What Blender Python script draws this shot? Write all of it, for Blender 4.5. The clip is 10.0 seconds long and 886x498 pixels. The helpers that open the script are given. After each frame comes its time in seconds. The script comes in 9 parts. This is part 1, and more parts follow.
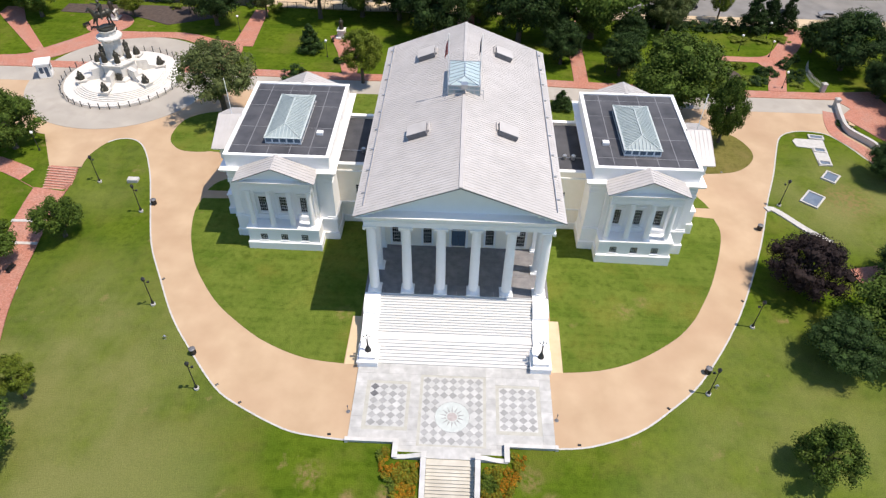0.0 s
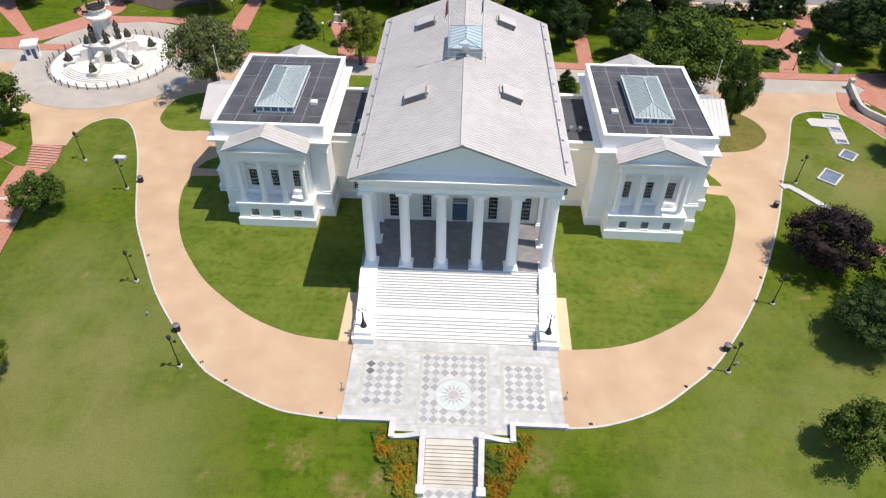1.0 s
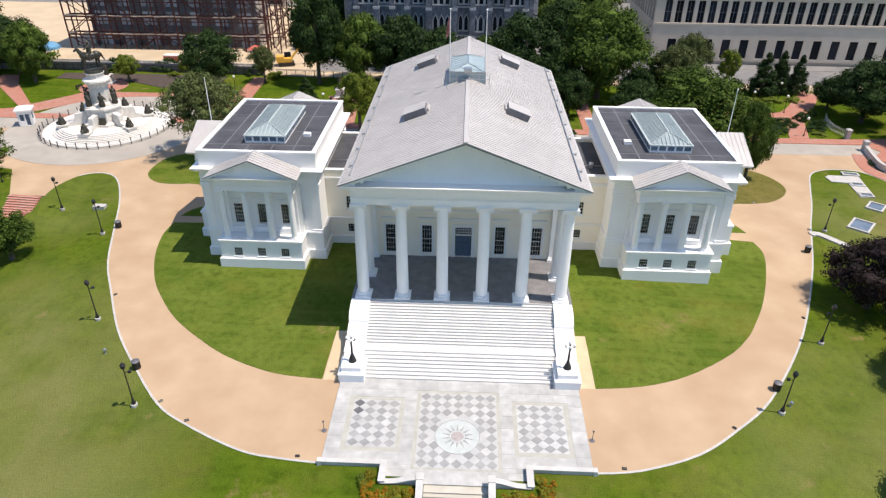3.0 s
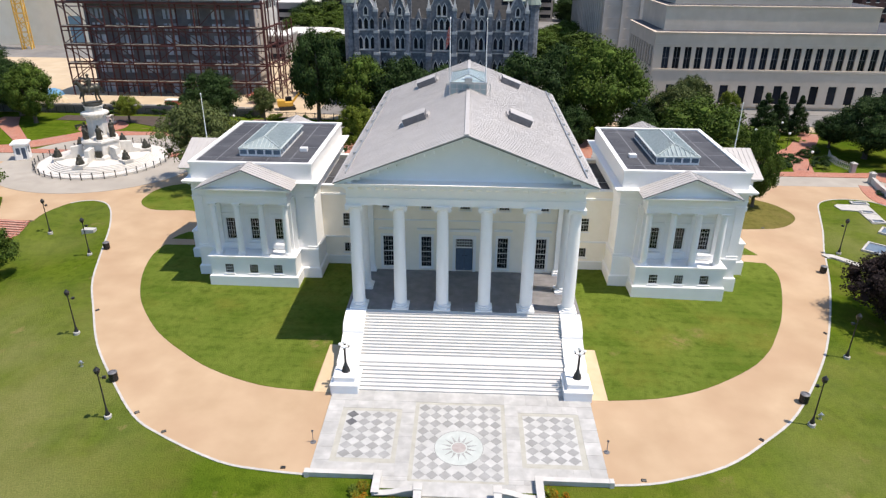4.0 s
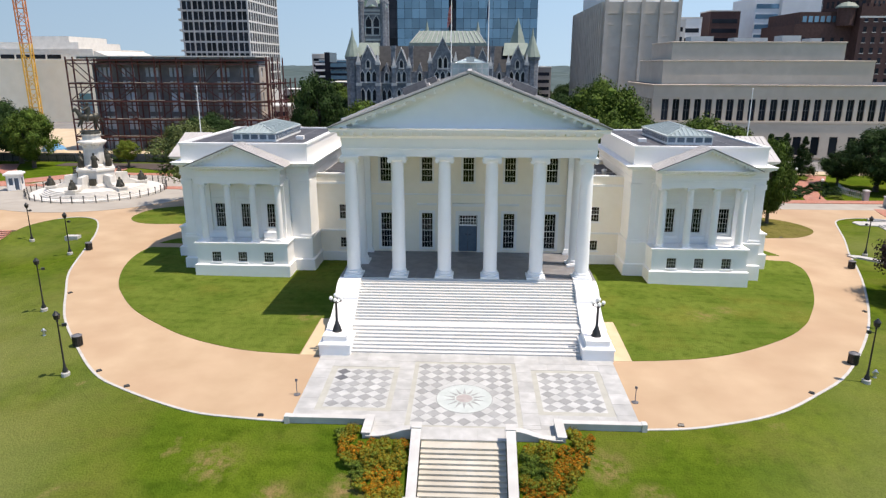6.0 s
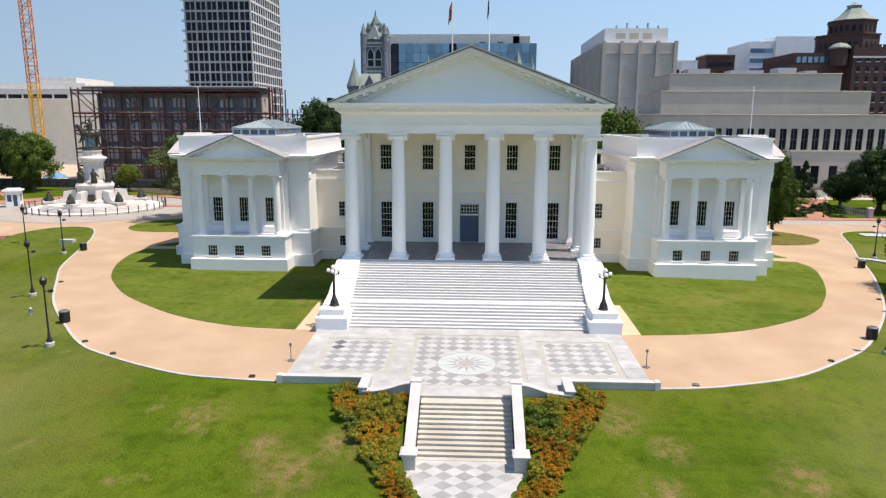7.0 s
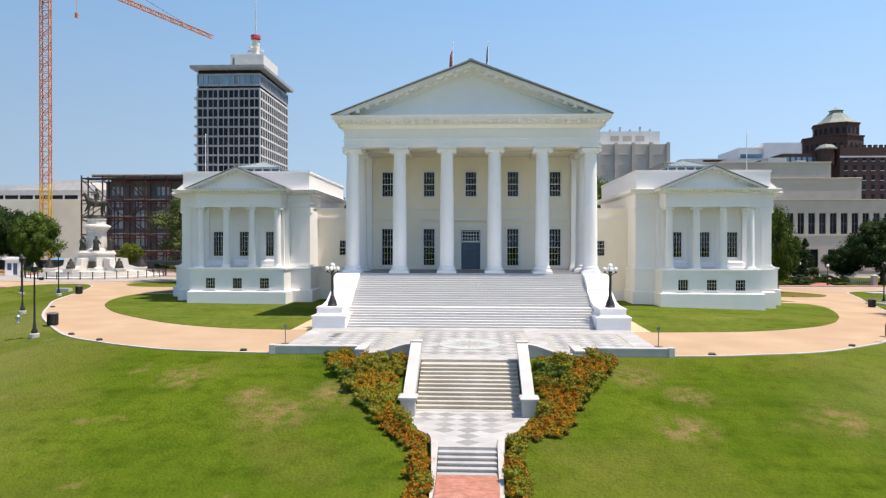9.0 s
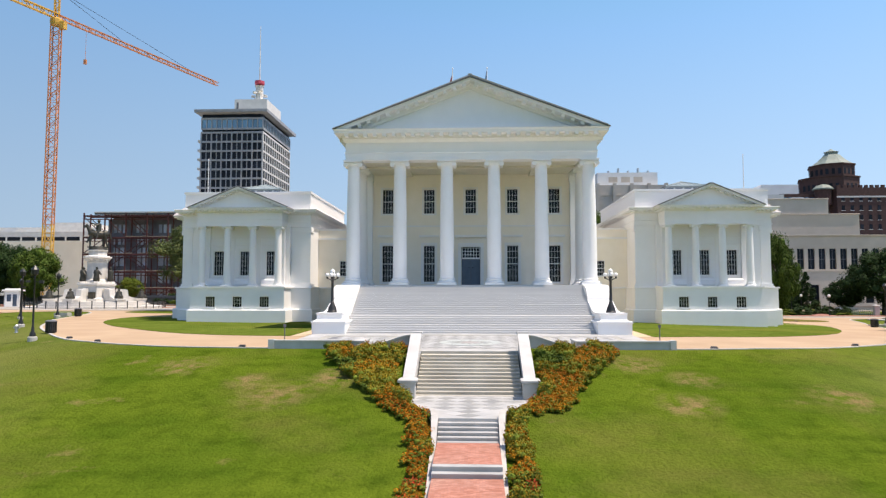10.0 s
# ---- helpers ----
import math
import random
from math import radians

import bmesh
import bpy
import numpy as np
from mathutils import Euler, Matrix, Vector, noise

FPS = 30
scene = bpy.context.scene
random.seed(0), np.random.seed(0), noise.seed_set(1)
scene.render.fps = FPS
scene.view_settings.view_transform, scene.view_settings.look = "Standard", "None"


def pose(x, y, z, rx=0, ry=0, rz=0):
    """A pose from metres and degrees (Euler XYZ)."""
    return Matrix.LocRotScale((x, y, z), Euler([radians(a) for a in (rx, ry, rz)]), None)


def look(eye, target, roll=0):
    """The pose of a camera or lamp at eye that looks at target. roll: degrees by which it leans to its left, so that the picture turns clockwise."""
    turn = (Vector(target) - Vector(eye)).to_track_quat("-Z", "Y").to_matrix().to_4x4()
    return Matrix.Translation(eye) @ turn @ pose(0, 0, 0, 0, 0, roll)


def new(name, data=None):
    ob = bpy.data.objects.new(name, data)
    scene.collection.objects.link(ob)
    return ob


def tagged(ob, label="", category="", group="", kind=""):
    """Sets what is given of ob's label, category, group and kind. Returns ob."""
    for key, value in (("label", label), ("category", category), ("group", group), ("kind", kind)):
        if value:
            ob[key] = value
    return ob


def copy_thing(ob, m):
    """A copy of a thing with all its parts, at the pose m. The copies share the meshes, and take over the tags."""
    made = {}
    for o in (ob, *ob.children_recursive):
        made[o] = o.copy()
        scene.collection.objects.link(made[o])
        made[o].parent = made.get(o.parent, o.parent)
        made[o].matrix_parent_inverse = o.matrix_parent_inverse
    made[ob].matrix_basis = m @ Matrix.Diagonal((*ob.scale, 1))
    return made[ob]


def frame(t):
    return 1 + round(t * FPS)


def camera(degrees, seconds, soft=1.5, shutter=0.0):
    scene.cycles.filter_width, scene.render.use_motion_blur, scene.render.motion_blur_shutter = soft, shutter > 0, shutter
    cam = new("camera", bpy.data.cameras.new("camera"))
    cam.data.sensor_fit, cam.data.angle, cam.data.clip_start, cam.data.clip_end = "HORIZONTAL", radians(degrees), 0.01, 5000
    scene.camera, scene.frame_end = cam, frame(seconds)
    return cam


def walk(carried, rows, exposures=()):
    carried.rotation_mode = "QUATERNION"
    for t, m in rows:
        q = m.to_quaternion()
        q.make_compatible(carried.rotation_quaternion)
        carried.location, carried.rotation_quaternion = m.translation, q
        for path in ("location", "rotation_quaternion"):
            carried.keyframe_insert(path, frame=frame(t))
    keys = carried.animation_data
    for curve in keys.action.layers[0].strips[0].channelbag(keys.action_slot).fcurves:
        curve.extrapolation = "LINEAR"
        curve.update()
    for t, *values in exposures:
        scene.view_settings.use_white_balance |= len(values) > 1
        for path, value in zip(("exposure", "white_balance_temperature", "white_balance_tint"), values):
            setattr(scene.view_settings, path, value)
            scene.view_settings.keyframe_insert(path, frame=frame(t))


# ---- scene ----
cam = camera(67.3, 10.0, soft=1.3)
PATH = [
    (0, (-0.255, -63.59, 69.788), (-0.295, -62.136, 68.415), 1.1),
    (0.5, (-0.171, -63.568, 66.007), (-0.21, -62.125, 64.623), 1.1),
    (1, (-0.118, -63.618, 62.157), (-0.162, -62.134, 60.818), 0.9),
    (1.5, (-0.012, -63.612, 58.401), (-0.061, -62.077, 57.12), 0.8),
    (2, (0.077, -63.651, 54.47), (0.024, -62.057, 53.264), 0.7),
    (2.5, (0.103, -63.707, 50.718), (0.044, -62.05, 49.6), 0.6),
    (4, (0.192, -63.739, 39.231), (0.123, -61.924, 38.395), 0.5),
    (4.5, (0.311, -63.719, 35.275), (0.237, -61.867, 34.523), 0.3),
    (5, (0.243, -63.728, 31.28), (0.167, -61.842, 30.619), 0.3),
    (5.5, (0.264, -63.746, 27.641), (0.186, -61.84, 27.039), 0.2),
    (7, (0.211, -63.815, 16.794), (0.127, -61.852, 16.417), 0.2),
    (7.5, (0.192, -63.826, 13.805), (0.107, -61.85, 13.51), 0.2),
    (8, (0.21, -63.829, 11.174), (0.123, -61.84, 10.977), 0.2),
    (8.5, (0.174, -63.904, 8.829), (0.087, -61.908, 8.734), 0.1),
    (9, (0.198, -63.903, 6.671), (0.109, -61.905, 6.658), 0.1),
    (9.5, (0.188, -63.928, 4.81), (0.098, -61.931, 4.875), 0.1),
    (10, (0.226, -63.974, 3.245), (0.136, -61.98, 3.379), -0.0),
]
walk(cam, [(t, look(eye, target, roll)) for t, eye, target, roll in PATH], [(0.0, 0.52, 6750, 15), (5.0, 0.55, 6850, 15), (10.0, 0.65, 7050, 17)])

# ---- world, sun, exposure ----
SUN_DIR = Vector((0.41, -0.06, 1.0)).normalized()
world = bpy.data.worlds.new("sky")
scene.world = world
world.use_nodes = True
wn = world.node_tree.nodes
sky = wn.new("ShaderNodeTexSky")
sky.sky_type, sky.sun_disc = "NISHITA", False
sky.sun_elevation = math.asin(SUN_DIR.z)
sky.sun_rotation = math.atan2(SUN_DIR.x, SUN_DIR.y)
sky.air_density, sky.dust_density, sky.ozone_density = 1.0, 0.2, 1.5
bg = wn["Background"]
bg.inputs["Strength"].default_value = 0.14
# pale blue haze holds the glare of the skyline down
haze = wn.new("ShaderNodeMix")
haze.data_type, haze.blend_type, haze.clamp_factor = "RGBA", "DARKEN", True
haze.inputs[0].default_value = 1.0
way = wn.new("ShaderNodeTexCoord")
height = wn.new("ShaderNodeSeparateXYZ")
ramp = wn.new("ShaderNodeValToRGB")
ramp.color_ramp.elements[0].color = (2.3 / 5, 3.3 / 5, 4.2 / 5, 1)
top = ramp.color_ramp.elements.new(0.72)
top.color = (0.24 / 5, 0.40 / 5, 0.72 / 5, 1)
ramp.color_ramp.elements[1].position, ramp.color_ramp.elements[1].color = 0.42, (1.0 / 5, 2.32 / 5, 4.25 / 5, 1)
gain = wn.new("ShaderNodeVectorMath")
gain.operation = "MULTIPLY"
world.node_tree.links.new(way.outputs["Generated"], height.inputs[0])
world.node_tree.links.new(height.outputs[2], ramp.inputs[0])
world.node_tree.links.new(ramp.outputs[0], gain.inputs[0])
# the haze is brighter on the sun's side
side = wn.new("ShaderNodeMath")
side.operation, side.inputs[1].default_value, side.inputs[2].default_value = "MULTIPLY_ADD", 1.5, 5.0
lift = wn.new("ShaderNodeCombineXYZ")
world.node_tree.links.new(height.outputs[0], side.inputs[0])
for k in range(3):
    world.node_tree.links.new(side.outputs[0], lift.inputs[k])
world.node_tree.links.new(lift.outputs[0], gain.inputs[1])
world.node_tree.links.new(gain.outputs[0], haze.inputs[7])
world.node_tree.links.new(sky.outputs[0], haze.inputs[6])
world.node_tree.links.new(haze.outputs[2], bg.inputs["Color"])
sun_data = bpy.data.lights.new("sun", "SUN")
sun_data.energy, sun_data.angle, sun_data.color = 3.8, radians(0.55), (1.0, 0.94, 0.83)
sun = new("sun", sun_data)
sun.matrix_basis = look(SUN_DIR * 200, (0, 0, 0))


# ---- materials ----
def mat(name, c1, c2, scale=1.0, rough=0.7, bump=0.1, bscale=8.0, metal=0.0, c3=None, scale3=0.1, spec=0.5, per_object=0.0, island=0.0, trans=0.0, detail=4.0, amount3=0.5, stretch=(1, 1, 1), bdist=0.02, brick=False):
    """A mottled surface: two colours mixed by fine noise, a third by broad patches, with fine relief."""
    m = bpy.data.materials.new(name)
    m.use_nodes = True
    nt = m.node_tree
    N, L = nt.nodes, nt.links
    b = N["Principled BSDF"]
    b.inputs["Roughness"].default_value, b.inputs["Metallic"].default_value = rough, metal
    b.inputs["Specular IOR Level"].default_value = spec
    geo = N.new("ShaderNodeNewGeometry")
    mp = N.new("ShaderNodeMapping")
    mp.inputs["Scale"].default_value = stretch
    L.new(geo.outputs["Position"], mp.inputs["Vector"])

    def noise_at(s, det, lo, hi):
        n = N.new("ShaderNodeTexNoise")
        n.inputs["Scale"].default_value, n.inputs["Detail"].default_value = s, det
        L.new(mp.outputs[0], n.inputs["Vector"])
        r = N.new("ShaderNodeMapRange")
        r.inputs[1].default_value, r.inputs[2].default_value = lo, hi
        L.new(n.outputs["Fac"], r.inputs[0])
        return r.outputs[0]

    def mix(fac, a, c, kind="MIX"):
        x = N.new("ShaderNodeMix")
        x.data_type, x.blend_type = "RGBA", kind
        for sock, v in ((x.inputs[0], fac), (x.inputs[6], a), (x.inputs[7], c)):
            if isinstance(v, (tuple, list)):
                sock.default_value = (*v, 1)
            elif isinstance(v, (int, float)):
                sock.default_value = v
            else:
                L.new(v, sock)
        return x.outputs[2]

    col = mix(noise_at(scale, detail, 0.3, 0.7), c1, c2)
    if c3:
        f = noise_at(scale3, 3.0, 0.45, 0.68)
        mul = N.new("ShaderNodeMath")
        mul.operation = "MULTIPLY"
        mul.inputs[1].default_value = amount3
        L.new(f, mul.inputs[0])
        col = mix(mul.outputs[0], col, c3)
    for want, node, sock in ((per_object, "ShaderNodeObjectInfo", "Random"), (island, "ShaderNodeNewGeometry", "Random Per Island")):
        if want:
            src = N.new(node).outputs[sock]
            r = N.new("ShaderNodeMapRange")
            r.inputs[3].default_value, r.inputs[4].default_value = 1 - want, 1 + want
            L.new(src, r.inputs[0])
            hs = N.new("ShaderNodeHueSaturation")
            L.new(r.outputs[0], hs.inputs["Value"])
            L.new(col, hs.inputs["Color"])
            col = hs.outputs[0]
    if brick:
        # running-bond courses with sandy joints
        bt = N.new("ShaderNodeTexBrick")
        bt.inputs["Scale"].default_value, bt.inputs["Mortar Size"].default_value = 1.0, 0.006
        bt.inputs["Brick Width"].default_value, bt.inputs["Row Height"].default_value = 0.21, 0.105
        bt.inputs["Color1"].default_value, bt.inputs["Color2"].default_value = (1.0, 1.0, 1.0, 1), (0.72, 0.66, 0.62, 1)
        bt.inputs["Mortar"].default_value = (0.62, 0.72, 0.80, 1)
        L.new(geo.outputs["Position"], bt.inputs["Vector"])
        col = mix(1.0, col, bt.outputs["Color"], "MULTIPLY")
    L.new(col, b.inputs["Base Color"])
    if bump:
        n = N.new("ShaderNodeTexNoise")
        n.inputs["Scale"].default_value, n.inputs["Detail"].default_value = bscale, 5
        L.new(mp.outputs[0], n.inputs["Vector"])
        bp = N.new("ShaderNodeBump")
        bp.inputs["Strength"].default_value, bp.inputs["Distance"].default_value = bump, bdist
        L.new(n.outputs["Fac"], bp.inputs["Height"])
        L.new(bp.outputs[0], b.inputs["Normal"])
    if trans:
        b.inputs["Transmission Weight"].default_value = trans
    return m


def glass_mat(name, tint, gloss=(0.9, 0.95, 1.0), rough=0.02, base=0.12):
    """Window glass: clear with a tint, shiny at a slant."""
    m = bpy.data.materials.new(name)
    m.use_nodes = True
    N, L = m.node_tree.nodes, m.node_tree.links
    N.remove(N["Principled BSDF"])
    t, g, f, x = (N.new("ShaderNode" + k) for k in ("BsdfTransparent", "BsdfGlossy", "Fresnel", "MixShader"))
    t.inputs[0].default_value = (*tint, 1)
    g.inputs["Color"].default_value, g.inputs["Roughness"].default_value = (*gloss, 1), rough
    f.inputs["IOR"].default_value = 1.5
    ad = N.new("ShaderNodeMath")
    ad.operation, ad.inputs[1].default_value = "ADD", base
    L.new(f.outputs[0], ad.inputs[0])
    L.new(ad.outputs[0], x.inputs[0])
    L.new(t.outputs[0], x.inputs[1])
    L.new(g.outputs[0], x.inputs[2])
    L.new(x.outputs[0], N["Material Output"].inputs["Surface"])
    return m


WHITE = mat("white_stucco", (0.85, 0.842, 0.828), (0.872, 0.864, 0.85), 1.3, 0.75, 0.08, 14, c3=(0.78, 0.77, 0.75), scale3=0.25, amount3=0.3)
WORNWHITE = mat("weathered_white_stone", (0.46, 0.45, 0.43), (0.58, 0.57, 0.545), 1.4, 0.7, 0.08, 14, c3=(0.36, 0.35, 0.33), scale3=0.7)
TRIM = mat("white_trim_paint", (0.83, 0.818, 0.795), (0.85, 0.838, 0.815), 2.5, 0.5, 0.04, 20)
MARBLE = mat("weathered_marble", (0.36, 0.358, 0.345), (0.50, 0.495, 0.48), 0.9, 0.55, 0.06, 12, c3=(0.33, 0.325, 0.31), scale3=0.8, per_object=0.09)
STEPSTONE = mat("stair_marble", (0.55, 0.54, 0.52), (0.66, 0.65, 0.63), 0.9, 0.6, 0.06, 14, c3=(0.48, 0.47, 0.45), scale3=0.9, per_object=0.05, stretch=(0.35, 1, 3))
WARMSTONE = mat("sandstone_steps", (0.44, 0.41, 0.345), (0.54, 0.51, 0.44), 1.2, 0.7, 0.1, 14, c3=(0.36, 0.32, 0.26), scale3=0.6, per_object=0.06)
TILE_D = mat("grey_marble_tile", (0.27, 0.27, 0.262), (0.33, 0.33, 0.322), 1.1, 0.45, 0.04, 14, per_object=0.10)
TILE_L = mat("pale_marble_tile", (0.41, 0.41, 0.398), (0.50, 0.50, 0.486), 1.1, 0.45, 0.04, 14, per_object=0.08)
TILE_B = mat("near_black_tile", (0.09, 0.09, 0.10), (0.15, 0.15, 0.15), 1.1, 0.45, 0.04, 14)
BORDER = mat("buff_border_stone", (0.34, 0.33, 0.285), (0.42, 0.41, 0.36), 1.1, 0.5, 0.04, 14, per_object=0.05)
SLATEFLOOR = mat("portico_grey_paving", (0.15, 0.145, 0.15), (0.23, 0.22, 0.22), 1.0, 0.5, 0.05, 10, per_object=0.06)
ROOF = mat("painted_metal_roof", (0.43, 0.405, 0.385), (0.49, 0.465, 0.445), 0.6, 0.5, 0.03, 6, c3=(0.38, 0.36, 0.345), scale3=0.12, per_object=0.012, metal=0.0)
MEMBRANE = mat("black_roof_membrane", (0.035, 0.036, 0.042), (0.065, 0.066, 0.075), 0.5, 0.75, 0.15, 5, c3=(0.10, 0.10, 0.105), scale3=0.3, amount3=0.4)
MEMSEAM = mat("membrane_seam", (0.14, 0.14, 0.15), (0.2, 0.2, 0.21), 1.5, 0.7, 0.0)
METAL = mat("galvanised_metal", (0.45, 0.46, 0.47), (0.55, 0.56, 0.57), 3.0, 0.35, 0.02, 10, metal=0.8)
FLASH = mat("dark_flashing", (0.10, 0.10, 0.11), (0.15, 0.15, 0.16), 3.0, 0.5, 0.0)
GLASS = glass_mat("window_glass", (0.045, 0.05, 0.06), (0.55, 0.6, 0.65), base=0.0)
LANTERNGLASS = mat("hazy_lantern_glass", (0.33, 0.42, 0.43), (0.42, 0.50, 0.51), 1.0, 0.2, 0.0, spec=0.5)
SKYGLASS = mat("frosted_skylight_glass", (0.27, 0.33, 0.34), (0.35, 0.41, 0.41), 1.0, 0.3, 0.0, spec=0.4, per_object=0.06)
SKYBAR = mat("grey_green_glazing_bar", (0.40, 0.45, 0.44), (0.48, 0.53, 0.52), 2.0, 0.5, 0.0)
SIDEGLASS = mat("blue_grey_skylight_side", (0.10, 0.14, 0.18), (0.16, 0.20, 0.24), 1.0, 0.15, 0.0, spec=0.5, per_object=0.2)
DARKROOM = mat("dim_interior", (0.10, 0.085, 0.07), (0.16, 0.13, 0.10), 0.6, 0.8, 0.0)
BLIND = mat("pale_blinds", (0.5, 0.49, 0.46), (0.58, 0.57, 0.53), 3.0, 0.8, 0.0)
DOORBLUE = mat("blue_painted_door", (0.075, 0.11, 0.16), (0.10, 0.14, 0.20), 2.0, 0.45, 0.02)


def grass_mat(name, deep, light, dry, bare, dry_amount, bare_amount, seed=0.0, scuffs=(), pale=()):
    """Mown grass: blade-sized speckle, tufts, broad light and dry areas, scuffed bare spots, faint mowing lanes."""
    m = bpy.data.materials.new(name)
    m.use_nodes = True
    N, L = m.node_tree.nodes, m.node_tree.links
    b = N["Principled BSDF"]
    b.inputs["Roughness"].default_value, b.inputs["Specular IOR Level"].default_value = 0.95, 0.0
    geo = N.new("ShaderNodeNewGeometry")

    def field(scale, lo, hi, detail=4.0, stretch=(1, 1, 1), turn=0.0):
        mp = N.new("ShaderNodeMapping")
        mp.inputs["Scale"].default_value, mp.inputs["Rotation"].default_value = stretch, (0, 0, turn)
        mp.inputs["Location"].default_value = (seed, seed * 0.7, 0)
        L.new(geo.outputs["Position"], mp.inputs["Vector"])
        n = N.new("ShaderNodeTexNoise")
        n.inputs["Scale"].default_value, n.inputs["Detail"].default_value, n.inputs["Roughness"].default_value = scale, detail, 0.6
        L.new(mp.outputs[0], n.inputs["Vector"])
        r = N.new("ShaderNodeMapRange")
        r.inputs[1].default_value, r.inputs[2].default_value = lo, hi
        L.new(n.outputs["Fac"], r.inputs[0])
        return r.outputs[0]

    def scaled(v, k):
        x = N.new("ShaderNodeMath")
        x.operation, x.inputs[1].default_value = "MULTIPLY", k
        L.new(v, x.inputs[0])
        return x.outputs[0]

    def mix(f, a, c):
        x = N.new("ShaderNodeMix")
        x.data_type = "RGBA"
        for sock, v in ((x.inputs[0], f), (x.inputs[6], a), (x.inputs[7], c)):
            if isinstance(v, tuple):
                sock.default_value = (*v, 1)
            else:
                L.new(v, sock)
        return x.outputs[2]

    col = mix(field(0.16, 0.35, 0.65), deep, light)
    col = mix(scaled(field(1.1, 0.45, 0.7, 6), 0.75), col, tuple(0.62 * v for v in deep))
    col = mix(scaled(field(0.11, 0.50, 0.66, 7), dry_amount), col, dry)
    col = mix(scaled(field(0.35, 0.64, 0.74, 6), bare_amount), col, bare)
    col = mix(scaled(field(0.5, 0.45, 0.6, 2, (0.06, 1.6, 1), 0.9), 0.34), col, light)
    # broad pale stretches: dry turf, and its brighter sheen from overhead put into colour
    for x, y, z, r, amount in pale:
        far = N.new("ShaderNodeVectorMath")
        far.operation, far.inputs[1].default_value = "DISTANCE", (x, y, z)
        L.new(geo.outputs["Position"], far.inputs[0])
        near = N.new("ShaderNodeMapRange")
        near.interpolation_type = "SMOOTHSTEP"
        near.inputs[1].default_value, near.inputs[2].default_value, near.inputs[4].default_value = r, r * 0.3, amount
        L.new(far.outputs["Value"], near.inputs[0])
        spread = N.new("ShaderNodeMath")
        spread.operation = "MULTIPLY"
        L.new(near.outputs[0], spread.inputs[0])
        L.new(field(0.09, 0.25, 0.6, 5), spread.inputs[1])
        col = mix(spread.outputs[0], col, (0.215, 0.215, 0.075))
    # trodden patches worn into the turf
    for x, y, z, r in scuffs:
        far = N.new("ShaderNodeVectorMath")
        far.operation, far.inputs[1].default_value = "DISTANCE", (x, y, z)
        L.new(geo.outputs["Position"], far.inputs[0])
        near = N.new("ShaderNodeMapRange")
        near.inputs[1].default_value, near.inputs[2].default_value = r, r * 0.15
        L.new(far.outputs["Value"], near.inputs[0])
        worn = N.new("ShaderNodeMath")
        worn.operation = "MULTIPLY"
        L.new(near.outputs[0], worn.inputs[0])
        L.new(field(1.3, 0.40, 0.62, 6), worn.inputs[1])
        col = mix(worn.outputs[0], col, bare)
    sp = field(7.0, 0.3, 0.7, 3)
    col = mix(scaled(sp, 0.38), col, tuple(0.5 * v for v in deep))
    L.new(col, b.inputs["Base Color"])
    bp = N.new("ShaderNodeBump")
    bp.inputs["Strength"].default_value, bp.inputs["Distance"].default_value = 0.8, 0.08
    L.new(sp, bp.inputs["Height"])
    L.new(bp.outputs[0], b.inputs["Normal"])
    return m


GRASS = grass_mat("lawn_grass", (0.064, 0.113, 0.009), (0.118, 0.165, 0.015), (0.172, 0.156, 0.038), (0.27, 0.185, 0.085), 0.5, 0.85, pale=((-54, -20, -3, 36, 0.95), (-34, -36, -5, 18, 0.55), (44, -20, -2, 26, 0.6), (26, -30, -3, 12, 0.35), (66, 28, -1, 20, 0.9), (-60, 26, 0, 16, 0.4)), scuffs=((-9.5, -31.4, -1.8, 2.4), (-11.5, -29.5, -1.4, 1.5), (-7.0, -29.0, -1.2, 2.0), (10.2, -32.4, -2.0, 1.8), (9.0, -26.5, -0.7, 2.0), (11.5, -29.0, -1.2, 1.6), (-16, -27.0, -0.9, 2.2), (18, -31, -2.0, 2.2), (66, 27, -1, 6.0)))
GRASS2 = grass_mat("fresh_lawn_grass", (0.092, 0.142, 0.019), (0.158, 0.200, 0.036), (0.20, 0.18, 0.035), (0.25, 0.20, 0.075), 0.55, 0.55, 31.0, scuffs=((23.5, -1.0, 0, 2.0), (26.3, 1.0, 0, 1.5), (-15.5, -3.5, 0, 1.6)))
DRYGRASS = grass_mat("dry_lawn_grass", (0.14, 0.135, 0.035), (0.19, 0.165, 0.05), (0.22, 0.175, 0.065), (0.25, 0.18, 0.09), 0.8, 0.6, 11.0)
CREAM = mat("cream_stucco", (0.90, 0.83, 0.70), (0.93, 0.86, 0.74), 1.3, 0.75, 0.08, 14, c3=(0.85, 0.78, 0.65), scale3=0.25, amount3=0.35)
DRIVE = mat("tan_aggregate_drive", (0.40, 0.28, 0.176), (0.475, 0.345, 0.225), 0.25, 0.85, 0.15, 40, c3=(0.37, 0.24, 0.15), scale3=0.10, spec=0.2, detail=8)
WALKTAN = mat("buff_concrete_walk", (0.50, 0.38, 0.24), (0.57, 0.45, 0.30), 0.6, 0.85, 0.1, 30, spec=0.2)
ASPHALT = mat("pale_grey_asphalt", (0.33, 0.30, 0.26), (0.41, 0.375, 0.325), 0.4, 0.85, 0.2, 40, c3=(0.27, 0.25, 0.22), scale3=0.2, spec=0.2)
STREET = mat("street_asphalt", (0.16, 0.155, 0.15), (0.22, 0.215, 0.21), 0.3, 0.85, 0.2, 30, c3=(0.28, 0.26, 0.24), scale3=0.1, spec=0.2)
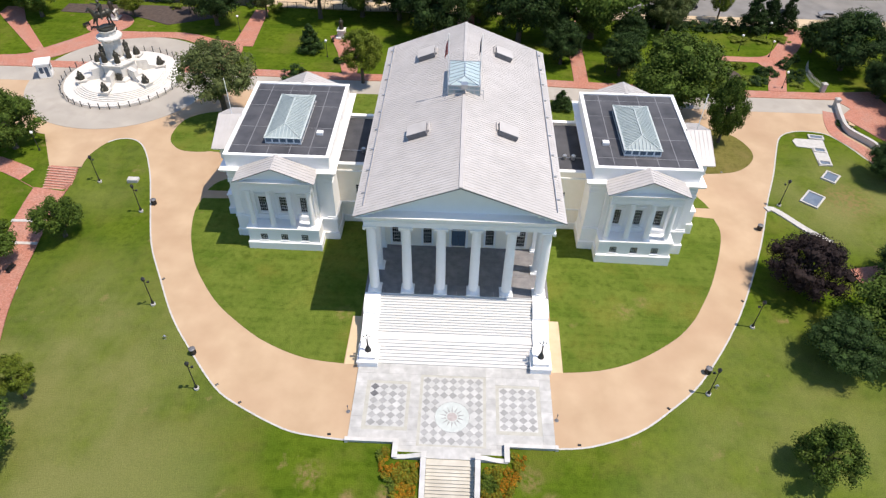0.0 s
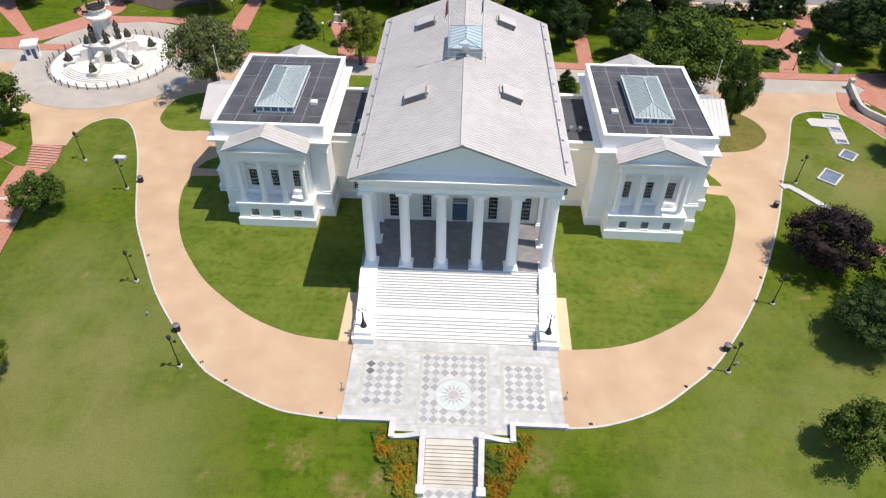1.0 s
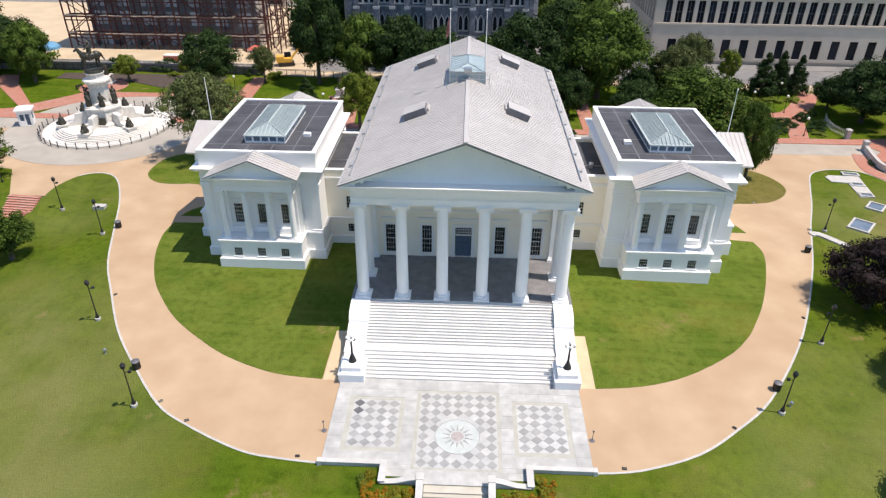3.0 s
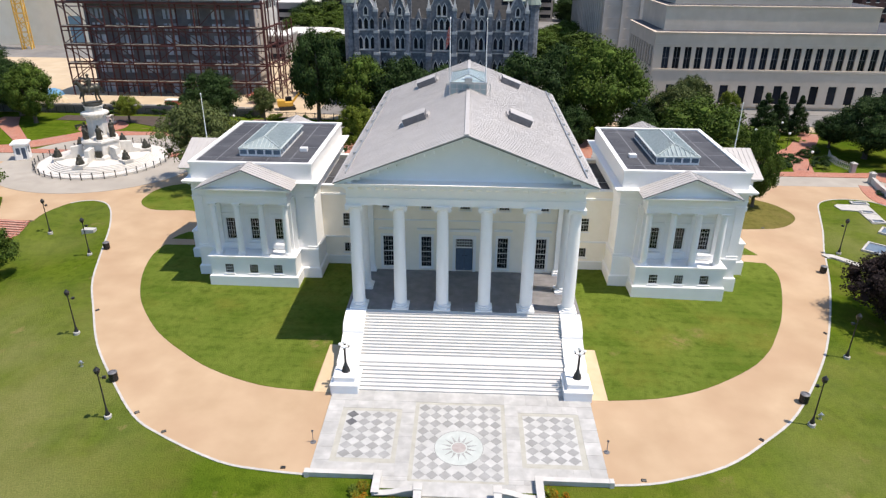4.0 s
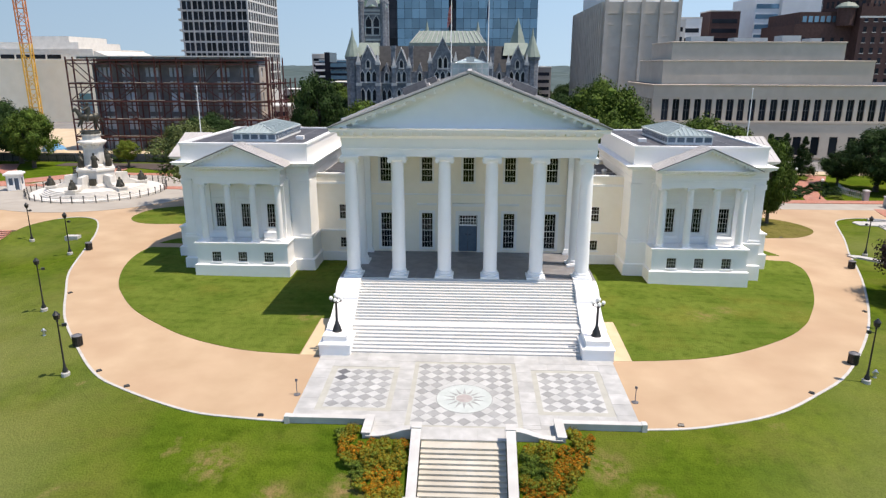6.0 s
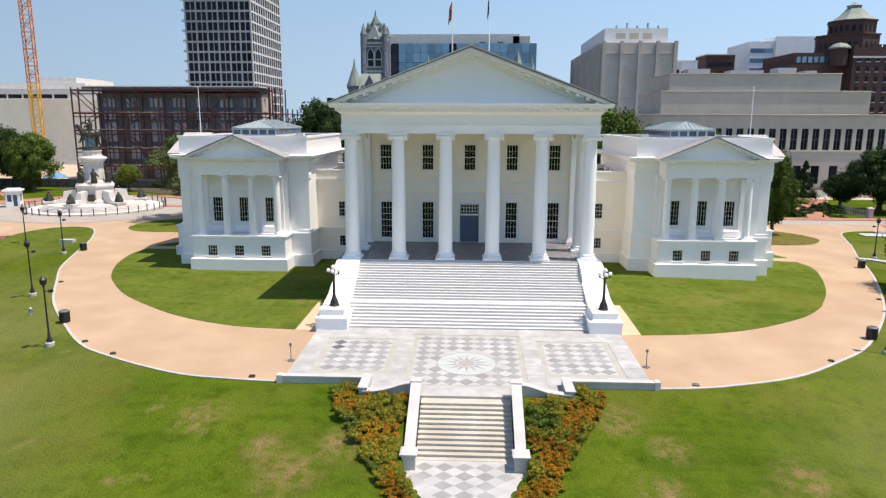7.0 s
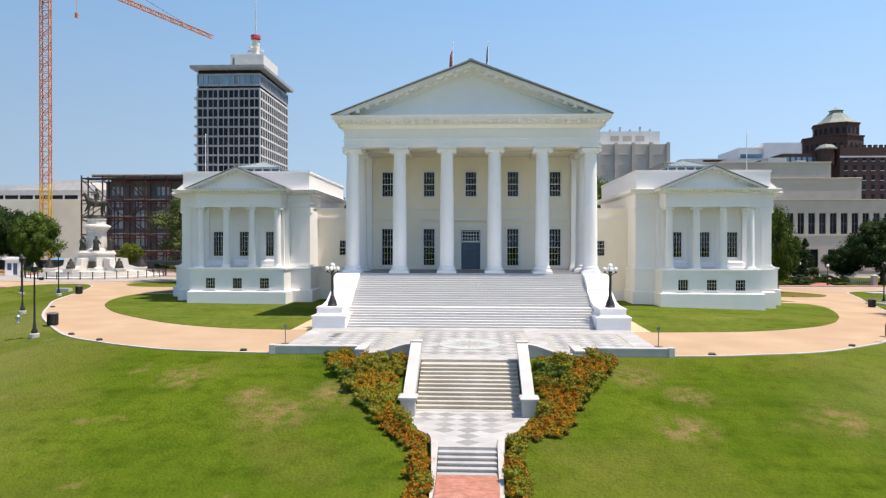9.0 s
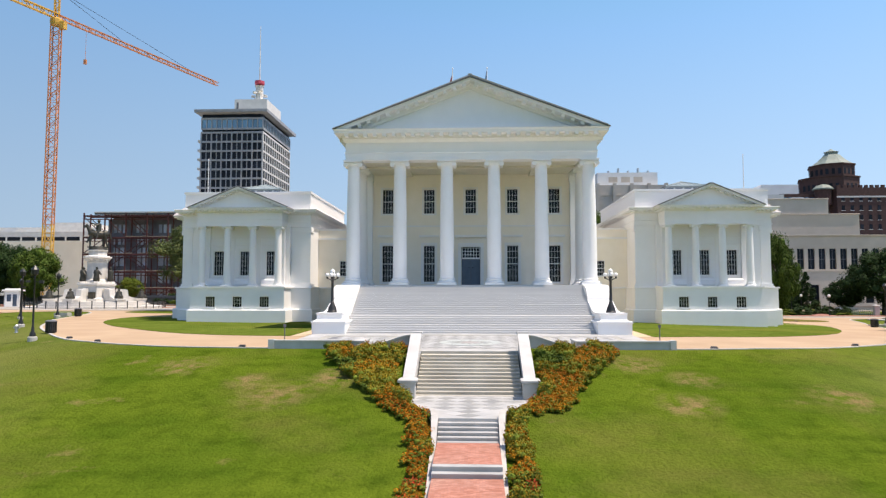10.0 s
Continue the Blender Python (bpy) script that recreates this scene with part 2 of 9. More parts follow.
KERB = mat("white_kerb_stone", (0.40, 0.385, 0.355), (0.50, 0.48, 0.45), 1.5, 0.8, 0.1, 20)
BRICKPAVE = mat("red_brick_paving", (0.42, 0.175, 0.12), (0.53, 0.25, 0.185), 2.5, 0.85, 0.2, 20, c3=(0.46, 0.28, 0.22), scale3=0.3, spec=0.2, brick=True)
IRON = mat("black_cast_iron", (0.015, 0.016, 0.016), (0.03, 0.03, 0.03), 4.0, 0.4, 0.05, 20, spec=0.4)
GLOBE = mat("white_opal_globe", (0.82, 0.82, 0.80), (0.86, 0.86, 0.84), 2.0, 0.25, 0.0)
BRONZE = mat("dark_patina_bronze", (0.05, 0.048, 0.04), (0.09, 0.085, 0.065), 2.5, 0.5, 0.15, 8, metal=0.6)
GRANITE = mat("pale_granite", (0.57, 0.54, 0.49), (0.68, 0.65, 0.60), 1.5, 0.65, 0.08, 16, c3=(0.58, 0.56, 0.52), scale3=0.3)
BARK = mat("bark", (0.07, 0.055, 0.04), (0.12, 0.095, 0.07), 3.0, 0.9, 0.5, 10)


def leafmat(name, c1, c2, var=0.35):
    return mat(name, c1, c2, 0.5, 0.7, 0.0, spec=0.1, island=var, per_object=0.12)


LEAF = leafmat("green_leaves", (0.042, 0.074, 0.011), (0.074, 0.112, 0.018), 0.5)
LEAFD = leafmat("deep_green_leaves", (0.018, 0.037, 0.010), (0.034, 0.063, 0.016), 0.5)
LEAFY = leafmat("yellow_green_leaves", (0.085, 0.12, 0.014), (0.145, 0.175, 0.022))
LEAFP = leafmat("purple_leaves", (0.016, 0.011, 0.012), (0.034, 0.023, 0.02))
LEAFO = leafmat("sparse_olive_leaves", (0.07, 0.095, 0.03), (0.11, 0.13, 0.045))
FLOWER = leafmat("orange_flowers", (0.36, 0.095, 0.006), (0.44, 0.19, 0.010))
GOLDLEAF = leafmat("gold_olive_leaves", (0.20, 0.125, 0.009), (0.27, 0.19, 0.014))
REDFLOWER = leafmat("red_flowers", (0.45, 0.04, 0.02), (0.55, 0.09, 0.02))
RUST = mat("rust_red_steel", (0.065, 0.018, 0.015), (0.115, 0.032, 0.026), 2.0, 0.65, 0.1, 10)
OLDWALL = mat("grey_brown_facade", (0.12, 0.12, 0.135), (0.19, 0.185, 0.20), 0.5, 0.8, 0.1, 6, c3=(0.07, 0.065, 0.07), scale3=0.15)
PLYBLUE = mat("pale_blue_sheeting", (0.40, 0.47, 0.57), (0.52, 0.59, 0.67), 0.8, 0.6, 0.05, 6, per_object=0.25)
PLANK = mat("weathered_planks", (0.36, 0.30, 0.23), (0.46, 0.40, 0.32), 1.5, 0.8, 0.1, 8)
LIMESTONE = mat("grey_limestone", (0.585, 0.485, 0.385), (0.66, 0.55, 0.445), 0.4, 0.75, 0.06, 8, c3=(0.53, 0.435, 0.345), scale3=0.08)
BUFF = mat("buff_stone_panel", (0.52, 0.48, 0.41), (0.60, 0.56, 0.49), 0.4, 0.75, 0.05, 8, c3=(0.47, 0.43, 0.37), scale3=0.1)
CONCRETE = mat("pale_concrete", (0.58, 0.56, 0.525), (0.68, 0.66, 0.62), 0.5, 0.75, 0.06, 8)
SLABC = mat("brown_grey_concrete", (0.47, 0.42, 0.36), (0.56, 0.50, 0.43), 0.3, 0.8, 0.08, 6, c3=(0.39, 0.345, 0.295), scale3=0.1)
DARKGLASS = mat("dark_office_glass", (0.010, 0.012, 0.018), (0.024, 0.027, 0.036), 0.2, 0.15, 0.0, spec=0.15, per_object=0.5)
BLUEGLASS = mat("blue_curtain_glass", (0.11, 0.22, 0.31), (0.18, 0.31, 0.40), 0.08, 0.08, 0.0, spec=0.8, per_object=0.25, metal=0.3)
GOTHIC = mat("grey_granite_ashlar", (0.10, 0.112, 0.135), (0.25, 0.265, 0.29), 1.6, 0.85, 0.3, 3, c3=(0.055, 0.062, 0.075), scale3=0.3)
GOTHTRIM = mat("pale_gothic_trim", (0.38, 0.385, 0.385), (0.48, 0.485, 0.48), 1.0, 0.8, 0.1, 8)
SLATE = mat("dark_slate_roof", (0.022, 0.024, 0.027), (0.042, 0.043, 0.045), 1.0, 0.75, 0.2, 5, spec=0.2)
COPPER = mat("green_copper_roof", (0.16, 0.205, 0.175), (0.23, 0.28, 0.24), 0.6, 0.65, 0.05, 5, c3=(0.26, 0.27, 0.22), scale3=0.2)
DARKCOPPER = mat("dark_green_copper", (0.07, 0.125, 0.11), (0.12, 0.19, 0.165), 0.6, 0.65, 0.05, 5)
DARKBRICK = mat("dark_red_brick", (0.065, 0.032, 0.026), (0.10, 0.05, 0.042), 1.2, 0.85, 0.1, 6, c3=(0.07, 0.035, 0.03), scale3=0.1)
CRANE = mat("orange_crane_paint", (0.50, 0.17, 0.06), (0.60, 0.25, 0.10), 1.0, 0.5, 0.0)
CRANEY = mat("yellow_crane_paint", (0.62, 0.34, 0.04), (0.68, 0.40, 0.07), 1.0, 0.5, 0.0)
CLOTHRED = mat("striped_flag_cloth", (0.50, 0.06, 0.06), (0.62, 0.45, 0.45), 1.4, 0.8, 0.0, stretch=(0, 0, 3))
CLOTHBLUE = mat("dark_blue_flag_cloth", (0.015, 0.03, 0.10), (0.03, 0.05, 0.15), 2.0, 0.8, 0.0)
FARWOOD = mat("distant_woods", (0.035, 0.058, 0.055), (0.055, 0.08, 0.075), 0.02, 0.9, 0.0)
CITYROOF = mat("distant_roofs", (0.28, 0.24, 0.21), (0.42, 0.38, 0.34), 0.05, 0.8, 0.0, per_object=0.3)
DIRT = mat("bare_tan_earth", (0.48, 0.37, 0.24), (0.56, 0.45, 0.31), 0.3, 0.9, 0.3, 8, c3=(0.4, 0.3, 0.2), scale3=0.15)
MULCH = mat("dark_mulch", (0.05, 0.035, 0.03), (0.09, 0.065, 0.05), 1.5, 0.95, 0.4, 12)


# ---- building blocks ----
def chain(ob):
    return ob.matrix_basis.copy() if ob.parent is None else chain(ob.parent) @ ob.matrix_parent_inverse @ ob.matrix_basis


def under(ob, parent):
    if parent is not None:
        ob.parent = parent
        ob.matrix_parent_inverse = chain(parent).inverted()
    return ob


def mesh_of(name, bm, material):
    me = bpy.data.meshes.new(name)
    bm.normal_update()
    bm.to_mesh(me)
    bm.free()
    me.materials.append(material)
    return me


def part(name, bm, material, parent=None, label="", smooth=False):
    me = mesh_of(name, bm, material)
    if smooth:
        me.polygons.foreach_set("use_smooth", [True] * len(me.polygons))
        me.set_sharp_from_angle(angle=radians(40))
    ob = under(new(name, me), parent)
    return tagged(ob, label) if label else ob


def piece(name, me, parent, m=None, label=""):
    ob = under(new(name, me), parent)
    if m is not None:
        ob.matrix_basis = m
    return tagged(ob, label) if label else ob


def thing(name, label, category, at=(0, 0, 0), group="", kind=""):
    ob = new(name)
    ob.empty_display_size = 0.3
    ob.matrix_basis = Matrix.Translation(at)
    return tagged(ob, label, category, group, kind)


def structure(name, bm, material, label, category):
    return tagged(part(name, bm, material), label, category, kind="structure")


def verts(bm, pts, m=None):
    return [bm.verts.new(m @ Vector(p) if m is not None else p) for p in pts]


def box(bm, x0, x1, y0, y1, z0, z1, m=None):
    x0, x1, y0, y1, z0, z1 = min(x0, x1), max(x0, x1), min(y0, y1), max(y0, y1), min(z0, z1), max(z0, z1)
    v = verts(bm, [(x, y, z) for z in (z0, z1) for x, y in ((x0, y0), (x1, y0), (x1, y1), (x0, y1))], m)
    for f in ((3, 2, 1, 0), (4, 5, 6, 7), (0, 1, 5, 4), (1, 2, 6, 5), (2, 3, 7, 6), (3, 0, 4, 7)):
        bm.faces.new([v[i] for i in f])


def loft(bm, rings, m=None, cap=True):
    """Closed rings of equal length joined one to the next."""
    vs = [verts(bm, r, m) for r in rings]
    n = len(vs[0])
    for a, b in zip(vs, vs[1:]):
        for i in range(n):
            bm.faces.new((a[i], a[(i + 1) % n], b[(i + 1) % n], b[i]))
    if cap:
        bm.faces.new(vs[0][::-1])
        bm.faces.new(vs[-1])


def band(bm, x0, x1, y0, y1, steps, m=None):
    """A moulding round a rectangle: steps of (height, how far out)."""
    loft(bm, [[(x0 - o, y0 - o, z), (x1 + o, y0 - o, z), (x1 + o, y1 + o, z), (x0 - o, y1 + o, z)] for z, o in steps], m)


def prism(bm, poly, z0, z1, m=None):
    loft(bm, [[(x, y, z0) for x, y in poly], [(x, y, z1) for x, y in poly]], m)


def lathe(bm, prof, at=(0, 0), seg=16, m=None):
    loft(bm, [[(at[0] + r * math.cos(2 * math.pi * k / seg), at[1] + r * math.sin(2 * math.pi * k / seg), z) for k in range(seg)] for r, z in prof], m)


def tube(bm, p, q, r0, r1=None, seg=8, m=None):
    p, q = Vector(p), Vector(q)
    d = (q - p).normalized()
    u = d.orthogonal().normalized()
    w = d.cross(u)
    r1 = r0 if r1 is None else r1
    loft(bm, [[c + r * (math.cos(2 * math.pi * k / seg) * u + math.sin(2 * math.pi * k / seg) * w) for k in range(seg)] for c, r in ((p, r0), (q, r1))], m)


def beam(bm, p, q, w, h=None):
    """A square bar from p to q."""
    h = w if h is None else h
    p, q = Vector(p), Vector(q)
    d = (q - p).normalized()
    side = d.cross(Vector((0, 0, 1)))
    side = side.normalized() if side.length > 1e-3 else Vector((1, 0, 0))
    up = side.cross(d)
    loft(bm, [[c - side * w / 2 - up * h / 2, c + side * w / 2 - up * h / 2, c + side * w / 2 + up * h / 2, c - side * w / 2 + up * h / 2] for c in (p, q)])


def wall(bm, u0, u1, z0, z1, holes, thick, m):
    """A wall in the plane y = 0 of m, its face towards -y, with rectangular openings (u0, u1, z0, z1) through it."""
    us = sorted({u0, u1, *[h[0] for h in holes], *[h[1] for h in holes]})
    zs = sorted({z0, z1, *[h[2] for h in holes], *[h[3] for h in holes]})
    for a, b in zip(us, us[1:]):
        for c, d in zip(zs, zs[1:]):
            mu, mz = (a + b) / 2, (c + d) / 2
            if any(h[0] < mu < h[1] and h[2] < mz < h[3] for h in holes):
                continue
            bm.faces.new(verts(bm, [(a, 0, c), (b, 0, c), (b, 0, d), (a, 0, d)], m))
            bm.faces.new(verts(bm, [(a, thick, d), (b, thick, d), (b, thick, c), (a, thick, c)], m))
    for a, b, c, d in holes:
        for p, q in (((a, c), (b, c)), ((b, c), (b, d)), ((b, d), (a, d)), ((a, d), (a, c))):
            bm.faces.new(verts(bm, [(p[0], 0, p[1]), (q[0], 0, q[1]), (q[0], thick, q[1]), (p[0], thick, p[1])], m))
    for p, q in (((u0, z0), (u0, z1)), ((u0, z1), (u1, z1)), ((u1, z1), (u1, z0)), ((u1, z0), (u0, z0))):
        bm.faces.new(verts(bm, [(p[0], 0, p[1]), (q[0], 0, q[1]), (q[0], thick, q[1]), (p[0], thick, p[1])], m))


SHARED = {}


def shared(key, make, material, smooth=False):
    """One mesh for all alike pieces."""
    if key not in SHARED:
        bm = bmesh.new()
        make(bm)
        me = mesh_of(str(key[0]), bm, material)
        if smooth:
            me.polygons.foreach_set("use_smooth", [True] * len(me.polygons))
            me.set_sharp_from_angle(angle=radians(40))
        SHARED[key] = me
    return SHARED[key]


def window(parent, m, w, h, cols, rows, blind=0.0, sill=True):
    """A sash window at m: its foot's middle, facing -y, set into an opening of w by h."""
    def frame_mesh(bm):
        # one lattice: stout outer frame and meeting rail, slim glazing bars
        us = [-w / 2 + 0.055] + [-w / 2 + w * i / cols + e for i in range(1, cols) for e in (-0.012, 0.012)] + [w / 2 - 0.055]
        zs = [0.055]
        for j in range(1, rows):
            e = 0.035 if abs(h * j / rows - h / 2) < 0.05 else 0.013
            zs += [h * j / rows - e, h * j / rows + e]
        zs.append(h - 0.055)
        lights = [(us[i], us[i + 1], zs[j], zs[j + 1]) for i in range(0, len(us), 2) for j in range(0, len(zs), 2)]
        wall(bm, -w / 2, w / 2, 0, h, lights, 0.08, Matrix.Translation((0, 0.11, 0)))
        bmesh.ops.remove_doubles(bm, verts=bm.verts[:], dist=1e-4)
    win = piece("window", shared(("window", w, h, cols, rows), frame_mesh, TRIM), parent, m)
    pane = piece("pane", shared(("pane", w, h), lambda bm: box(bm, -w / 2 + 0.06, w / 2 - 0.06, 0.145, 0.152, 0.06, h - 0.06), GLASS), win, m, "clear window glass over a dim room")
    pane.visible_shadow = False
    if sill:
        piece("sill", shared(("sill", w), lambda bm: box(bm, -w / 2 - 0.15, w / 2 + 0.15, -0.12, 0.09, -0.14, -0.003), TRIM), win, m)
    if blind:
        piece("blind", shared(("blind", w, h, blind), lambda bm: box(bm, -w / 2 + 0.09, w / 2 - 0.09, 0.24, 0.26, h * (1 - blind), h - 0.08), BLIND), win, m, "pale half-drawn blind")
    return win


RZ = lambda deg, at=(0, 0, 0): pose(at[0], at[1], at[2], 0, 0, deg)


# ---- ground ----
def polydist(px, py, poly):
    """How far outside a polygon each point lies; 0 inside."""
    inside = np.zeros(px.shape, bool)
    best = np.full(px.shape, 1e9)
    n = len(poly)
    for i in range(n):
        (x0, y0), (x1, y1) = poly[i], poly[(i + 1) % n]
        hit = ((y0 > py) != (y1 > py)) & (px < (x1 - x0) * (py - y0) / ((y1 - y0) or 1e-9) + x0)
        inside ^= hit
        dx, dy = x1 - x0, y1 - y0
        t = np.clip(((px - x0) * dx + (py - y0) * dy) / (dx * dx + dy * dy), 0, 1)
        best = np.minimum(best, np.hypot(px - x0 - t * dx, py - y0 - t * dy))
    return np.where(inside, 0.0, best)


def smooth_line(pts, n=4):
    """Catmull-Rom through the points, n steps a span."""
    out = []
    for i in range(len(pts) - 1):
        p0, p1, p2, p3 = (Vector(pts[max(0, min(len(pts) - 1, i + k))]) for k in (-1, 0, 1, 2))
        for k in range(n):
            t = k / n
            out.append(tuple(0.5 * ((2 * p1) + (p2 - p0) * t + (2 * p0 - 5 * p1 + 4 * p2 - p3) * t * t + (3 * p1 - p0 - 3 * p2 + p3) * t ** 3)))
    return out + [tuple(pts[-1])]


OUT_L = smooth_line([(-12.2, -22.75), (-16, -22.4), (-20, -21.6), (-26.18, -18.63), (-29.66, -16.27), (-34.01, -11.34), (-38.65, -5.38), (-42.89, 1.87), (-46.62, 8.76), (-50.06, 17.94), (-52.79, 25.32), (-55.83, 31.7), (-58.37, 34.99), (-61.2, 35.81), (-63.73, 34.36), (-65.28, 30.57), (-65.28, 26.8)])
OUT_R = smooth_line([(12.2, -22.75), (16.6, -22.2), (22.24, -20.01), (27.02, -16.49), (31.51, -12.36), (37.25, -4.64), (41.79, 3.08), (47.28, 14.31), (51.02, 23.39)])
OUT_R2 = smooth_line([(51.22, 24.01), (52.48, 27.01), (55.43, 33.61), (57.66, 39.32), (60, 45.01), (62.03, 47.13), (64.57, 48.06), (67.51, 48.05), (70.16, 47.03), (72.5, 43.47), (74.63, 38.58), (77.8, 34.14)])
PLATEAU = [(x, y) for x, y in OUT_L] + [(-75, 26), (-110, 34), (-160, 60), (-170, 240), (170, 240), (150, 60), (100, 28), (78, 24), (60, 20), (51, 19)] + [(x, y) for x, y in OUT_R[::-1]]
PLATEAU = [(x, y - 0.5) for x, y in PLATEAU]


# the hill leans a little to the east, and dips along the front of the drive
KINKS_X, KINKS_Y = (-75.0, -24.0, 18.0, 52.0), (-30.0, -23.0, -14.0, -4.0)


def lean(x, y):
    return 0.014 * np.clip(-x - 24.0, 0, 51) - 0.027 * np.clip(x - 18.0, 0, 34) + np.interp(y, KINKS_Y, (0.0, -0.15, -0.15, 0.0))


def ground_z(x, y):
    x, y = np.asarray(x, float), np.asarray(y, float)
    d = polydist(x, y, PLATEAU)
    front = np.clip((-8 - y) / 20, 0, 1)
    side = np.where(x < 0, 0.16, 0.05)
    s = front * 0.222 + (1 - front) * side
    drop = s * np.maximum(d - 0.6, 0)
    z = -8.0 * np.tanh(drop / 8.0)
    # planting beds banked up against the plaza wall
    z = z + 0.42 * np.clip((y + 28.8) / 3.2, 0, 1) * np.clip((8.4 - np.abs(x)) / 1.4, 0, 1) * (y < -24.9) * (np.abs(x) > 3.2)
    # cuts for the brick stair, the garden stair and the path
    z = np.where((x > -71.2) & (x < -65.4) & (y < 27.0) & (y > 21.4), np.minimum(z, -0.25 - 0.33 * np.maximum(26.6 - y, 0)), z)
    z = np.where((np.abs(x) < np.interp(-y, [31.0, 32.0, 33.2, 34.3], [3.35, 2.75, 1.85, 1.45])) & (y < -24.3) & (y > -35.6), np.minimum(z, np.interp(-y, [24.3, 29.2, 35.6], [-0.6, -2.5, -2.5])), z)
    z = np.where((np.abs(x) < 1.3) & (y < -35.5) & (y > -52), np.minimum(z, np.interp(-y, [35.5, 37, 52], [-2.6, -3.0, -4.8])), z)
    return z + lean(x, y)


def build_ground():
    fine = np.arange(-130, 131, 1.25)
    coarse = np.array([170, 240, 400, 800, 1600, 3200, 4800.0])
    xs = np.sort(np.concatenate((-coarse[::-1], fine, coarse, [-75, -24, 18, 52, -3.4, -3.3, -2.9, -2.1, -1.8, -1.6, -1.42, -1.28, 1.28, 1.42, 1.6, 1.8, 2.1, 2.9, 3.3, 3.4])))
    ys = np.concatenate((-coarse[::-1], np.arange(-130, 121, 1.25), np.arange(-36, -29.5, 0.47), (-23, -14, -4), coarse))
    ys = np.sort(ys)
    X, Y = np.meshgrid(xs, ys)
    Z = ground_z(X, Y)
    nx, ny = len(xs), len(ys)
    idx = np.arange(nx * ny).reshape(ny, nx)
    faces = np.stack((idx[:-1, :-1], idx[:-1, 1:], idx[1:, 1:], idx[1:, :-1]), -1).reshape(-1, 4)
    me = bpy.data.meshes.new("ground")
    me.from_pydata(np.stack((X, Y, Z), -1).reshape(-1, 3).tolist(), [], faces.tolist())
    me.materials.append(GRASS)
    me.polygons.foreach_set("use_smooth", [True] * len(me.polygons))
    tagged(new("ground", me), "mown green lawn sloping down from the drive", "lawn", kind="structure")


build_ground()


def lay(bm):
    """Lays flat paving down on the leaning ground."""
    for axis, kinks in ((0, KINKS_X), (1, KINKS_Y)):
        for k in kinks:
            co, no = [0, 0, 0], [0, 0, 0]
            co[axis], no[axis] = k, 1
            bmesh.ops.bisect_plane(bm, geom=bm.verts[:] + bm.edges[:] + bm.faces[:], plane_co=co, plane_no=no)
    for v in bm.verts:
        v.co.z += float(lean(v.co.x, v.co.y))


def settle(*things):
    """Lets things stand on the leaning ground."""
    for ob in things:
        x, y, z = ob.matrix_basis.translation
        ob.matrix_basis = Matrix.Translation((0, 0, float(lean(x, y)))) @ ob.matrix_basis


def slab(name, poly, z0, z1, material, label, category="paving"):
    bm = bmesh.new()
    prism(bm, poly, z0, z1)
    bmesh.ops.recalc_face_normals(bm, faces=bm.faces[:])
    bmesh.ops.triangulate(bm, faces=[f for f in bm.faces if len(f.verts) > 4])
    lay(bm)
    return structure(name, bm, material, label, category)


def disc(cx, cy, r, n=64, ry=None):
    ry = r if ry is None else ry
    return [(cx + r * math.cos(2 * math.pi * k / n), cy + ry * math.sin(2 * math.pi * k / n)) for k in range(n)]


def ribbon(name, line, width, z0, z1, material, label, category="kerb", closed=False):
    """A bar of a rectangular section along a line on the ground."""
    bm = bmesh.new()
    n = len(line)
    rings = []
    for i, (x, y) in enumerate(line):
        a, b = line[max(i - 1, 0)], line[min(i + 1, n - 1)]
        if closed:
            a, b = line[i - 1], line[(i + 1) % n]
        d = Vector((b[0] - a[0], b[1] - a[1])).normalized()
        nx, ny = -d.y * width / 2, d.x * width / 2
        rings.append([(x - nx, y - ny, z0), (x + nx, y + ny, z0), (x + nx, y + ny, z1), (x - nx, y - ny, z1)])
    if closed:
        rings.append(rings[0])
    loft(bm, rings, cap=not closed)
    bmesh.ops.recalc_face_normals(bm, faces=bm.faces[:])
    lay(bm)
    return structure(name, bm, material, label, category)


DRIVE_POLY = OUT_L + [(-70.7, 26.6), (-76, 36), (-84, 38), (-98, 52), (-120, 58), (-120, 63.2), (80, 63.2), (80, 55), (76, 50), (78, 41), (84, 30), (79, 30)] + OUT_R2[::-1] + OUT_R[::-1]
slab("drive", DRIVE_POLY, -0.3, 0.03, DRIVE, "tan aggregate drive curving round the building", "drive")
ribbon("kerb_west", OUT_L[:-8], 0.22, -0.3, 0.055, KERB, "white stone kerb along the drive")
ribbon("kerb_east", OUT_R, 0.22, -0.3, 0.055, KERB, "white stone kerb along the drive")
ribbon("kerb_far_east", OUT_R2, 0.22, -0.3, 0.055, KERB, "white stone kerb along the drive")

# the grass inside the drive
IN_L = smooth_line([(-14.2, -11.8), (-19.5, -11.15), (-25.19, -8.81), (-29.46, -5.88), (-33.12, -2.75), (-36.19, 0.99), (-38.85, 5.13), (-41.21, 10.87), (-42.4, 16.41), (-42.2, 20)])
slab("lawn_west", IN_L + [(-36.38, 20.33), (-36.38, 25.71), (-13, 35), (-13, -3.8), (-14.1, -3.8)], -0.2, 0.06, GRASS2, "fresh green lawn inside the drive", "lawn")
slab("walk_west", [(-14.08, -11.9), (-14.08, -3.8), (-12.3, -3.8), (-12.3, -11.9)], -0.2, 0.05, WALKTAN, "buff concrete walk beside the stair", "path")
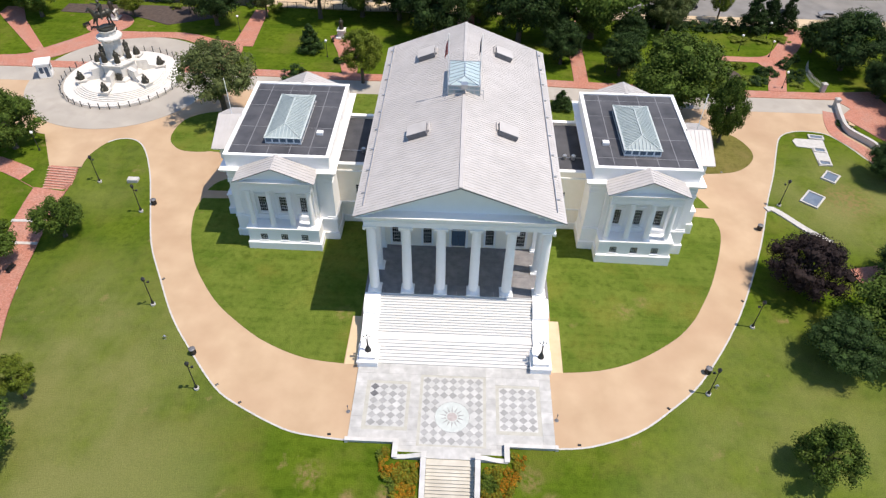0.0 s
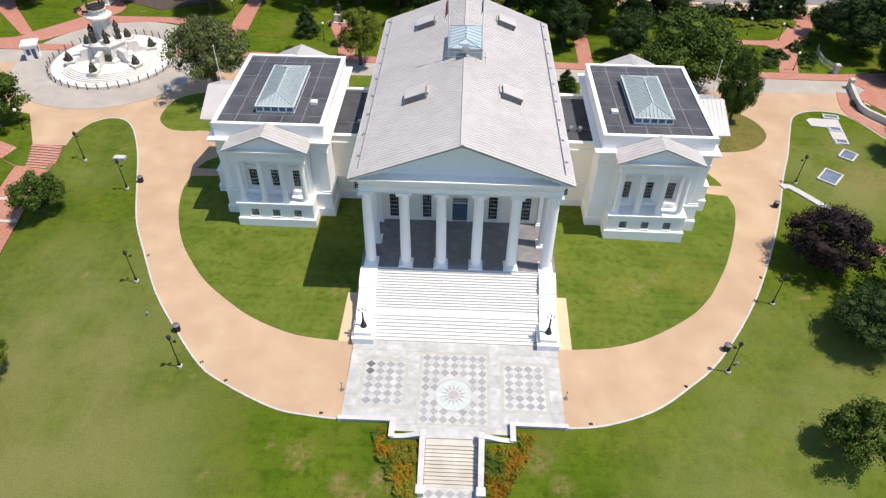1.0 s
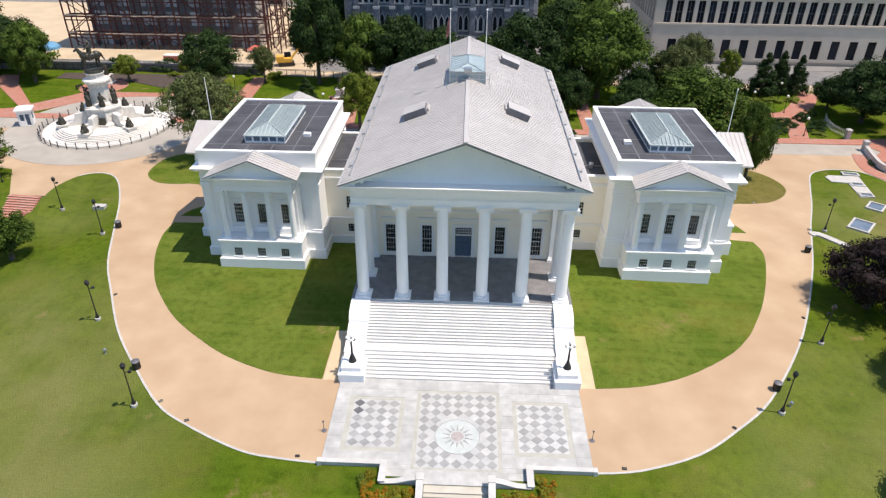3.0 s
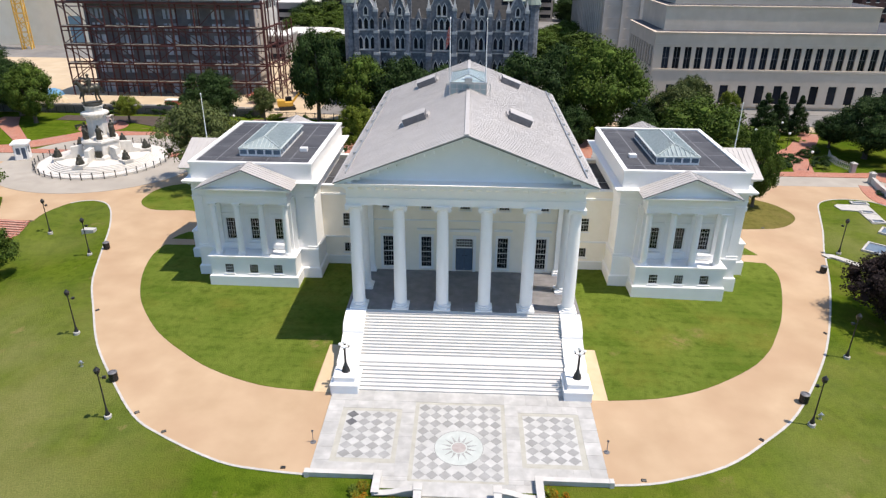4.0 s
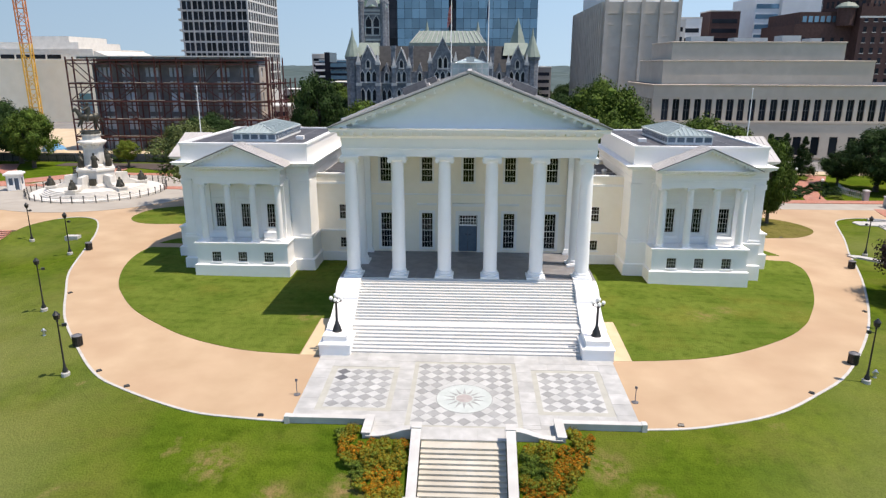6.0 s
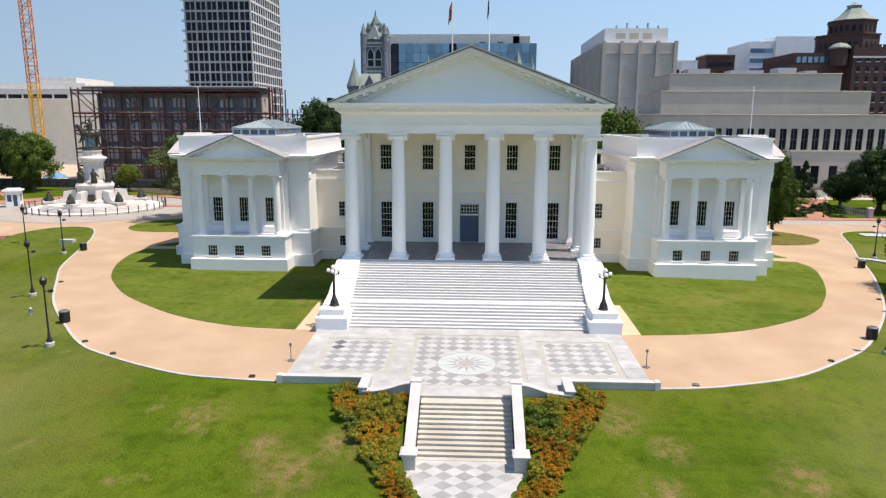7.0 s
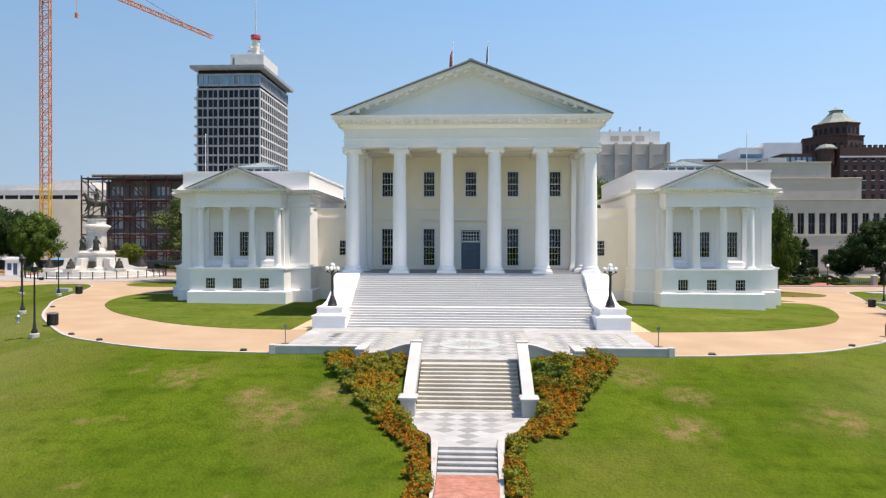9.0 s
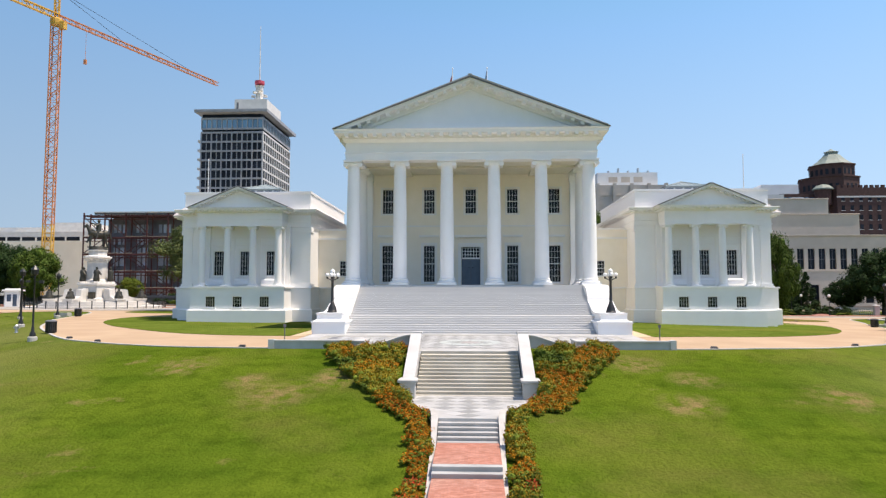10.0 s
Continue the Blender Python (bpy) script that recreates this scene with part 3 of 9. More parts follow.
IN_R = smooth_line([(14, -11.85), (18.9, -11.23), (24.07, -9.24), (29.67, -5.47), (32.84, -2.15), (34.69, 0.62), (37.45, 5.56), (40.34, 12.43), (41.79, 17.44), (41.47, 20.57)])
slab("lawn_east", [(14.1, -3.4)] + IN_R + [(36.84, 20.98), (36.84, 26.83), (13, 35), (13, -3.4)], -0.2, 0.06, GRASS2, "fresh green lawn inside the drive", "lawn")
slab("walk_east", [(14.08, -11.9), (14.08, -3.4), (12.3, -3.4), (12.3, -11.9)], -0.2, 0.05, WALKTAN, "buff concrete walk beside the stair", "path")
slab("lawn_islet_west", smooth_line([(-42.01, 22.09), (-41.31, 23.81), (-39.83, 25.23), (-36.88, 26.3)]) + [(-36.88, 22.21)], -0.2, 0.06, GRASS2, "small lawn beside the wing", "lawn")
slab("lawn_islet_east", smooth_line([(41.47, 23.19), (40.65, 25.19), (39.41, 26.95), (37.35, 28.88)]) + [(37.35, 23.02)], -0.2, 0.06, GRASS2, "small lawn beside the wing", "lawn")
slab("lawn_north_west", smooth_line([(-37.86, 31.16), (-43.77, 33), (-46.91, 32.72), (-50.06, 33.03), (-52.4, 35.05), (-53.28, 37.72), (-52.79, 42.09), (-50.45, 44.74), (-45.74, 46.37), (-37.86, 46.6)]), -0.2, 0.06, GRASS2, "green lawn under a tree beside the drive", "lawn")
slab("lawn_north_east", smooth_line([(38.39, 48.11), (44.58, 48.46), (50.8, 46.25), (53.39, 42.26), (53.19, 38.2), (49.76, 34.52), (45.61, 33.2), (38.39, 32.45)]), -0.2, 0.06, DRYGRASS, "dry browning lawn beside the drive", "lawn")
slab("lawn_between_west", [(-37.5, 36), (-13, 36), (-13, 55), (-37.5, 55)], -0.2, 0.06, GRASS2, "lawn behind the building", "lawn")
slab("lawn_between_east", [(13, 36), (37.5, 36), (37.5, 55), (13, 55)], -0.2, 0.06, GRASS2, "lawn behind the building", "lawn")
# back road, its pavement, park beyond
slab("road_north", [(-120, 54.8), (80, 54.8), (80, 60.2), (-120, 60.2)], -0.2, 0.045, ASPHALT, "pale grey asphalt service road", "road")
slab("pavement_north", [(-120, 60.3), (76, 60.3), (76, 63.0), (-120, 63.0)], -0.2, 0.14, BRICKPAVE, "pinkish brick pavement along the road", "pavement")
slab("street_north", [(-400, 99), (400, 99), (400, 112), (-400, 112)], -0.2, 0.04, STREET, "city street behind the park", "road")
slab("pavement_street", [(-400, 94), (400, 94), (400, 98.9), (-400, 98.9)], -0.2, 0.15, DIRT, "tan pavement along the street", "pavement")
slab("city_ground", [(-420, 112.2), (420, 112.2), (420, 700), (-420, 700)], -0.3, 0.05, STREET, "grey paved city blocks", "paving")


# ---- the monument circle ----
MX, MY = -69.6, 56.8
slab("forecourt", disc(MX, MY, 18.6), -0.2, 0.07, ASPHALT, "grey paved circle round the monument", "paving")


# ---- the temple-fronted building ----
COLX = [-11.0, -6.6, -2.2, 2.2, 6.6, 11.0]
POD = 4.05
CAPZ = 15.7
temple = thing("temple_building", "white stuccoed temple-fronted state house with a pale seamed roof", "building", (0, 17, 0))


def column(parent, m, h, r, seg=24):
    """A smooth Ionic column: shaft, moulded base, voluted capital."""
    key = ("column", round(h, 2), r)
    bh, ch = r * 0.95, r * 0.95

    def shaft(bm):
        lathe(bm, [(r * (1.0 - 0.16 * (k / 8) ** 1.7), bh + (h - bh - ch) * k / 8) for k in range(9)], seg=seg)

    def base(bm):
        box(bm, -r * 1.36, r * 1.36, -r * 1.36, r * 1.36, 0, bh * 0.30)
        lathe(bm, [(r * 1.3, bh * 0.30), (r * 1.36, bh * 0.42), (r * 1.3, bh * 0.55), (r * 1.12, bh * 0.60), (r * 1.08, bh * 0.72), (r * 1.16, bh * 0.80), (r * 1.16, bh * 0.92), (r * 1.02, bh)], seg=seg)

    def cap(bm):
        z = h - ch
        lathe(bm, [(r * 0.85, z), (r * 0.9, z + ch * 0.08), (r * 0.86, z + ch * 0.16), (r * 1.05, z + ch * 0.5), (r * 1.0, z + ch * 0.62)], seg=seg)
        box(bm, -r * 1.16, r * 1.16, -r * 0.98, r * 0.98, z + ch * 0.42, z + ch * 0.70)
        for sx in (-1, 1):
            tube(bm, (sx * r * 1.04, -r * 1.04, z + ch * 0.36), (sx * r * 1.04, r * 1.04, z + ch * 0.36), ch * 0.34, seg=14)
            for sy in (-1, 1):
                tube(bm, (sx * r * 1.04, sy * r * 1.04, z + ch * 0.36), (sx * r * 1.04, sy * r * 1.10, z + ch * 0.36), ch * 0.15, seg=8)
        box(bm, -r * 1.28, r * 1.28, -r * 1.28, r * 1.28, z + ch * 0.74, z + ch)
    c = piece("column", shared(key, shaft, WHITE, True), parent, m)
    piece("base", shared(("base",) + key[1:], base, WHITE, True), c, m)
    piece("capital", shared(("capital",) + key[1:], cap, WHITE, True), c, m)
    return c


for cx_ in COLX:
    column(temple, Matrix.Translation((cx_, -2.1, POD)), CAPZ - POD, 0.66)
for sx in (-11.0, 11.0):
    column(temple, Matrix.Translation((sx, 2.3, POD)), CAPZ - POD, 0.66)

# podium and portico floor
bm = bmesh.new()
box(bm, -12.3, 12.3, -2.85, 6.4, 0, POD - 0.12)
band(bm, -12.3, 12.3, -2.85, 37.4, [(0, 0.18), (0.7, 0.18), (0.78, 0.0)])
part("podium", bm, WHITE, temple)
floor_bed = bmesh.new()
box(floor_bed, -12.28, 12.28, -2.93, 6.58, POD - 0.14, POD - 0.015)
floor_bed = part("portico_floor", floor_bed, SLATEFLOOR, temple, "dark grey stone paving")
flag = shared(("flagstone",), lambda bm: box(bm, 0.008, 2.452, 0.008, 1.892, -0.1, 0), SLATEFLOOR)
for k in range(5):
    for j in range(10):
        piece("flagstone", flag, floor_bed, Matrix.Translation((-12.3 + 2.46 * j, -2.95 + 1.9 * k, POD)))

# front wall of the portico with five bays
FWY = 6.6
lows = [-8.86, -4.43, 4.43, 8.86]
holes = [(x - 0.62, x + 0.62, POD + 0.40, POD + 4.32) for x in lows] + [(x - 0.60, x + 0.60, 11.75, 14.4) for x in (-8.86, -4.43, 0, 4.43, 8.86)] + [(-1.0, 1.0, POD, 8.2)]
bm = bmesh.new()
wall(bm, -11.7, 11.7, 0, CAPZ + 1.5, holes, 0.6, RZ(0, (0, FWY, 0)))
part("front_wall", bm, CREAM, temple)
for x in lows:
    window(temple, RZ(0, (x, FWY, POD + 0.40)), 1.24, 3.92, 4, 6, blind=0.0)
for x in (-8.86, -4.43, 0, 4.43, 8.86):
    window(temple, RZ(0, (x, FWY, 11.75)), 1.2, 2.65, 4, 4, blind=0.5 if x < -2 and x > -6 else 0)
# window surrounds, string course, cornices over the lower windows
for x in lows:
    bm = bmesh.new()
    for s in (-1, 1):
        box(bm, x + s * 0.62, x + s * 0.86, FWY - 0.09, FWY - 0.003, POD + 0.2, POD + 4.32)
    box(bm, x - 0.86, x + 0.86, FWY - 0.09, FWY - 0.003, POD + 4.323, POD + 4.6)
    box(bm, x - 1.05, x + 1.05, FWY - 0.28, FWY - 0.003, POD + 5.2, POD + 5.4)
    part("window_surround", bm, TRIM, temple)
for x in (-8.86, -4.43, 0, 4.43, 8.86):
    bm = bmesh.new()
    for s in (-1, 1):
        box(bm, x + s * 0.60, x + s * 0.78, FWY - 0.07, FWY - 0.003, 11.6, 14.4)
    box(bm, x - 0.78, x + 0.78, FWY - 0.07, FWY - 0.003, 14.403, 14.6)
    part("window_surround", bm, TRIM, temple)
bm = bmesh.new()
box(bm, -11.0, 11.0, FWY - 0.1, FWY - 0.003, 10.35, 10.5)
part("string_course", bm, TRIM, temple)
bm = bmesh.new()
for s in (-1, 1):
    box(bm, s * 1.0, s * 1.35, FWY - 0.14, FWY - 0.003, POD, 8.2)
box(bm, -1.35, 1.35, FWY - 0.14, FWY - 0.003, 8.203, 8.6)
box(bm, -1.7, 1.7, FWY - 0.4, FWY - 0.003, 9.2, 9.45)
part("door_surround", bm, TRIM, temple)
for s in (-1, 1):
    bm = bmesh.new()
    box(bm, s * 0.015, s * 0.95, FWY + 0.2, FWY + 0.28, POD + 0.01, 6.9)
    for z0, z1 in ((4.2, 5.1), (5.25, 6.0), (6.12, 6.8)):
        box(bm, s * 0.14, s * 0.82, FWY + 0.165, FWY + 0.2, z0, z1)
    leaf = part("door", bm, DOORBLUE, temple, "tall blue-grey panelled door leaf")
    bm = bmesh.new()
    lathe(bm, [(0.05, 0), (0.07, 0.05), (0.03, 0.1)], seg=10, m=pose(s * 0.2, FWY + 0.16, 6.0, 90, 0, 0))
    part("knob", bm, IRON, leaf)
bm = bmesh.new()
box(bm, -0.95, 0.95, FWY + 0.2, FWY + 0.26, 6.92, 7.08)
for k in range(7):
    x = -0.9 + 0.3 * k
    box(bm, x - 0.03, x + 0.03, FWY + 0.2, FWY + 0.26, 7.08, 8.18)
for k in range(3):
    box(bm, -0.93, 0.93, FWY + 0.203, FWY + 0.257, 7.35 + 0.36 * k, 7.40 + 0.36 * k)
tr = part("transom", bm, TRIM, temple, "white barred fanlight over the door")
bm = bmesh.new()
box(bm, -0.96, 0.96, FWY + 0.30, FWY + 0.31, 7.0, 8.19)
part("pane", bm, GLASS, tr)
# pilasters beside the portico
for sx in (-1, 1):
    for y in (6.2,):
        bm = bmesh.new()
        box(bm, sx * 11.0 - 0.55, sx * 11.0 + 0.55, y - 0.15, FWY - 0.003, POD + 0.55, CAPZ - 0.6)
        box(bm, sx * 11.0 - 0.75, sx * 11.0 + 0.75, y - 0.35, FWY - 0.003, POD, POD + 0.3)
        box(bm, sx * 11.0 - 0.65, sx * 11.0 + 0.65, y - 0.25, FWY - 0.003, POD + 0.3, POD + 0.55)
        box(bm, sx * 11.0 - 0.62, sx * 11.0 + 0.62, y - 0.25, FWY - 0.003, CAPZ - 0.6, CAPZ)
        part("pilaster", bm, WHITE, temple)
    # side and side pilasters
    bm = bmesh.new()
    side_holes = [(y - 0.6, y + 0.6, z, z + h) for y in (10, 14, 32, 35) for z, h in ((POD + 0.6, 3.4), (11.75, 2.6))]
    m = RZ(90 * sx, (sx * 11.7, 0, 0))
    wall(bm, min(sx * 7.2, sx * 37.3), max(sx * 7.2, sx * 37.3), 0, CAPZ + 1.5, [(min(sx * a, sx * b), max(sx * a, sx * b), c, d) for a, b, c, d in side_holes], 0.6, m)
    part("side_wall", bm, CREAM, temple)
    for a, b, c, d in side_holes:
        window(temple, RZ(90 * sx, (sx * 11.7, (a + b) / 2, c)), 1.2, round(d - c, 2), 4, 5)
    for y in (7.4, 12, 16.2, 30, 33.5, 36.9):
        bm = bmesh.new()
        box(bm, sx * 11.703, sx * 11.98, y - 0.5, y + 0.5, POD, CAPZ)
        part("pilaster", bm, WHITE, temple)
bm = bmesh.new()
wall(bm, -11.7, 11.7, 0, CAPZ + 1.5, [], 0.6, RZ(180, (0, 37.4, 0)))
part("back_wall", bm, WHITE, temple)
bm = bmesh.new()
box(bm, -11.0, 11.0, 12.0, 12.2, 0.2, 15.6)
box(bm, -11.0, 11.0, 7.3, 36.7, 9.3, 9.5)
box(bm, -11.0, 11.0, 7.3, 36.7, 3.8, 4.0)
part("interior", bm, DARKROOM, temple, "dim rooms behind the windows")

# entablature, ceiling, cornice
ex, ey0, ey1 = 11.68, -2.75, 37.45
for x0, x1, y0, y1 in ((-ex, ex, ey0, ey0 + 1.3), (-ex, -ex + 1.3, ey0 + 1.3, ey1), (ex - 1.3, ex, ey0 + 1.3, ey1)):
    bm = bmesh.new()
    loft(bm, [[(x0 - (o if x0 == -ex else 0), y0 - (o if y0 == ey0 else 0), z), (x1 + (o if x1 == ex else 0), y0 - (o if y0 == ey0 else 0), z), (x1 + (o if x1 == ex else 0), y1, z), (x0 - (o if x0 == -ex else 0), y1, z)] for z, o in ((CAPZ, 0), (15.98, 0), (15.985, 0.03), (16.35, 0.03), (16.38, 0.09), (16.48, 0.09), (16.485, 0.0), (17.35, 0))])
    part("entablature", bm, WHITE, temple)
bm = bmesh.new()
box(bm, -10.38, 10.38, -1.45, FWY, 15.95, 16.1)
for x in (-6.6, -2.2, 2.2, 6.6):
    box(bm, x - 0.45, x + 0.45, -1.45, FWY, 15.75, 15.95)
for y in (2.3,):
    box(bm, -10.38, 10.38, y - 0.4, y + 0.4, 15.753, 15.953)
part("portico_ceiling", bm, mat("cream_ceiling_paint", (0.72, 0.68, 0.56), (0.76, 0.72, 0.60), 1.0, 0.7, 0.0), temple, "cream painted coffered ceiling")
bm = bmesh.new()
band(bm, -ex, ex, ey0, ey1, [(17.35, 0.02), (17.5, 0.12), (17.6, 0.30), (17.95, 0.34), (17.98, 0.85), (18.2, 0.88), (18.34, 0.97)])
part("cornice", bm, TRIM, temple)
# front cornice reaches further out
bm = bmesh.new()
loft(bm, [[(-ex - o * 0.68, ey0 - o, z), (ex + o * 0.68, ey0 - o, z), (ex + o * 0.68, ey0, z), (-ex - o * 0.68, ey0, z)] for z, o in ((17.352, 0.03), (17.5, 0.2), (17.62, 0.42), (17.93, 0.46), (17.983, 1.25), (18.2, 1.28), (18.345, 1.4))])
part("front_cornice", bm, TRIM, temple)
mod = shared(("modillion",), lambda bm: box(bm, -0.17, 0.17, -0.72, 0, -0.26, 0), TRIM)
for k in range(27):
    piece("modillion", mod, temple, Matrix.Translation((-11.44 + 0.88 * k, ey0 - 0.46, 17.98)))
smod = shared(("modillion_side",), lambda bm: box(bm, -0.45, 0.0, -0.17, 0.17, -0.26, 0), TRIM)
for k in range(44):
    for s in (-1, 1):
        piece("modillion", smod, temple, Matrix.Translation((s * (ex + 0.345) + (0.45 if s > 0 else 0), -1.5 + 0.88 * k, 17.975)))

# pediment
EAVE_X, EAVE_Z, RIDGE_Z, RY0, RY1 = 12.66, 18.36, 23.22, -4.2, 38.5
SL = (RIDGE_Z - EAVE_Z) / EAVE_X
for yy, face in ((ey0 + 0.02, -1), (37.3, 1)):
    bm = bmesh.new()
    prism(bm, [(-11.9, 18.1), (11.9, 18.1), (0, 18.1 + 11.9 * SL)], 0, 0.5, pose(0, yy + (0.5 if face < 0 else 0), 0, 90, 0, 0))
    part("tympanum", bm, WHITE, temple)
tymp_y = ey0 + 0.02
for s in (-1, 1):
    bm = bmesh.new()
    for d0, d1, o in ((0.92, 0.62, 0.25), (0.62, 0.40, 0.42), (0.40, 0.02, 1.28)):
        v = []
        for y in (tymp_y - 0.003, tymp_y - o):
            v.append([(s * 0.0, y, RIDGE_Z - d0), (s * EAVE_X * 0.985, y, EAVE_Z + 0.07 - d0), (s * EAVE_X * 0.985, y, EAVE_Z + 0.07 - d1), (0, y, RIDGE_Z - d1)])
        loft(bm, v)
    bmesh.ops.recalc_face_normals(bm, faces=bm.faces[:])
    # cut the mouldings at the level cornice
    bmesh.ops.bisect_plane(bm, geom=bm.verts[:] + bm.edges[:] + bm.faces[:], plane_co=(0, 0, 18.35), plane_no=(0, 0, -1), clear_outer=True)
    part("raking_cornice", bm, TRIM, temple)
    a = math.degrees(math.atan(SL))
    for k in range(13):
        x = 0.6 + 0.88 * k
        if x < 11.3:
            piece("modillion", mod, temple, pose(s * x, tymp_y - 0.42, RIDGE_Z - SL * x - 0.40, 0, s * a, 0))

# roof: panels with raised seams down each slope
slope_len = math.hypot(EAVE_X, RIDGE_Z - EAVE_Z)
NP = 84
pw = (RY1 - RY0) / NP


def panel(bm):
    box(bm, 0.0, slope_len, 0.0, pw - 0.003, 0, 0.10)
    box(bm, 0.02, slope_len - 0.25, -0.02, 0.02, 0.10, 0.135)


pm = shared(("roof_panel",), panel, ROOF)
bm = bmesh.new()
for s in (-1, 1):
    loft(bm, [[(0, y, RIDGE_Z - 0.14), (s * EAVE_X, y, EAVE_Z - 0.03), (s * EAVE_X, y, EAVE_Z + 0.03), (0, y, RIDGE_Z - 0.03)] for y in (RY0, RY1)])
bmesh.ops.recalc_face_normals(bm, faces=bm.faces[:])
roof = part("roof", bm, FLASH, temple, "pale warm grey standing-seam metal roof")
for k in range(NP):
    for s in (-1, 1):
        m = Matrix.Translation((0, RY0 + pw * k if s > 0 else RY0 + pw * (k + 1), RIDGE_Z - 0.02)) @ Matrix.Rotation(0 if s > 0 else math.pi, 4, "Z") @ Matrix.Rotation(math.atan(SL), 4, "Y")
        piece("panel", pm, roof, m)
bm = bmesh.new()
beam(bm, (0, RY0, RIDGE_Z + 0.10), (0, RY1, RIDGE_Z + 0.10), 0.42, 0.09)
part("ridge_cap", bm, ROOF, roof)
for s in (-1, 1):
    bm = bmesh.new()
    xg, zg = s * (EAVE_X - 1.05), EAVE_Z + 1.05 * SL + 0.1
    box(bm, xg - 0.04, xg + 0.04, RY0 + 1.5, RY1 - 0.5, zg, zg + 0.20)
    for k in range(9):
        y = RY0 + 4 + 4.6 * k
        box(bm, min(xg, xg + s * 0.45), max(xg, xg + s * 0.45), y - 0.07, y + 0.07, zg - 0.12, zg + 0.12)
    part("snow_guard", bm, METAL, roof, "low metal gutter rail along the eave")
# hatches set flat into the slopes, dark on two sides
for s, y in ((-1, 9.7), (1, 10.3), (-1, 30.9), (1, 31.6)):
    bm = bmesh.new()
    m = Matrix.Translation((s * 5.75, y, RIDGE_Z - SL * 5.75 + 0.12)) @ Matrix.Rotation(s * math.atan(SL), 4, "Y")
    box(bm, -1.3, 1.3, -1.15, 1.15, 0.0, 0.75, m)
    d = part("roof_dormer", bm, FLASH, roof, "flat roof hatch with a pale lid")
    bm = bmesh.new()
    box(bm, -1.35, 1.35, -1.1, 1.3, 0.75, 0.79, m)
    part("lid", bm, ROOF, d)
    bm = bmesh.new()
    box(bm, 1.32 if s < 0 else -1.55, 1.55 if s < 0 else -1.32, -0.3, 1.5, 0.0, 0.32, m)
    part("flashing", bm, ROOF, d)
# glazed lantern astride the ridge
LY0, LY1, LW = 17.2, 24.2, 2.15
bm = bmesh.new()
for x in (-LW, LW):
    for k in range(8):
        y = LY0 + (LY1 - LY0) * k / 7
        box(bm, x - 0.05, x + 0.05, y - 0.05, y + 0.05, 22.2, 23.95)
    box(bm, x - 0.06, x + 0.06, LY0, LY1, 23.9, 24.05)
for y in (LY0, LY1):
    for k in range(1, 6):
        x = -LW + 2 * LW * k / 6
        box(bm, x - 0.04, x + 0.04, y - 0.04, y + 0.04, 22.5, 23.95)
    box(bm, -LW, LW, y - 0.06, y + 0.06, 23.9, 24.05)
for k in range(8):
    y = LY0 + (LY1 - LY0) * k / 7
    for s in (-1, 1):
        beam(bm, (s * LW, y, 24.0), (0, min(max(y, LY0 + 1.4), LY1 - 1.4), 24.75), 0.06)
beam(bm, (0, LY0 + 1.4, 24.75), (0, LY1 - 1.4, 24.75), 0.1)
lantern = part("roof_lantern", bm, METAL, roof, "pale green glass roof lantern with metal bars")
bm = bmesh.new()
loft(bm, [[(-LW + 0.01, y, 22.2), (LW - 0.01, y, 22.2), (LW - 0.01, y, 23.9), (-LW + 0.01, y, 23.9)] for y in (LY0 + 0.02, LY1 - 0.02)])
loft(bm, [[(-LW, LY0, 23.97), (LW, LY0, 23.97), (LW, LY1, 23.97), (-LW, LY1, 23.97)], [(-0.03, LY0 + 1.4, 24.72), (0.03, LY0 + 1.4, 24.72), (0.03, LY1 - 1.4, 24.72), (-0.03, LY1 - 1.4, 24.72)]])
part("glazing", bm, LANTERNGLASS, lantern, "hazy blue-green lantern glass")
bm = bmesh.new()
box(bm, -0.45, 0.45, LY0 - 1.0, LY0 - 0.1, 24.1, 24.7)
box(bm, -2.6, 2.6, LY0 - 1.1, LY0 - 1.03, 24.0, 24.06)
box(bm, -2.6, 2.6, LY0 - 1.1, LY0 - 1.03, 23.4, 23.46)
for x in (-2.6, -1.3, 1.3, 2.6):
    box(bm, x - 0.03, x + 0.03, LY0 - 1.1, LY0 - 1.03, 21.8, 24.06)
part("service_rail", bm, METAL, lantern)
# two flagpoles on the ridge
for x, cloth, label in ((-2.25, CLOTHRED, "red and white striped flag hanging on a pole"), (2.05, CLOTHBLUE, "dark blue flag hanging on a pole")):
    pole = thing("flagpole", "slim white metal flagpole on the roof", "flagpole", (x, 17.4, 22.3), "roof flagpoles")
    bm = bmesh.new()
    tube(bm, (x, 17.4, 22.0), (x, 17.4, 31.2), 0.075, 0.04, 10)
    lathe(bm, [(0.02, 31.18), (0.10, 31.26), (0.10, 31.32), (0.02, 31.4)], (x, 17.4), 10)
    part("pole", bm, TRIM, pole)
    bm = bmesh.new()
    rings = []
    for j in range(9):
        z = (30.5 if x < 0 else 31.0) - 0.24 * j
        rings.append([(x - 0.07 - (0.075 if x < 0 else 0.035) * i * (0.8 + 0.05 * j), 17.4 + 0.10 * math.sin(1.9 * i + 0.5 * j), z - 0.16 * i) for i in range(6)])
    grid = [verts(bm, r) for r in rings]
    for a, b in zip(grid, grid[1:]):
        for i in range(5):
            bm.faces.new((a[i], a[i + 1], b[i + 1], b[i]))
    bmesh.ops.solidify(bm, geom=bm.faces[:], thickness=0.02)
    part("flag", bm, cloth, pole, label)

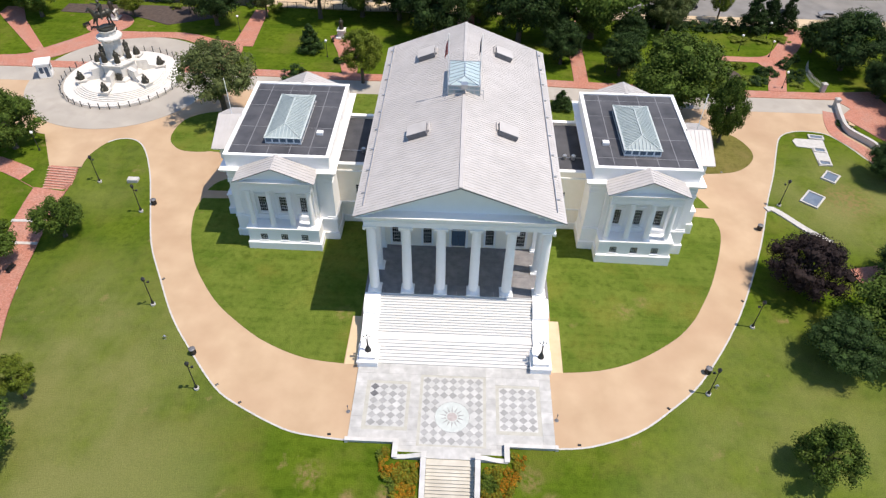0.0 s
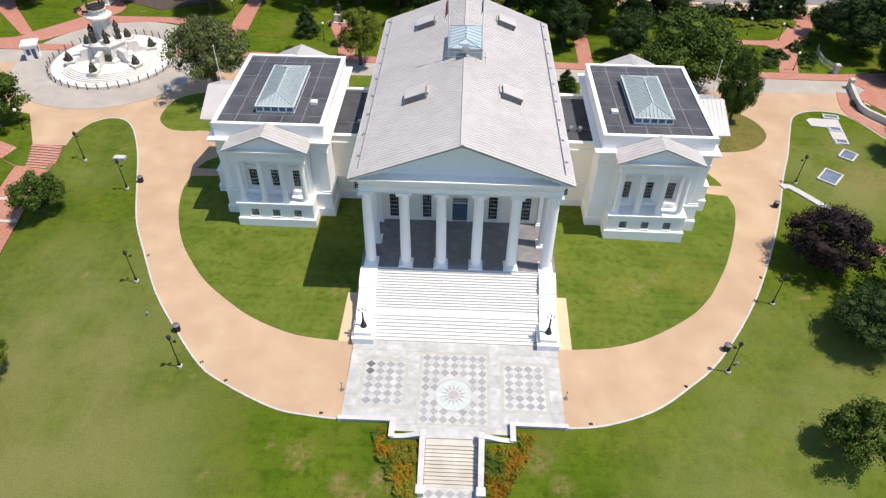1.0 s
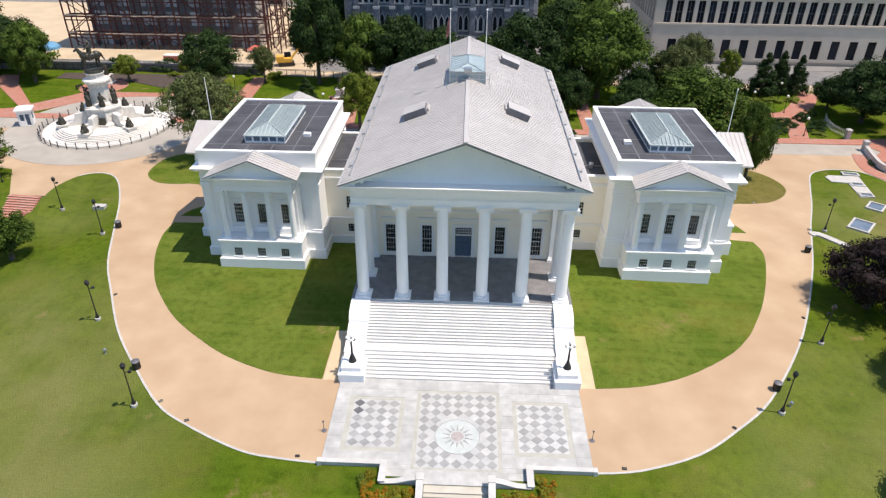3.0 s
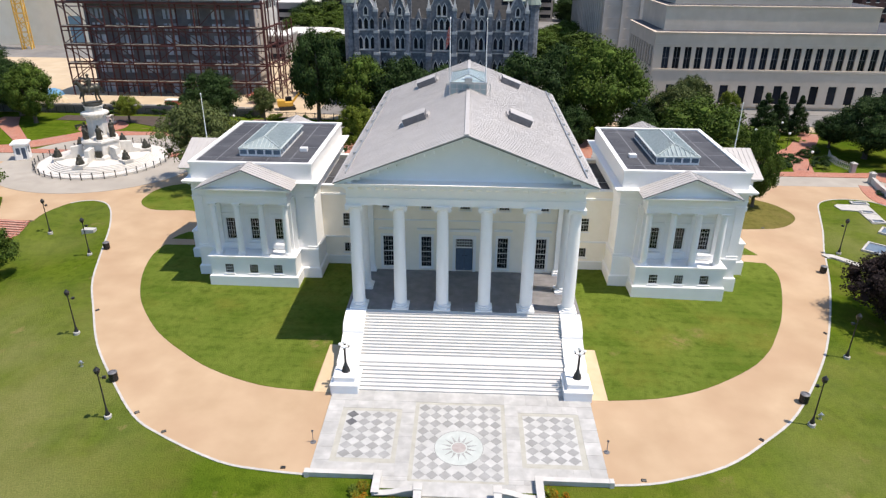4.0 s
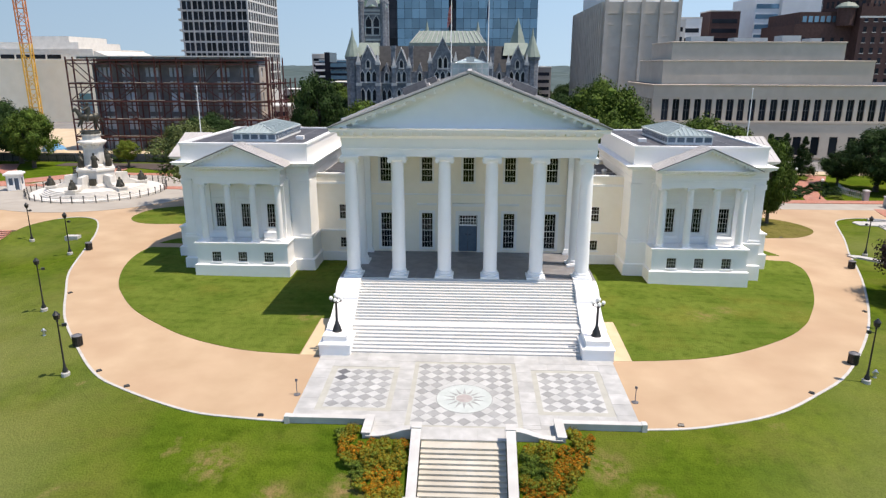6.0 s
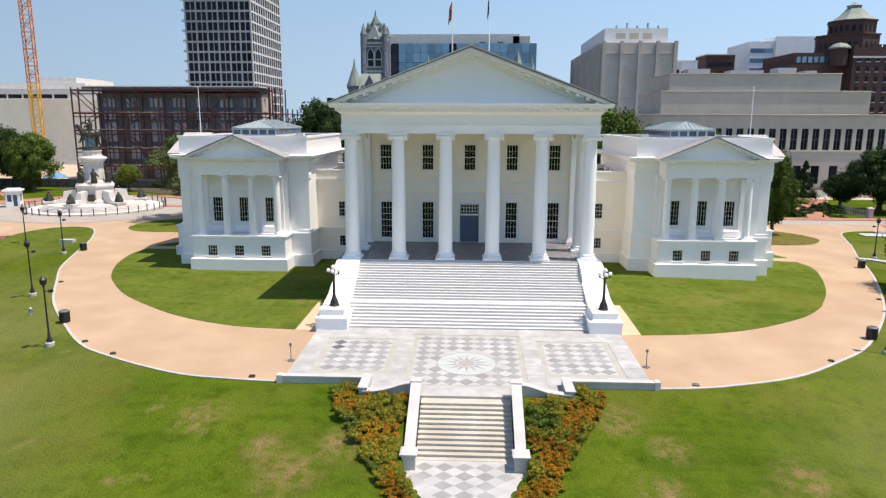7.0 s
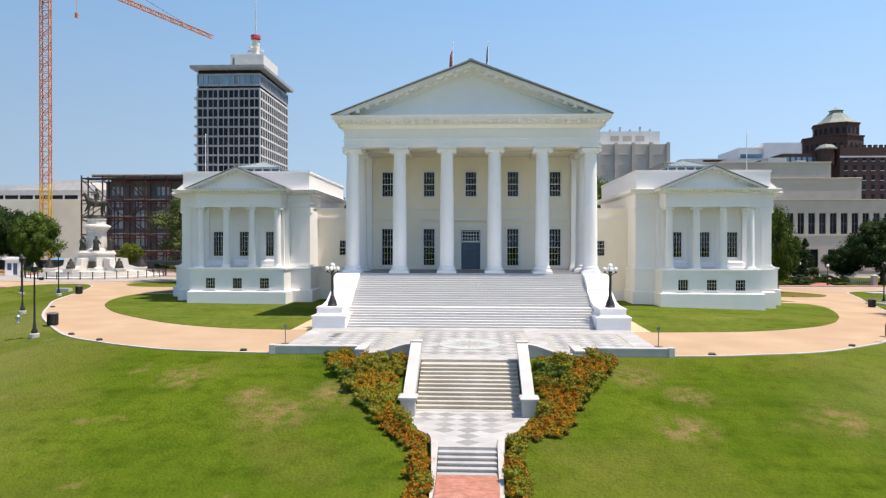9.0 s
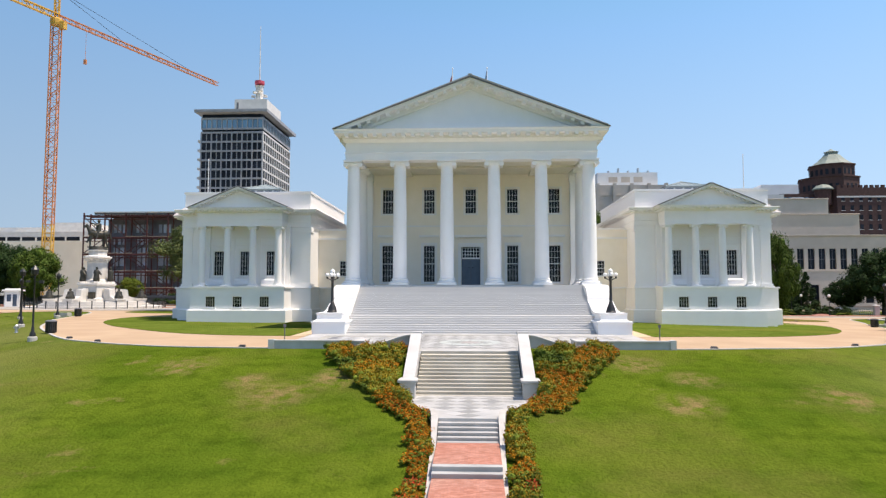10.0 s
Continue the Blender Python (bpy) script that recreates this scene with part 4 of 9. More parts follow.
# front stair: two flights and a landing, cheek walls, lamp pedestals
stair = thing("front_stair", "broad white marble stair rising to the portico", "stairs", (0, -7, 0), kind="structure")
STW = 10.15
stones = shared(("step_upper",), lambda bm: (box(bm, -STW, STW, -0.385, 0.40, -0.173, -0.06), box(bm, -STW, STW, -0.40, 0.40, -0.06, 0)), STEPSTONE)
for k in range(15):
    z = POD - 0.002 - 0.1733 * k
    piece("step", stones, stair, Matrix.Translation((0, -2.96 - 0.32 * k - 0.06 + 0.4, z)))
bm = bmesh.new()
box(bm, -STW, STW, -8.75, -7.2, 0, 1.45)
box(bm, -STW, STW, -7.3, -2.8, 0, 1.3)
part("landing", bm, STEPSTONE, stair)
low = shared(("step_lower",), lambda bm: (box(bm, -STW, STW, -0.405, 0.5, -0.169, -0.06), box(bm, -STW, STW, -0.42, 0.5, -0.06, 0)), STEPSTONE)
for k in range(1, 8):
    piece("step", low, stair, Matrix.Translation((0, -8.75 - 0.42 * k + 0.42, 1.45 - 0.169 * k)))
for s in (-1, 1):
    bm = bmesh.new()
    prof = [(-2.86, 0.0), (-2.86, POD)]
    for k in range(11):
        a = k / 10
        prof.append((-3.1 - 2.5 * math.sin(a * math.pi / 2), POD - 1.35 * (1 - math.cos(a * math.pi / 2))))
    prof += [(-7.6, 1.9), (-9.4, 1.62), (-9.4, 0)]
    loft(bm, [[(s * x, y, z) for y, z in prof] for x in (STW, 12.25)])
    bmesh.ops.recalc_face_normals(bm, faces=bm.faces[:])
    part("cheek_wall", bm, WHITE, stair)
    bm = bmesh.new()
    x0, x1 = (9.75, 12.35) if s > 0 else (-12.35, -9.75)
    box(bm, x0, x1, -12.35, -9.3, 0, 0.95)
    loft(bm, [[(x0 - o, -12.35 - o, z), (x1 + o, -12.35 - o, z), (x1 + o, -9.3 + o, z), (x0 - o, -9.3 + o, z)] for z, o in ((0.95, 0), (0.97, 0.06), (1.1, 0.06), (1.14, -0.05))])
    xi0, xi1 = x0 + 0.3, x1 - 0.3
    loft(bm, [[(xi0 + o, -12.0 + o, z), (xi1 - o, -12.0 + o, z), (xi1 - o, -9.3, z), (xi0 + o, -9.3, z)] for z, o in ((1.14, -0.1), (1.3, 0.0), (1.62, 0.0), (1.66, -0.05), (1.75, -0.05))])
    part("lamp_pedestal", bm, WHITE, stair)


def pedestal_lamp(x, y, z):
    lamp = thing("lamp_post", "black cast-iron lamp post with a cluster of white globes", "street lamp", (x, y, z), "stair lamps")
    bm = bmesh.new()
    lathe(bm, [(0.42, z), (0.42, z + 0.08), (0.36, z + 0.14), (0.34, z + 0.35), (0.25, z + 0.55), (0.16, z + 0.75), (0.2, z + 0.8), (0.12, z + 0.9), (0.10, z + 2.5), (0.14, z + 2.55), (0.09, z + 2.65), (0.07, z + 2.9)], (x, y), 14)
    for k in range(4):
        a = math.pi / 2 * k
        tube(bm, (x, y, z + 2.55), (x + 0.42 * math.cos(a), y + 0.42 * math.sin(a), z + 2.72), 0.035, seg=6)
        tube(bm, (x + 0.42 * math.cos(a), y + 0.42 * math.sin(a), z + 2.68), (x + 0.42 * math.cos(a), y + 0.42 * math.sin(a), z + 2.86), 0.06, 0.09, seg=8)
    tube(bm, (x, y, z + 2.88), (x, y, z + 3.1), 0.09, 0.11, seg=8)
    part("post", bm, IRON, lamp, smooth=True)
    for k in range(5):
        bm = bmesh.new()
        a = math.pi / 2 * k
        r, zz, ox, oy = (0.17, z + 2.99, 0.42 * math.cos(a), 0.42 * math.sin(a)) if k < 4 else (0.2, z + 3.26, 0, 0)
        bmesh.ops.create_uvsphere(bm, u_segments=12, v_segments=8, radius=r, matrix=Matrix.Translation((x + ox, y + oy, zz)))
        part("globe", bm, GLOBE, lamp, "white opal glass globe", smooth=True)


for s in (-1, 1):
    pedestal_lamp(s * 11.05, -10.9, 1.75)


# ---- the two wings ----
def porch(parent, m, cx_=0.0, steps=False):
    """A pedimented bay facing -y of m: plinth with three low windows, four columns, wall with three windows."""
    inv = m
    bm = bmesh.new()
    holes = [(o - 0.55, o + 0.55, 1.72, 2.95) for o in (-3.05, 0, 3.05)]
    wall(bm, -5.3, 5.3, 1.4, 4.0, holes, 0.5, inv @ Matrix.Translation((0, 0.0, 0)))
    part("porch_base", bm, WHITE, parent)
    bm = bmesh.new()
    box(bm, -5.55, 5.55, -0.28, 0.6, -1.0, 1.4, inv)
    loft(bm, [[(-5.55, -0.28, 1.4), (5.55, -0.28, 1.4), (5.55, 0.2, 1.4), (-5.55, 0.2, 1.4)], [(-5.32, -0.02, 1.5), (5.32, -0.02, 1.5), (5.32, 0.2, 1.5), (-5.32, 0.2, 1.5)]], inv)
    part("plinth", bm, WHITE, parent)
    for s in (-1, 1):
        bm = bmesh.new()
        box(bm, s * 5.3, s * 4.8, 0.5, 3.2, 1.4, 4.0, inv)
        box(bm, s * 5.55, s * 5.0, 0.6, 3.2, -1.0, 1.4, inv)
        part("base_return", bm, WHITE, parent)
    bm = bmesh.new()
    box(bm, -5.45, 5.45, -0.12, 3.2, 3.85, 4.05, inv)
    part("porch_floor", bm, WHITE, parent)
    for o in (-3.05, 0, 3.05):
        window(parent, inv @ Matrix.Translation((o, 0, 1.72)), 1.1, 1.23, 4, 3)
    bm = bmesh.new()
    holes = [(o - 0.6, o + 0.6, 5.3, 8.15) for o in (-3.05, 0, 3.05)]
    wall(bm, -5.2, 5.2, 4.0, 11.0, holes, 0.5, inv @ Matrix.Translation((0, 2.4, 0)))
    part("porch_wall", bm, WHITE, parent)
    for o in (-3.05, 0, 3.05):
        bm = bmesh.new()
        for s in (-1, 1):
            box(bm, o + s * 0.6, o + s * 0.8, 2.32, 2.397, 5.1, 8.15, inv)
            box(bm, o + s * 1.18, o + s * 1.3, 2.34, 2.397, 4.2, 9.6, inv)
        box(bm, o - 0.8, o + 0.8, 2.32, 2.397, 8.153, 8.4, inv)
        box(bm, o - 0.95, o + 0.95, 2.2, 2.397, 8.7, 8.85, inv)
        box(bm, o - 1.3, o + 1.3, 2.34, 2.397, 9.6, 9.72, inv)
        part("window_surround", bm, TRIM, parent)
        bm = bmesh.new()
        # curved balcony front under each window
        loft(bm, [[(o - 1.0, 2.397, z), (o - 1.0, 2.397 - d, z), (o + 1.0, 2.397 - d, z), (o + 1.0, 2.397, z)] for z, d in ((4.06, 0.25), (4.3, 0.42), (4.75, 0.45), (4.95, 0.3))], inv)
        part("balcony_front", bm, WHITE, parent)
    for o in (-3.05, 0, 3.05):
        window(parent, inv @ Matrix.Translation((o, 2.4, 5.3)), 1.2, 2.85, 4, 5, blind=0.0)
    bm = bmesh.new()
    box(bm, -4.9, 4.9, 0.75, 0.8, 0.2, 3.7, inv)
    box(bm, -4.9, 4.9, 2.91, 2.94, 4.4, 9.0, inv)
    part("interior", bm, DARKROOM, parent)
    for o in (-4.35, -1.45, 1.45, 4.35):
        column(parent, inv @ Matrix.Translation((o, 0.75, 4.05)), 6.8, 0.40, 18)
    for s in (-1, 1):
        bm = bmesh.new()
        box(bm, s * 4.35 - 0.35, s * 4.35 + 0.35, 2.1, 2.397, 4.05, 10.85, inv)
        part("pilaster", bm, WHITE, parent)
    bm = bmesh.new()
    for y0, y1, x0, x1 in ((0.35, 1.15, -4.85, 4.85), (1.15, 3.2, -4.85, -4.0), (1.15, 3.2, 4.0, 4.85)):
        box(bm, x0, x1, y0, y1, 10.85, 12.3, inv)
    box(bm, -4.05, 4.05, 1.1, 2.5, 11.2, 11.35, inv)
    box(bm, -4.92, 4.92, 0.28, 3.2, 11.55, 11.62, inv)
    part("porch_entablature", bm, WHITE, parent)
    bm = bmesh.new()
    loft(bm, [[(-4.85 - o, 0.35 - o, z), (4.85 + o, 0.35 - o, z), (4.85 + o, 3.2, z), (-4.85 - o, 3.2, z)] for z, o in ((12.3, 0.02), (12.4, 0.14), (12.42, 0.28), (12.6, 0.3), (12.62, 0.72), (12.75, 0.75), (12.84, 0.82))], inv)
    for k in range(23):
        x = -4.95 + 0.45 * k
        box(bm, x - 0.1, x + 0.1, -0.28, 0.05, 12.47, 12.62, inv)
    part("porch_cornice", bm, TRIM, parent)
    # pediment and its roof
    bm = bmesh.new()
    px_, pz, rz_ = 5.72, 12.86, 15.25
    prism(bm, [(-4.9, 12.8), (4.9, 12.8), (0, 12.8 + 4.9 * (rz_ - pz) / px_)], -0.8, -0.36, inv @ pose(0, 0, 0, 90, 0, 0))
    part("porch_tympanum", bm, WHITE, parent)
    bm = bmesh.new()
    sl = (rz_ - pz) / px_
    for s in (-1, 1):
        for d0, d1, o in ((0.50, 0.3, 0.2), (0.3, 0.06, -0.4)):
            loft(bm, [[(0, y, rz_ - d0), (s * px_ * 0.93, y, rz_ - px_ * 0.93 * sl - d0), (s * px_ * 0.97, y, rz_ - px_ * 0.97 * sl - d1), (0, y, rz_ - d1)] for y in (0.36, o)], inv)
        for k in range(11):
            x = 0.3 + 0.45 * k
            box(bm, s * x - 0.1, s * x + 0.1, -0.2, 0.2, rz_ - sl * x - 0.46, rz_ - sl * x - 0.28, inv)
    bmesh.ops.recalc_face_normals(bm, faces=bm.faces[:])
    part("porch_raking_cornice", bm, TRIM, parent)
    for s in (-1, 1):
        for k in range(6):
            ya, yb = -0.47 + 0.587 * k, -0.47 + 0.587 * (k + 1) - 0.004
            bm = bmesh.new()
            loft(bm, [[(0, y, rz_ - 0.06), (s * px_, y, pz - 0.04), (s * px_, y, pz + 0.03), (0, y, rz_ + 0.03)] for y in (ya, yb)], inv)
            loft(bm, [[(s * 0.1, y, rz_ - 0.02), (s * (px_ - 0.1), y, pz + 0.06), (s * (px_ - 0.1), y, pz + 0.1), (s * 0.1, y, rz_ + 0.05)] for y in (ya + 0.002, ya + 0.06)], inv)
            bmesh.ops.recalc_face_normals(bm, faces=bm.faces[:])
            part("roof_panel", bm, ROOF, parent, "pale seamed metal porch roof")
    bm = bmesh.new()
    for s in (-1, 1):
        loft(bm, [[(0, y, rz_ - 0.075), (s * px_, y, pz - 0.055), (s * px_, y, pz + 0.02), (0, y, rz_ + 0.02)] for y in (-0.50, -0.473)], inv)
    bmesh.ops.recalc_face_normals(bm, faces=bm.faces[:])
    part("drip_edge", bm, FLASH, parent)


def wing(s):
    c = s * 26.0
    side = "beside the temple building"
    w = thing("wing_pavilion", "white stuccoed side pavilion with pedimented porches and flat black roof", "building", (c, 22, 0), "side pavilions")
    x0, x1, y0, y1 = c - 7.4, c + 7.4, 12.0, 32.2
    bm = bmesh.new()
    band(bm, x0, x1, y0, y1, [(-1.0, 0.45), (1.4, 0.45), (1.5, 0.22), (3.85, 0.2), (3.87, 0.32), (4.05, 0.3), (4.06, 0.0)])
    part("base", bm, WHITE, w)
    bm = bmesh.new()
    band(bm, x0, x1, y0, y1, [(4.06, 0), (10.9, 0), (10.91, 0.12), (11.5, 0.12), (11.52, 0.18), (11.6, 0.18), (11.62, 0.12), (12.3, 0.12)])
    part("wall", bm, WHITE, w)
    for ax, ay in ((x0, y0), (x1, y0), (x0, y1), (x1, y1)):
        ox, oy = (1 if ax == x0 else -1), (1 if ay == y0 else -1)
        bm = bmesh.new()
        for zz0, zz1, e in ((4.06, 4.35, 0.22), (4.35, 10.3, 0.10), (10.3, 10.88, 0.2)):
            box(bm, ax - ox * e, ax + ox * (0.9 + e), ay - oy * e, ay + oy * (0.9 + e), zz0, zz1)
        part("corner_pilaster", bm, WHITE, w)
    bm = bmesh.new()
    band(bm, x0, x1, y0, y1, [(12.3, 0.12), (12.4, 0.22), (12.42, 0.36), (12.6, 0.38), (12.62, 0.80), (12.78, 0.83), (12.9, 0.92), (12.95, 0.9), (12.98, 0.3)])
    for k in range(34):
        x = x0 - 0.2 + 0.46 * k
        if x < x1 + 0.3:
            for yy in (y0 - 0.7, y1 + 0.36):
                box(bm, x - 0.1, x + 0.1, yy, yy + 0.34, 12.46, 12.62)
    for k in range(45):
        y = y0 - 0.1 + 0.46 * k
        for xx in (x0 - 0.7, x1 + 0.36):
            box(bm, xx, xx + 0.34, y - 0.1, y + 0.1, 12.46, 12.62)
    part("cornice", bm, TRIM, w)
    t, e = 0.45, 0.1
    for a0, a1, b0, b1 in ((x0, x1, y0, y0 + t), (x0, x1, y1 - t, y1), (x0, x0 + t, y0 + t, y1 - t), (x1 - t, x1, y0 + t, y1 - t)):
        bm = bmesh.new()
        box(bm, a0, a1, b0, b1, 12.9, 14.85)
        par = part("parapet", bm, TRIM, w)
        bm = bmesh.new()
        box(bm, a0 - (e if a0 == x0 else 0), a1 + (e if a1 == x1 else 0), b0 - (e if b0 == y0 else 0), b1 + (e if b1 == y1 else 0), 14.853, 15.1)
        part("coping", bm, TRIM, par)
    bm = bmesh.new()
    box(bm, x0 + t, x1 - t, y0 + t, y1 - t, 12.9, 14.92)
    deck = part("roof_deck", bm, MEMBRANE, w, "black roof membrane with pale lapped seams")
    bm = bmesh.new()
    for x in (c - 4.6, c - 1.5, c + 1.6, c + 4.4):
        box(bm, x - 0.06, x + 0.06, y0 + t, y1 - t, 14.92, 14.926)
    for y in (y0 + 2.6, y0 + 7.5, y0 + 13.5, y0 + 18.0):
        box(bm, x0 + t, x1 - t, y - 0.05, y + 0.05, 14.92, 14.929)
    part("seam", bm, MEMSEAM, deck)
    # hipped glass skylight
    sx0, sx1, sy0, sy1 = c - s * 0.4 - 2.6, c - s * 0.4 + 2.6, 15.2, 27.0
    bm = bmesh.new()
    box(bm, sx0, sx1, sy0, sy1, 14.9, 15.9)
    sk = part("skylight", bm, TRIM, w, "white-framed hipped glass skylight")
    pane_l = shared(("skylight_side",), lambda bm: box(bm, -0.03, 0.0, -0.40, 0.40, 0, 0.55), SIDEGLASS)
    for k in range(12):
        y = sy0 + (sy1 - sy0) * (k + 0.5) / 12
        piece("side_pane", pane_l, sk, RZ(0, (sx0, y, 15.2)), "blue-grey side glass" if k == 0 else "")
        piece("side_pane", pane_l, sk, RZ(180, (sx1, y, 15.2)))
    for k in range(5):
        x = sx0 + (sx1 - sx0) * (k + 0.5) / 5
        piece("side_pane", pane_l, sk, RZ(90, (x, sy0, 15.2)))
        piece("side_pane", pane_l, sk, RZ(-90, (x, sy1, 15.2)))
    bm = bmesh.new()
    rz_ = 16.8
    ridge = ((sx0 + sx1) / 2, sy0 + 2.4, sy1 - 2.4)
    loft(bm, [[(sx0 + 0.1, sy0 + 0.1, 15.91), (sx1 - 0.1, sy0 + 0.1, 15.91), (sx1 - 0.1, sy1 - 0.1, 15.91), (sx0 + 0.1, sy1 - 0.1, 15.91)], [(ridge[0] - 0.02, ridge[1], rz_), (ridge[0] + 0.02, ridge[1], rz_), (ridge[0] + 0.02, ridge[2], rz_), (ridge[0] - 0.02, ridge[2], rz_)]])
    part("glazing", bm, SKYGLASS, sk, "pale green frosted glass")
    bm = bmesh.new()
    box(bm, sx0 - 0.12, sx1 + 0.12, sy0 - 0.12, sy1 + 0.12, 15.88, 15.94)
    for k in range(30):
        y = sy0 + 0.35 + (sy1 - sy0 - 0.7) * k / 29
        yr = min(max(y, ridge[1]), ridge[2])
        zt = rz_ if ridge[1] <= y <= ridge[2] else 15.94 + (rz_ - 15.94) * (1 - abs(y - yr) / 2.4)
        xo = 0 if zt == rz_ else (abs(y - yr) / 2.4) * 2.5
        for q in (-1, 1):
            beam(bm, (ridge[0] + q * 2.5, y, 16.0), (ridge[0] + q * xo, y, zt + 0.06), 0.07)
    for k in range(1, 10):
        x = sx0 + (sx1 - sx0) * k / 10
        f = 1 - abs(x - ridge[0]) / 2.6
        for ya, yb in ((sy0, ridge[1]), (sy1, ridge[2])):
            beam(bm, (x, ya, 16.0), (x, ya + (yb - ya) * f, 15.94 + (rz_ - 15.94) * f + 0.06), 0.06)
    for q in (-1, 1):
        for ya, yb in ((sy0, ridge[1]), (sy1, ridge[2])):
            beam(bm, (ridge[0] + q * 2.55, ya + 0.05, 16.0), (ridge[0], yb, rz_ + 0.05), 0.09)
    beam(bm, (ridge[0], ridge[1], rz_ + 0.05), (ridge[0], ridge[2], rz_ + 0.05), 0.14)
    part("glazing_bar", bm, SKYBAR, sk)
    bm = bmesh.new()
    hx = c - s * 5.2
    box(bm, hx - 0.45, hx + 0.45, 17.6, 18.4, 14.93, 15.35)
    part("roof_hatch", bm, TRIM, w)
    bm = bmesh.new()
    box(bm, x0 + 0.02, x1 - 0.02, y0 + 0.02, y1 - 0.02, 4.1, 4.15)
    part("interior", bm, DARKROOM, w)
    porch(w, RZ(0, (c, 9.05, 0)))
    porch(w, RZ(90 * s, (c + s * (7.4 + 2.95), 22.0, 0)))
    porch(w, RZ(180, (c, 35.15, 0)))
    # linking range to the main building
    h = thing("link_range", "low white linking range with a flat black roof", "building", (s * 15.2, 23, 0), "linking ranges")
    a, b = sorted((s * 11.98, s * 18.6))
    bm = bmesh.new()
    hx0 = s * 15.45
    wall(bm, a, b, 0, 10.9, [(hx0 - 0.5, hx0 + 0.5, 5.35, 7.2), (hx0 - 0.5, hx0 + 0.5, 1.7, 3.0)], 0.5, RZ(0, (0, 16.2, 0)))
    part("front_wall", bm, CREAM, h)
    bm = bmesh.new()
    wall(bm, -b, -a, 0, 10.9, [], 0.5, RZ(180, (0, 30.0, 0)))
    part("back_wall", bm, CREAM, h)
    window(h, RZ(0, (hx0, 16.2, 5.35)), 1.0, 1.85, 3, 4)
    window(h, RZ(0, (hx0, 16.2, 1.7)), 1.0, 1.3, 3, 3)
    for yf, z0, z1 in ((16.0, 9.75, 10.0), (16.02, 3.85, 4.05), (15.95, 0, 1.2)):
        bm = bmesh.new()
        box(bm, a, b, yf, 16.197, z0, z1)
        part("string_course", bm, TRIM, h)
    for ya, yb in ((16.1, 16.75), (29.4, 30.1)):
        bm = bmesh.new()
        box(bm, a, b, ya, yb, 10.903, 11.05)
        part("coping", bm, TRIM, h)
    bm = bmesh.new()
    box(bm, a, b, 16.75, 29.4, 10.2, 10.5)
    part("roof_deck", bm, MEMBRANE, h, "black roof membrane")
    bm = bmesh.new()
    box(bm, a, b, 20.1, 20.16, 10.75, 10.81)
    for q in (0.55, 0.75):
        xx = a + (b - a) * q
        lathe(bm, [(0.28, 10.5), (0.28, 11.0), (0.36, 11.02), (0.3, 11.25), (0.05, 11.3)], (xx, 20.1), 10)
    part("roof_vent", bm, METAL, h)
    bm = bmesh.new()
    box(bm, a + 0.05, b - 0.05, 16.8, 29.3, 4.0, 4.1)
    part("interior", bm, DARKROOM, h)


wing(-1)
wing(1)


# ---- the plaza ----
PZ, PZF = 0.14, -0.12
plaza = thing("plaza", "pale marble plaza inlaid with diagonal checkered tiles", "paving", (0, -17, 0), kind="structure")
bm = bmesh.new()
box(bm, -12.2, 12.2, -22.6, -11.6, -0.5, PZ - 0.02)
box(bm, -6.5, 6.5, -24.6, -22.6, -0.5, PZ - 0.022)
part("bed", bm, BORDER, plaza)


def checker(parent, x0, x1, y0, y1, z, nx, ny, odd=None, keep=None):
    """Square tiles set on the diagonal, dark and pale by turns, with a buff border."""
    dx, dy = (x1 - x0) / nx, (y1 - y0) / ny
    def diamond(bm):
        e = 0.485
        v = [(0, -dy * e), (dx * e, 0), (0, dy * e), (-dx * e, 0)]
        prism(bm, v, -0.03, 0)
    dark = shared(("tile_dark", round(dx, 3), round(dy, 3)), diamond, TILE_D)
    pale = shared(("tile_pale", round(dx, 3), round(dy, 3)), diamond, TILE_L)
    black = shared(("tile_black", round(dx, 3), round(dy, 3)), diamond, TILE_B)
    if keep is None or keep(x0, y0):
        bm = bmesh.new()
        box(bm, x0, x1, y0, y1, z - 0.03, z - 0.012)
        part("tile_bed", bm, TILE_L, parent)
    for i in range(nx):
        for j in range(ny):
            x, y = x0 + dx * (i + 0.5), y0 + dy * (j + 0.5)
            if keep is None or keep(x, y):
                piece("tile", black if odd and (i, j) in odd else dark, parent, Matrix.Translation((x, y, z)))
            if i and j and (keep is None or keep(x - dx / 2, y - dy / 2)):
                piece("tile", pale, parent, Matrix.Translation((x - dx / 2, y - dy / 2, z)))


def slabs(parent, x0, x1, y0, y1, z, nx, ny, material):
    """A field of rectangular stone slabs with open joints."""
    dx, dy = (x1 - x0) / nx, (y1 - y0) / ny
    me = shared(("slab", round(dx, 3), round(dy, 3), material.name), lambda bm: box(bm, 0.006, dx - 0.006, 0.006, dy - 0.006, -0.04, 0), material)
    for i in range(nx):
        for j in range(ny):
            piece("slab", me, parent, Matrix.Translation((x0 + dx * i, y0 + dy * j, z)))


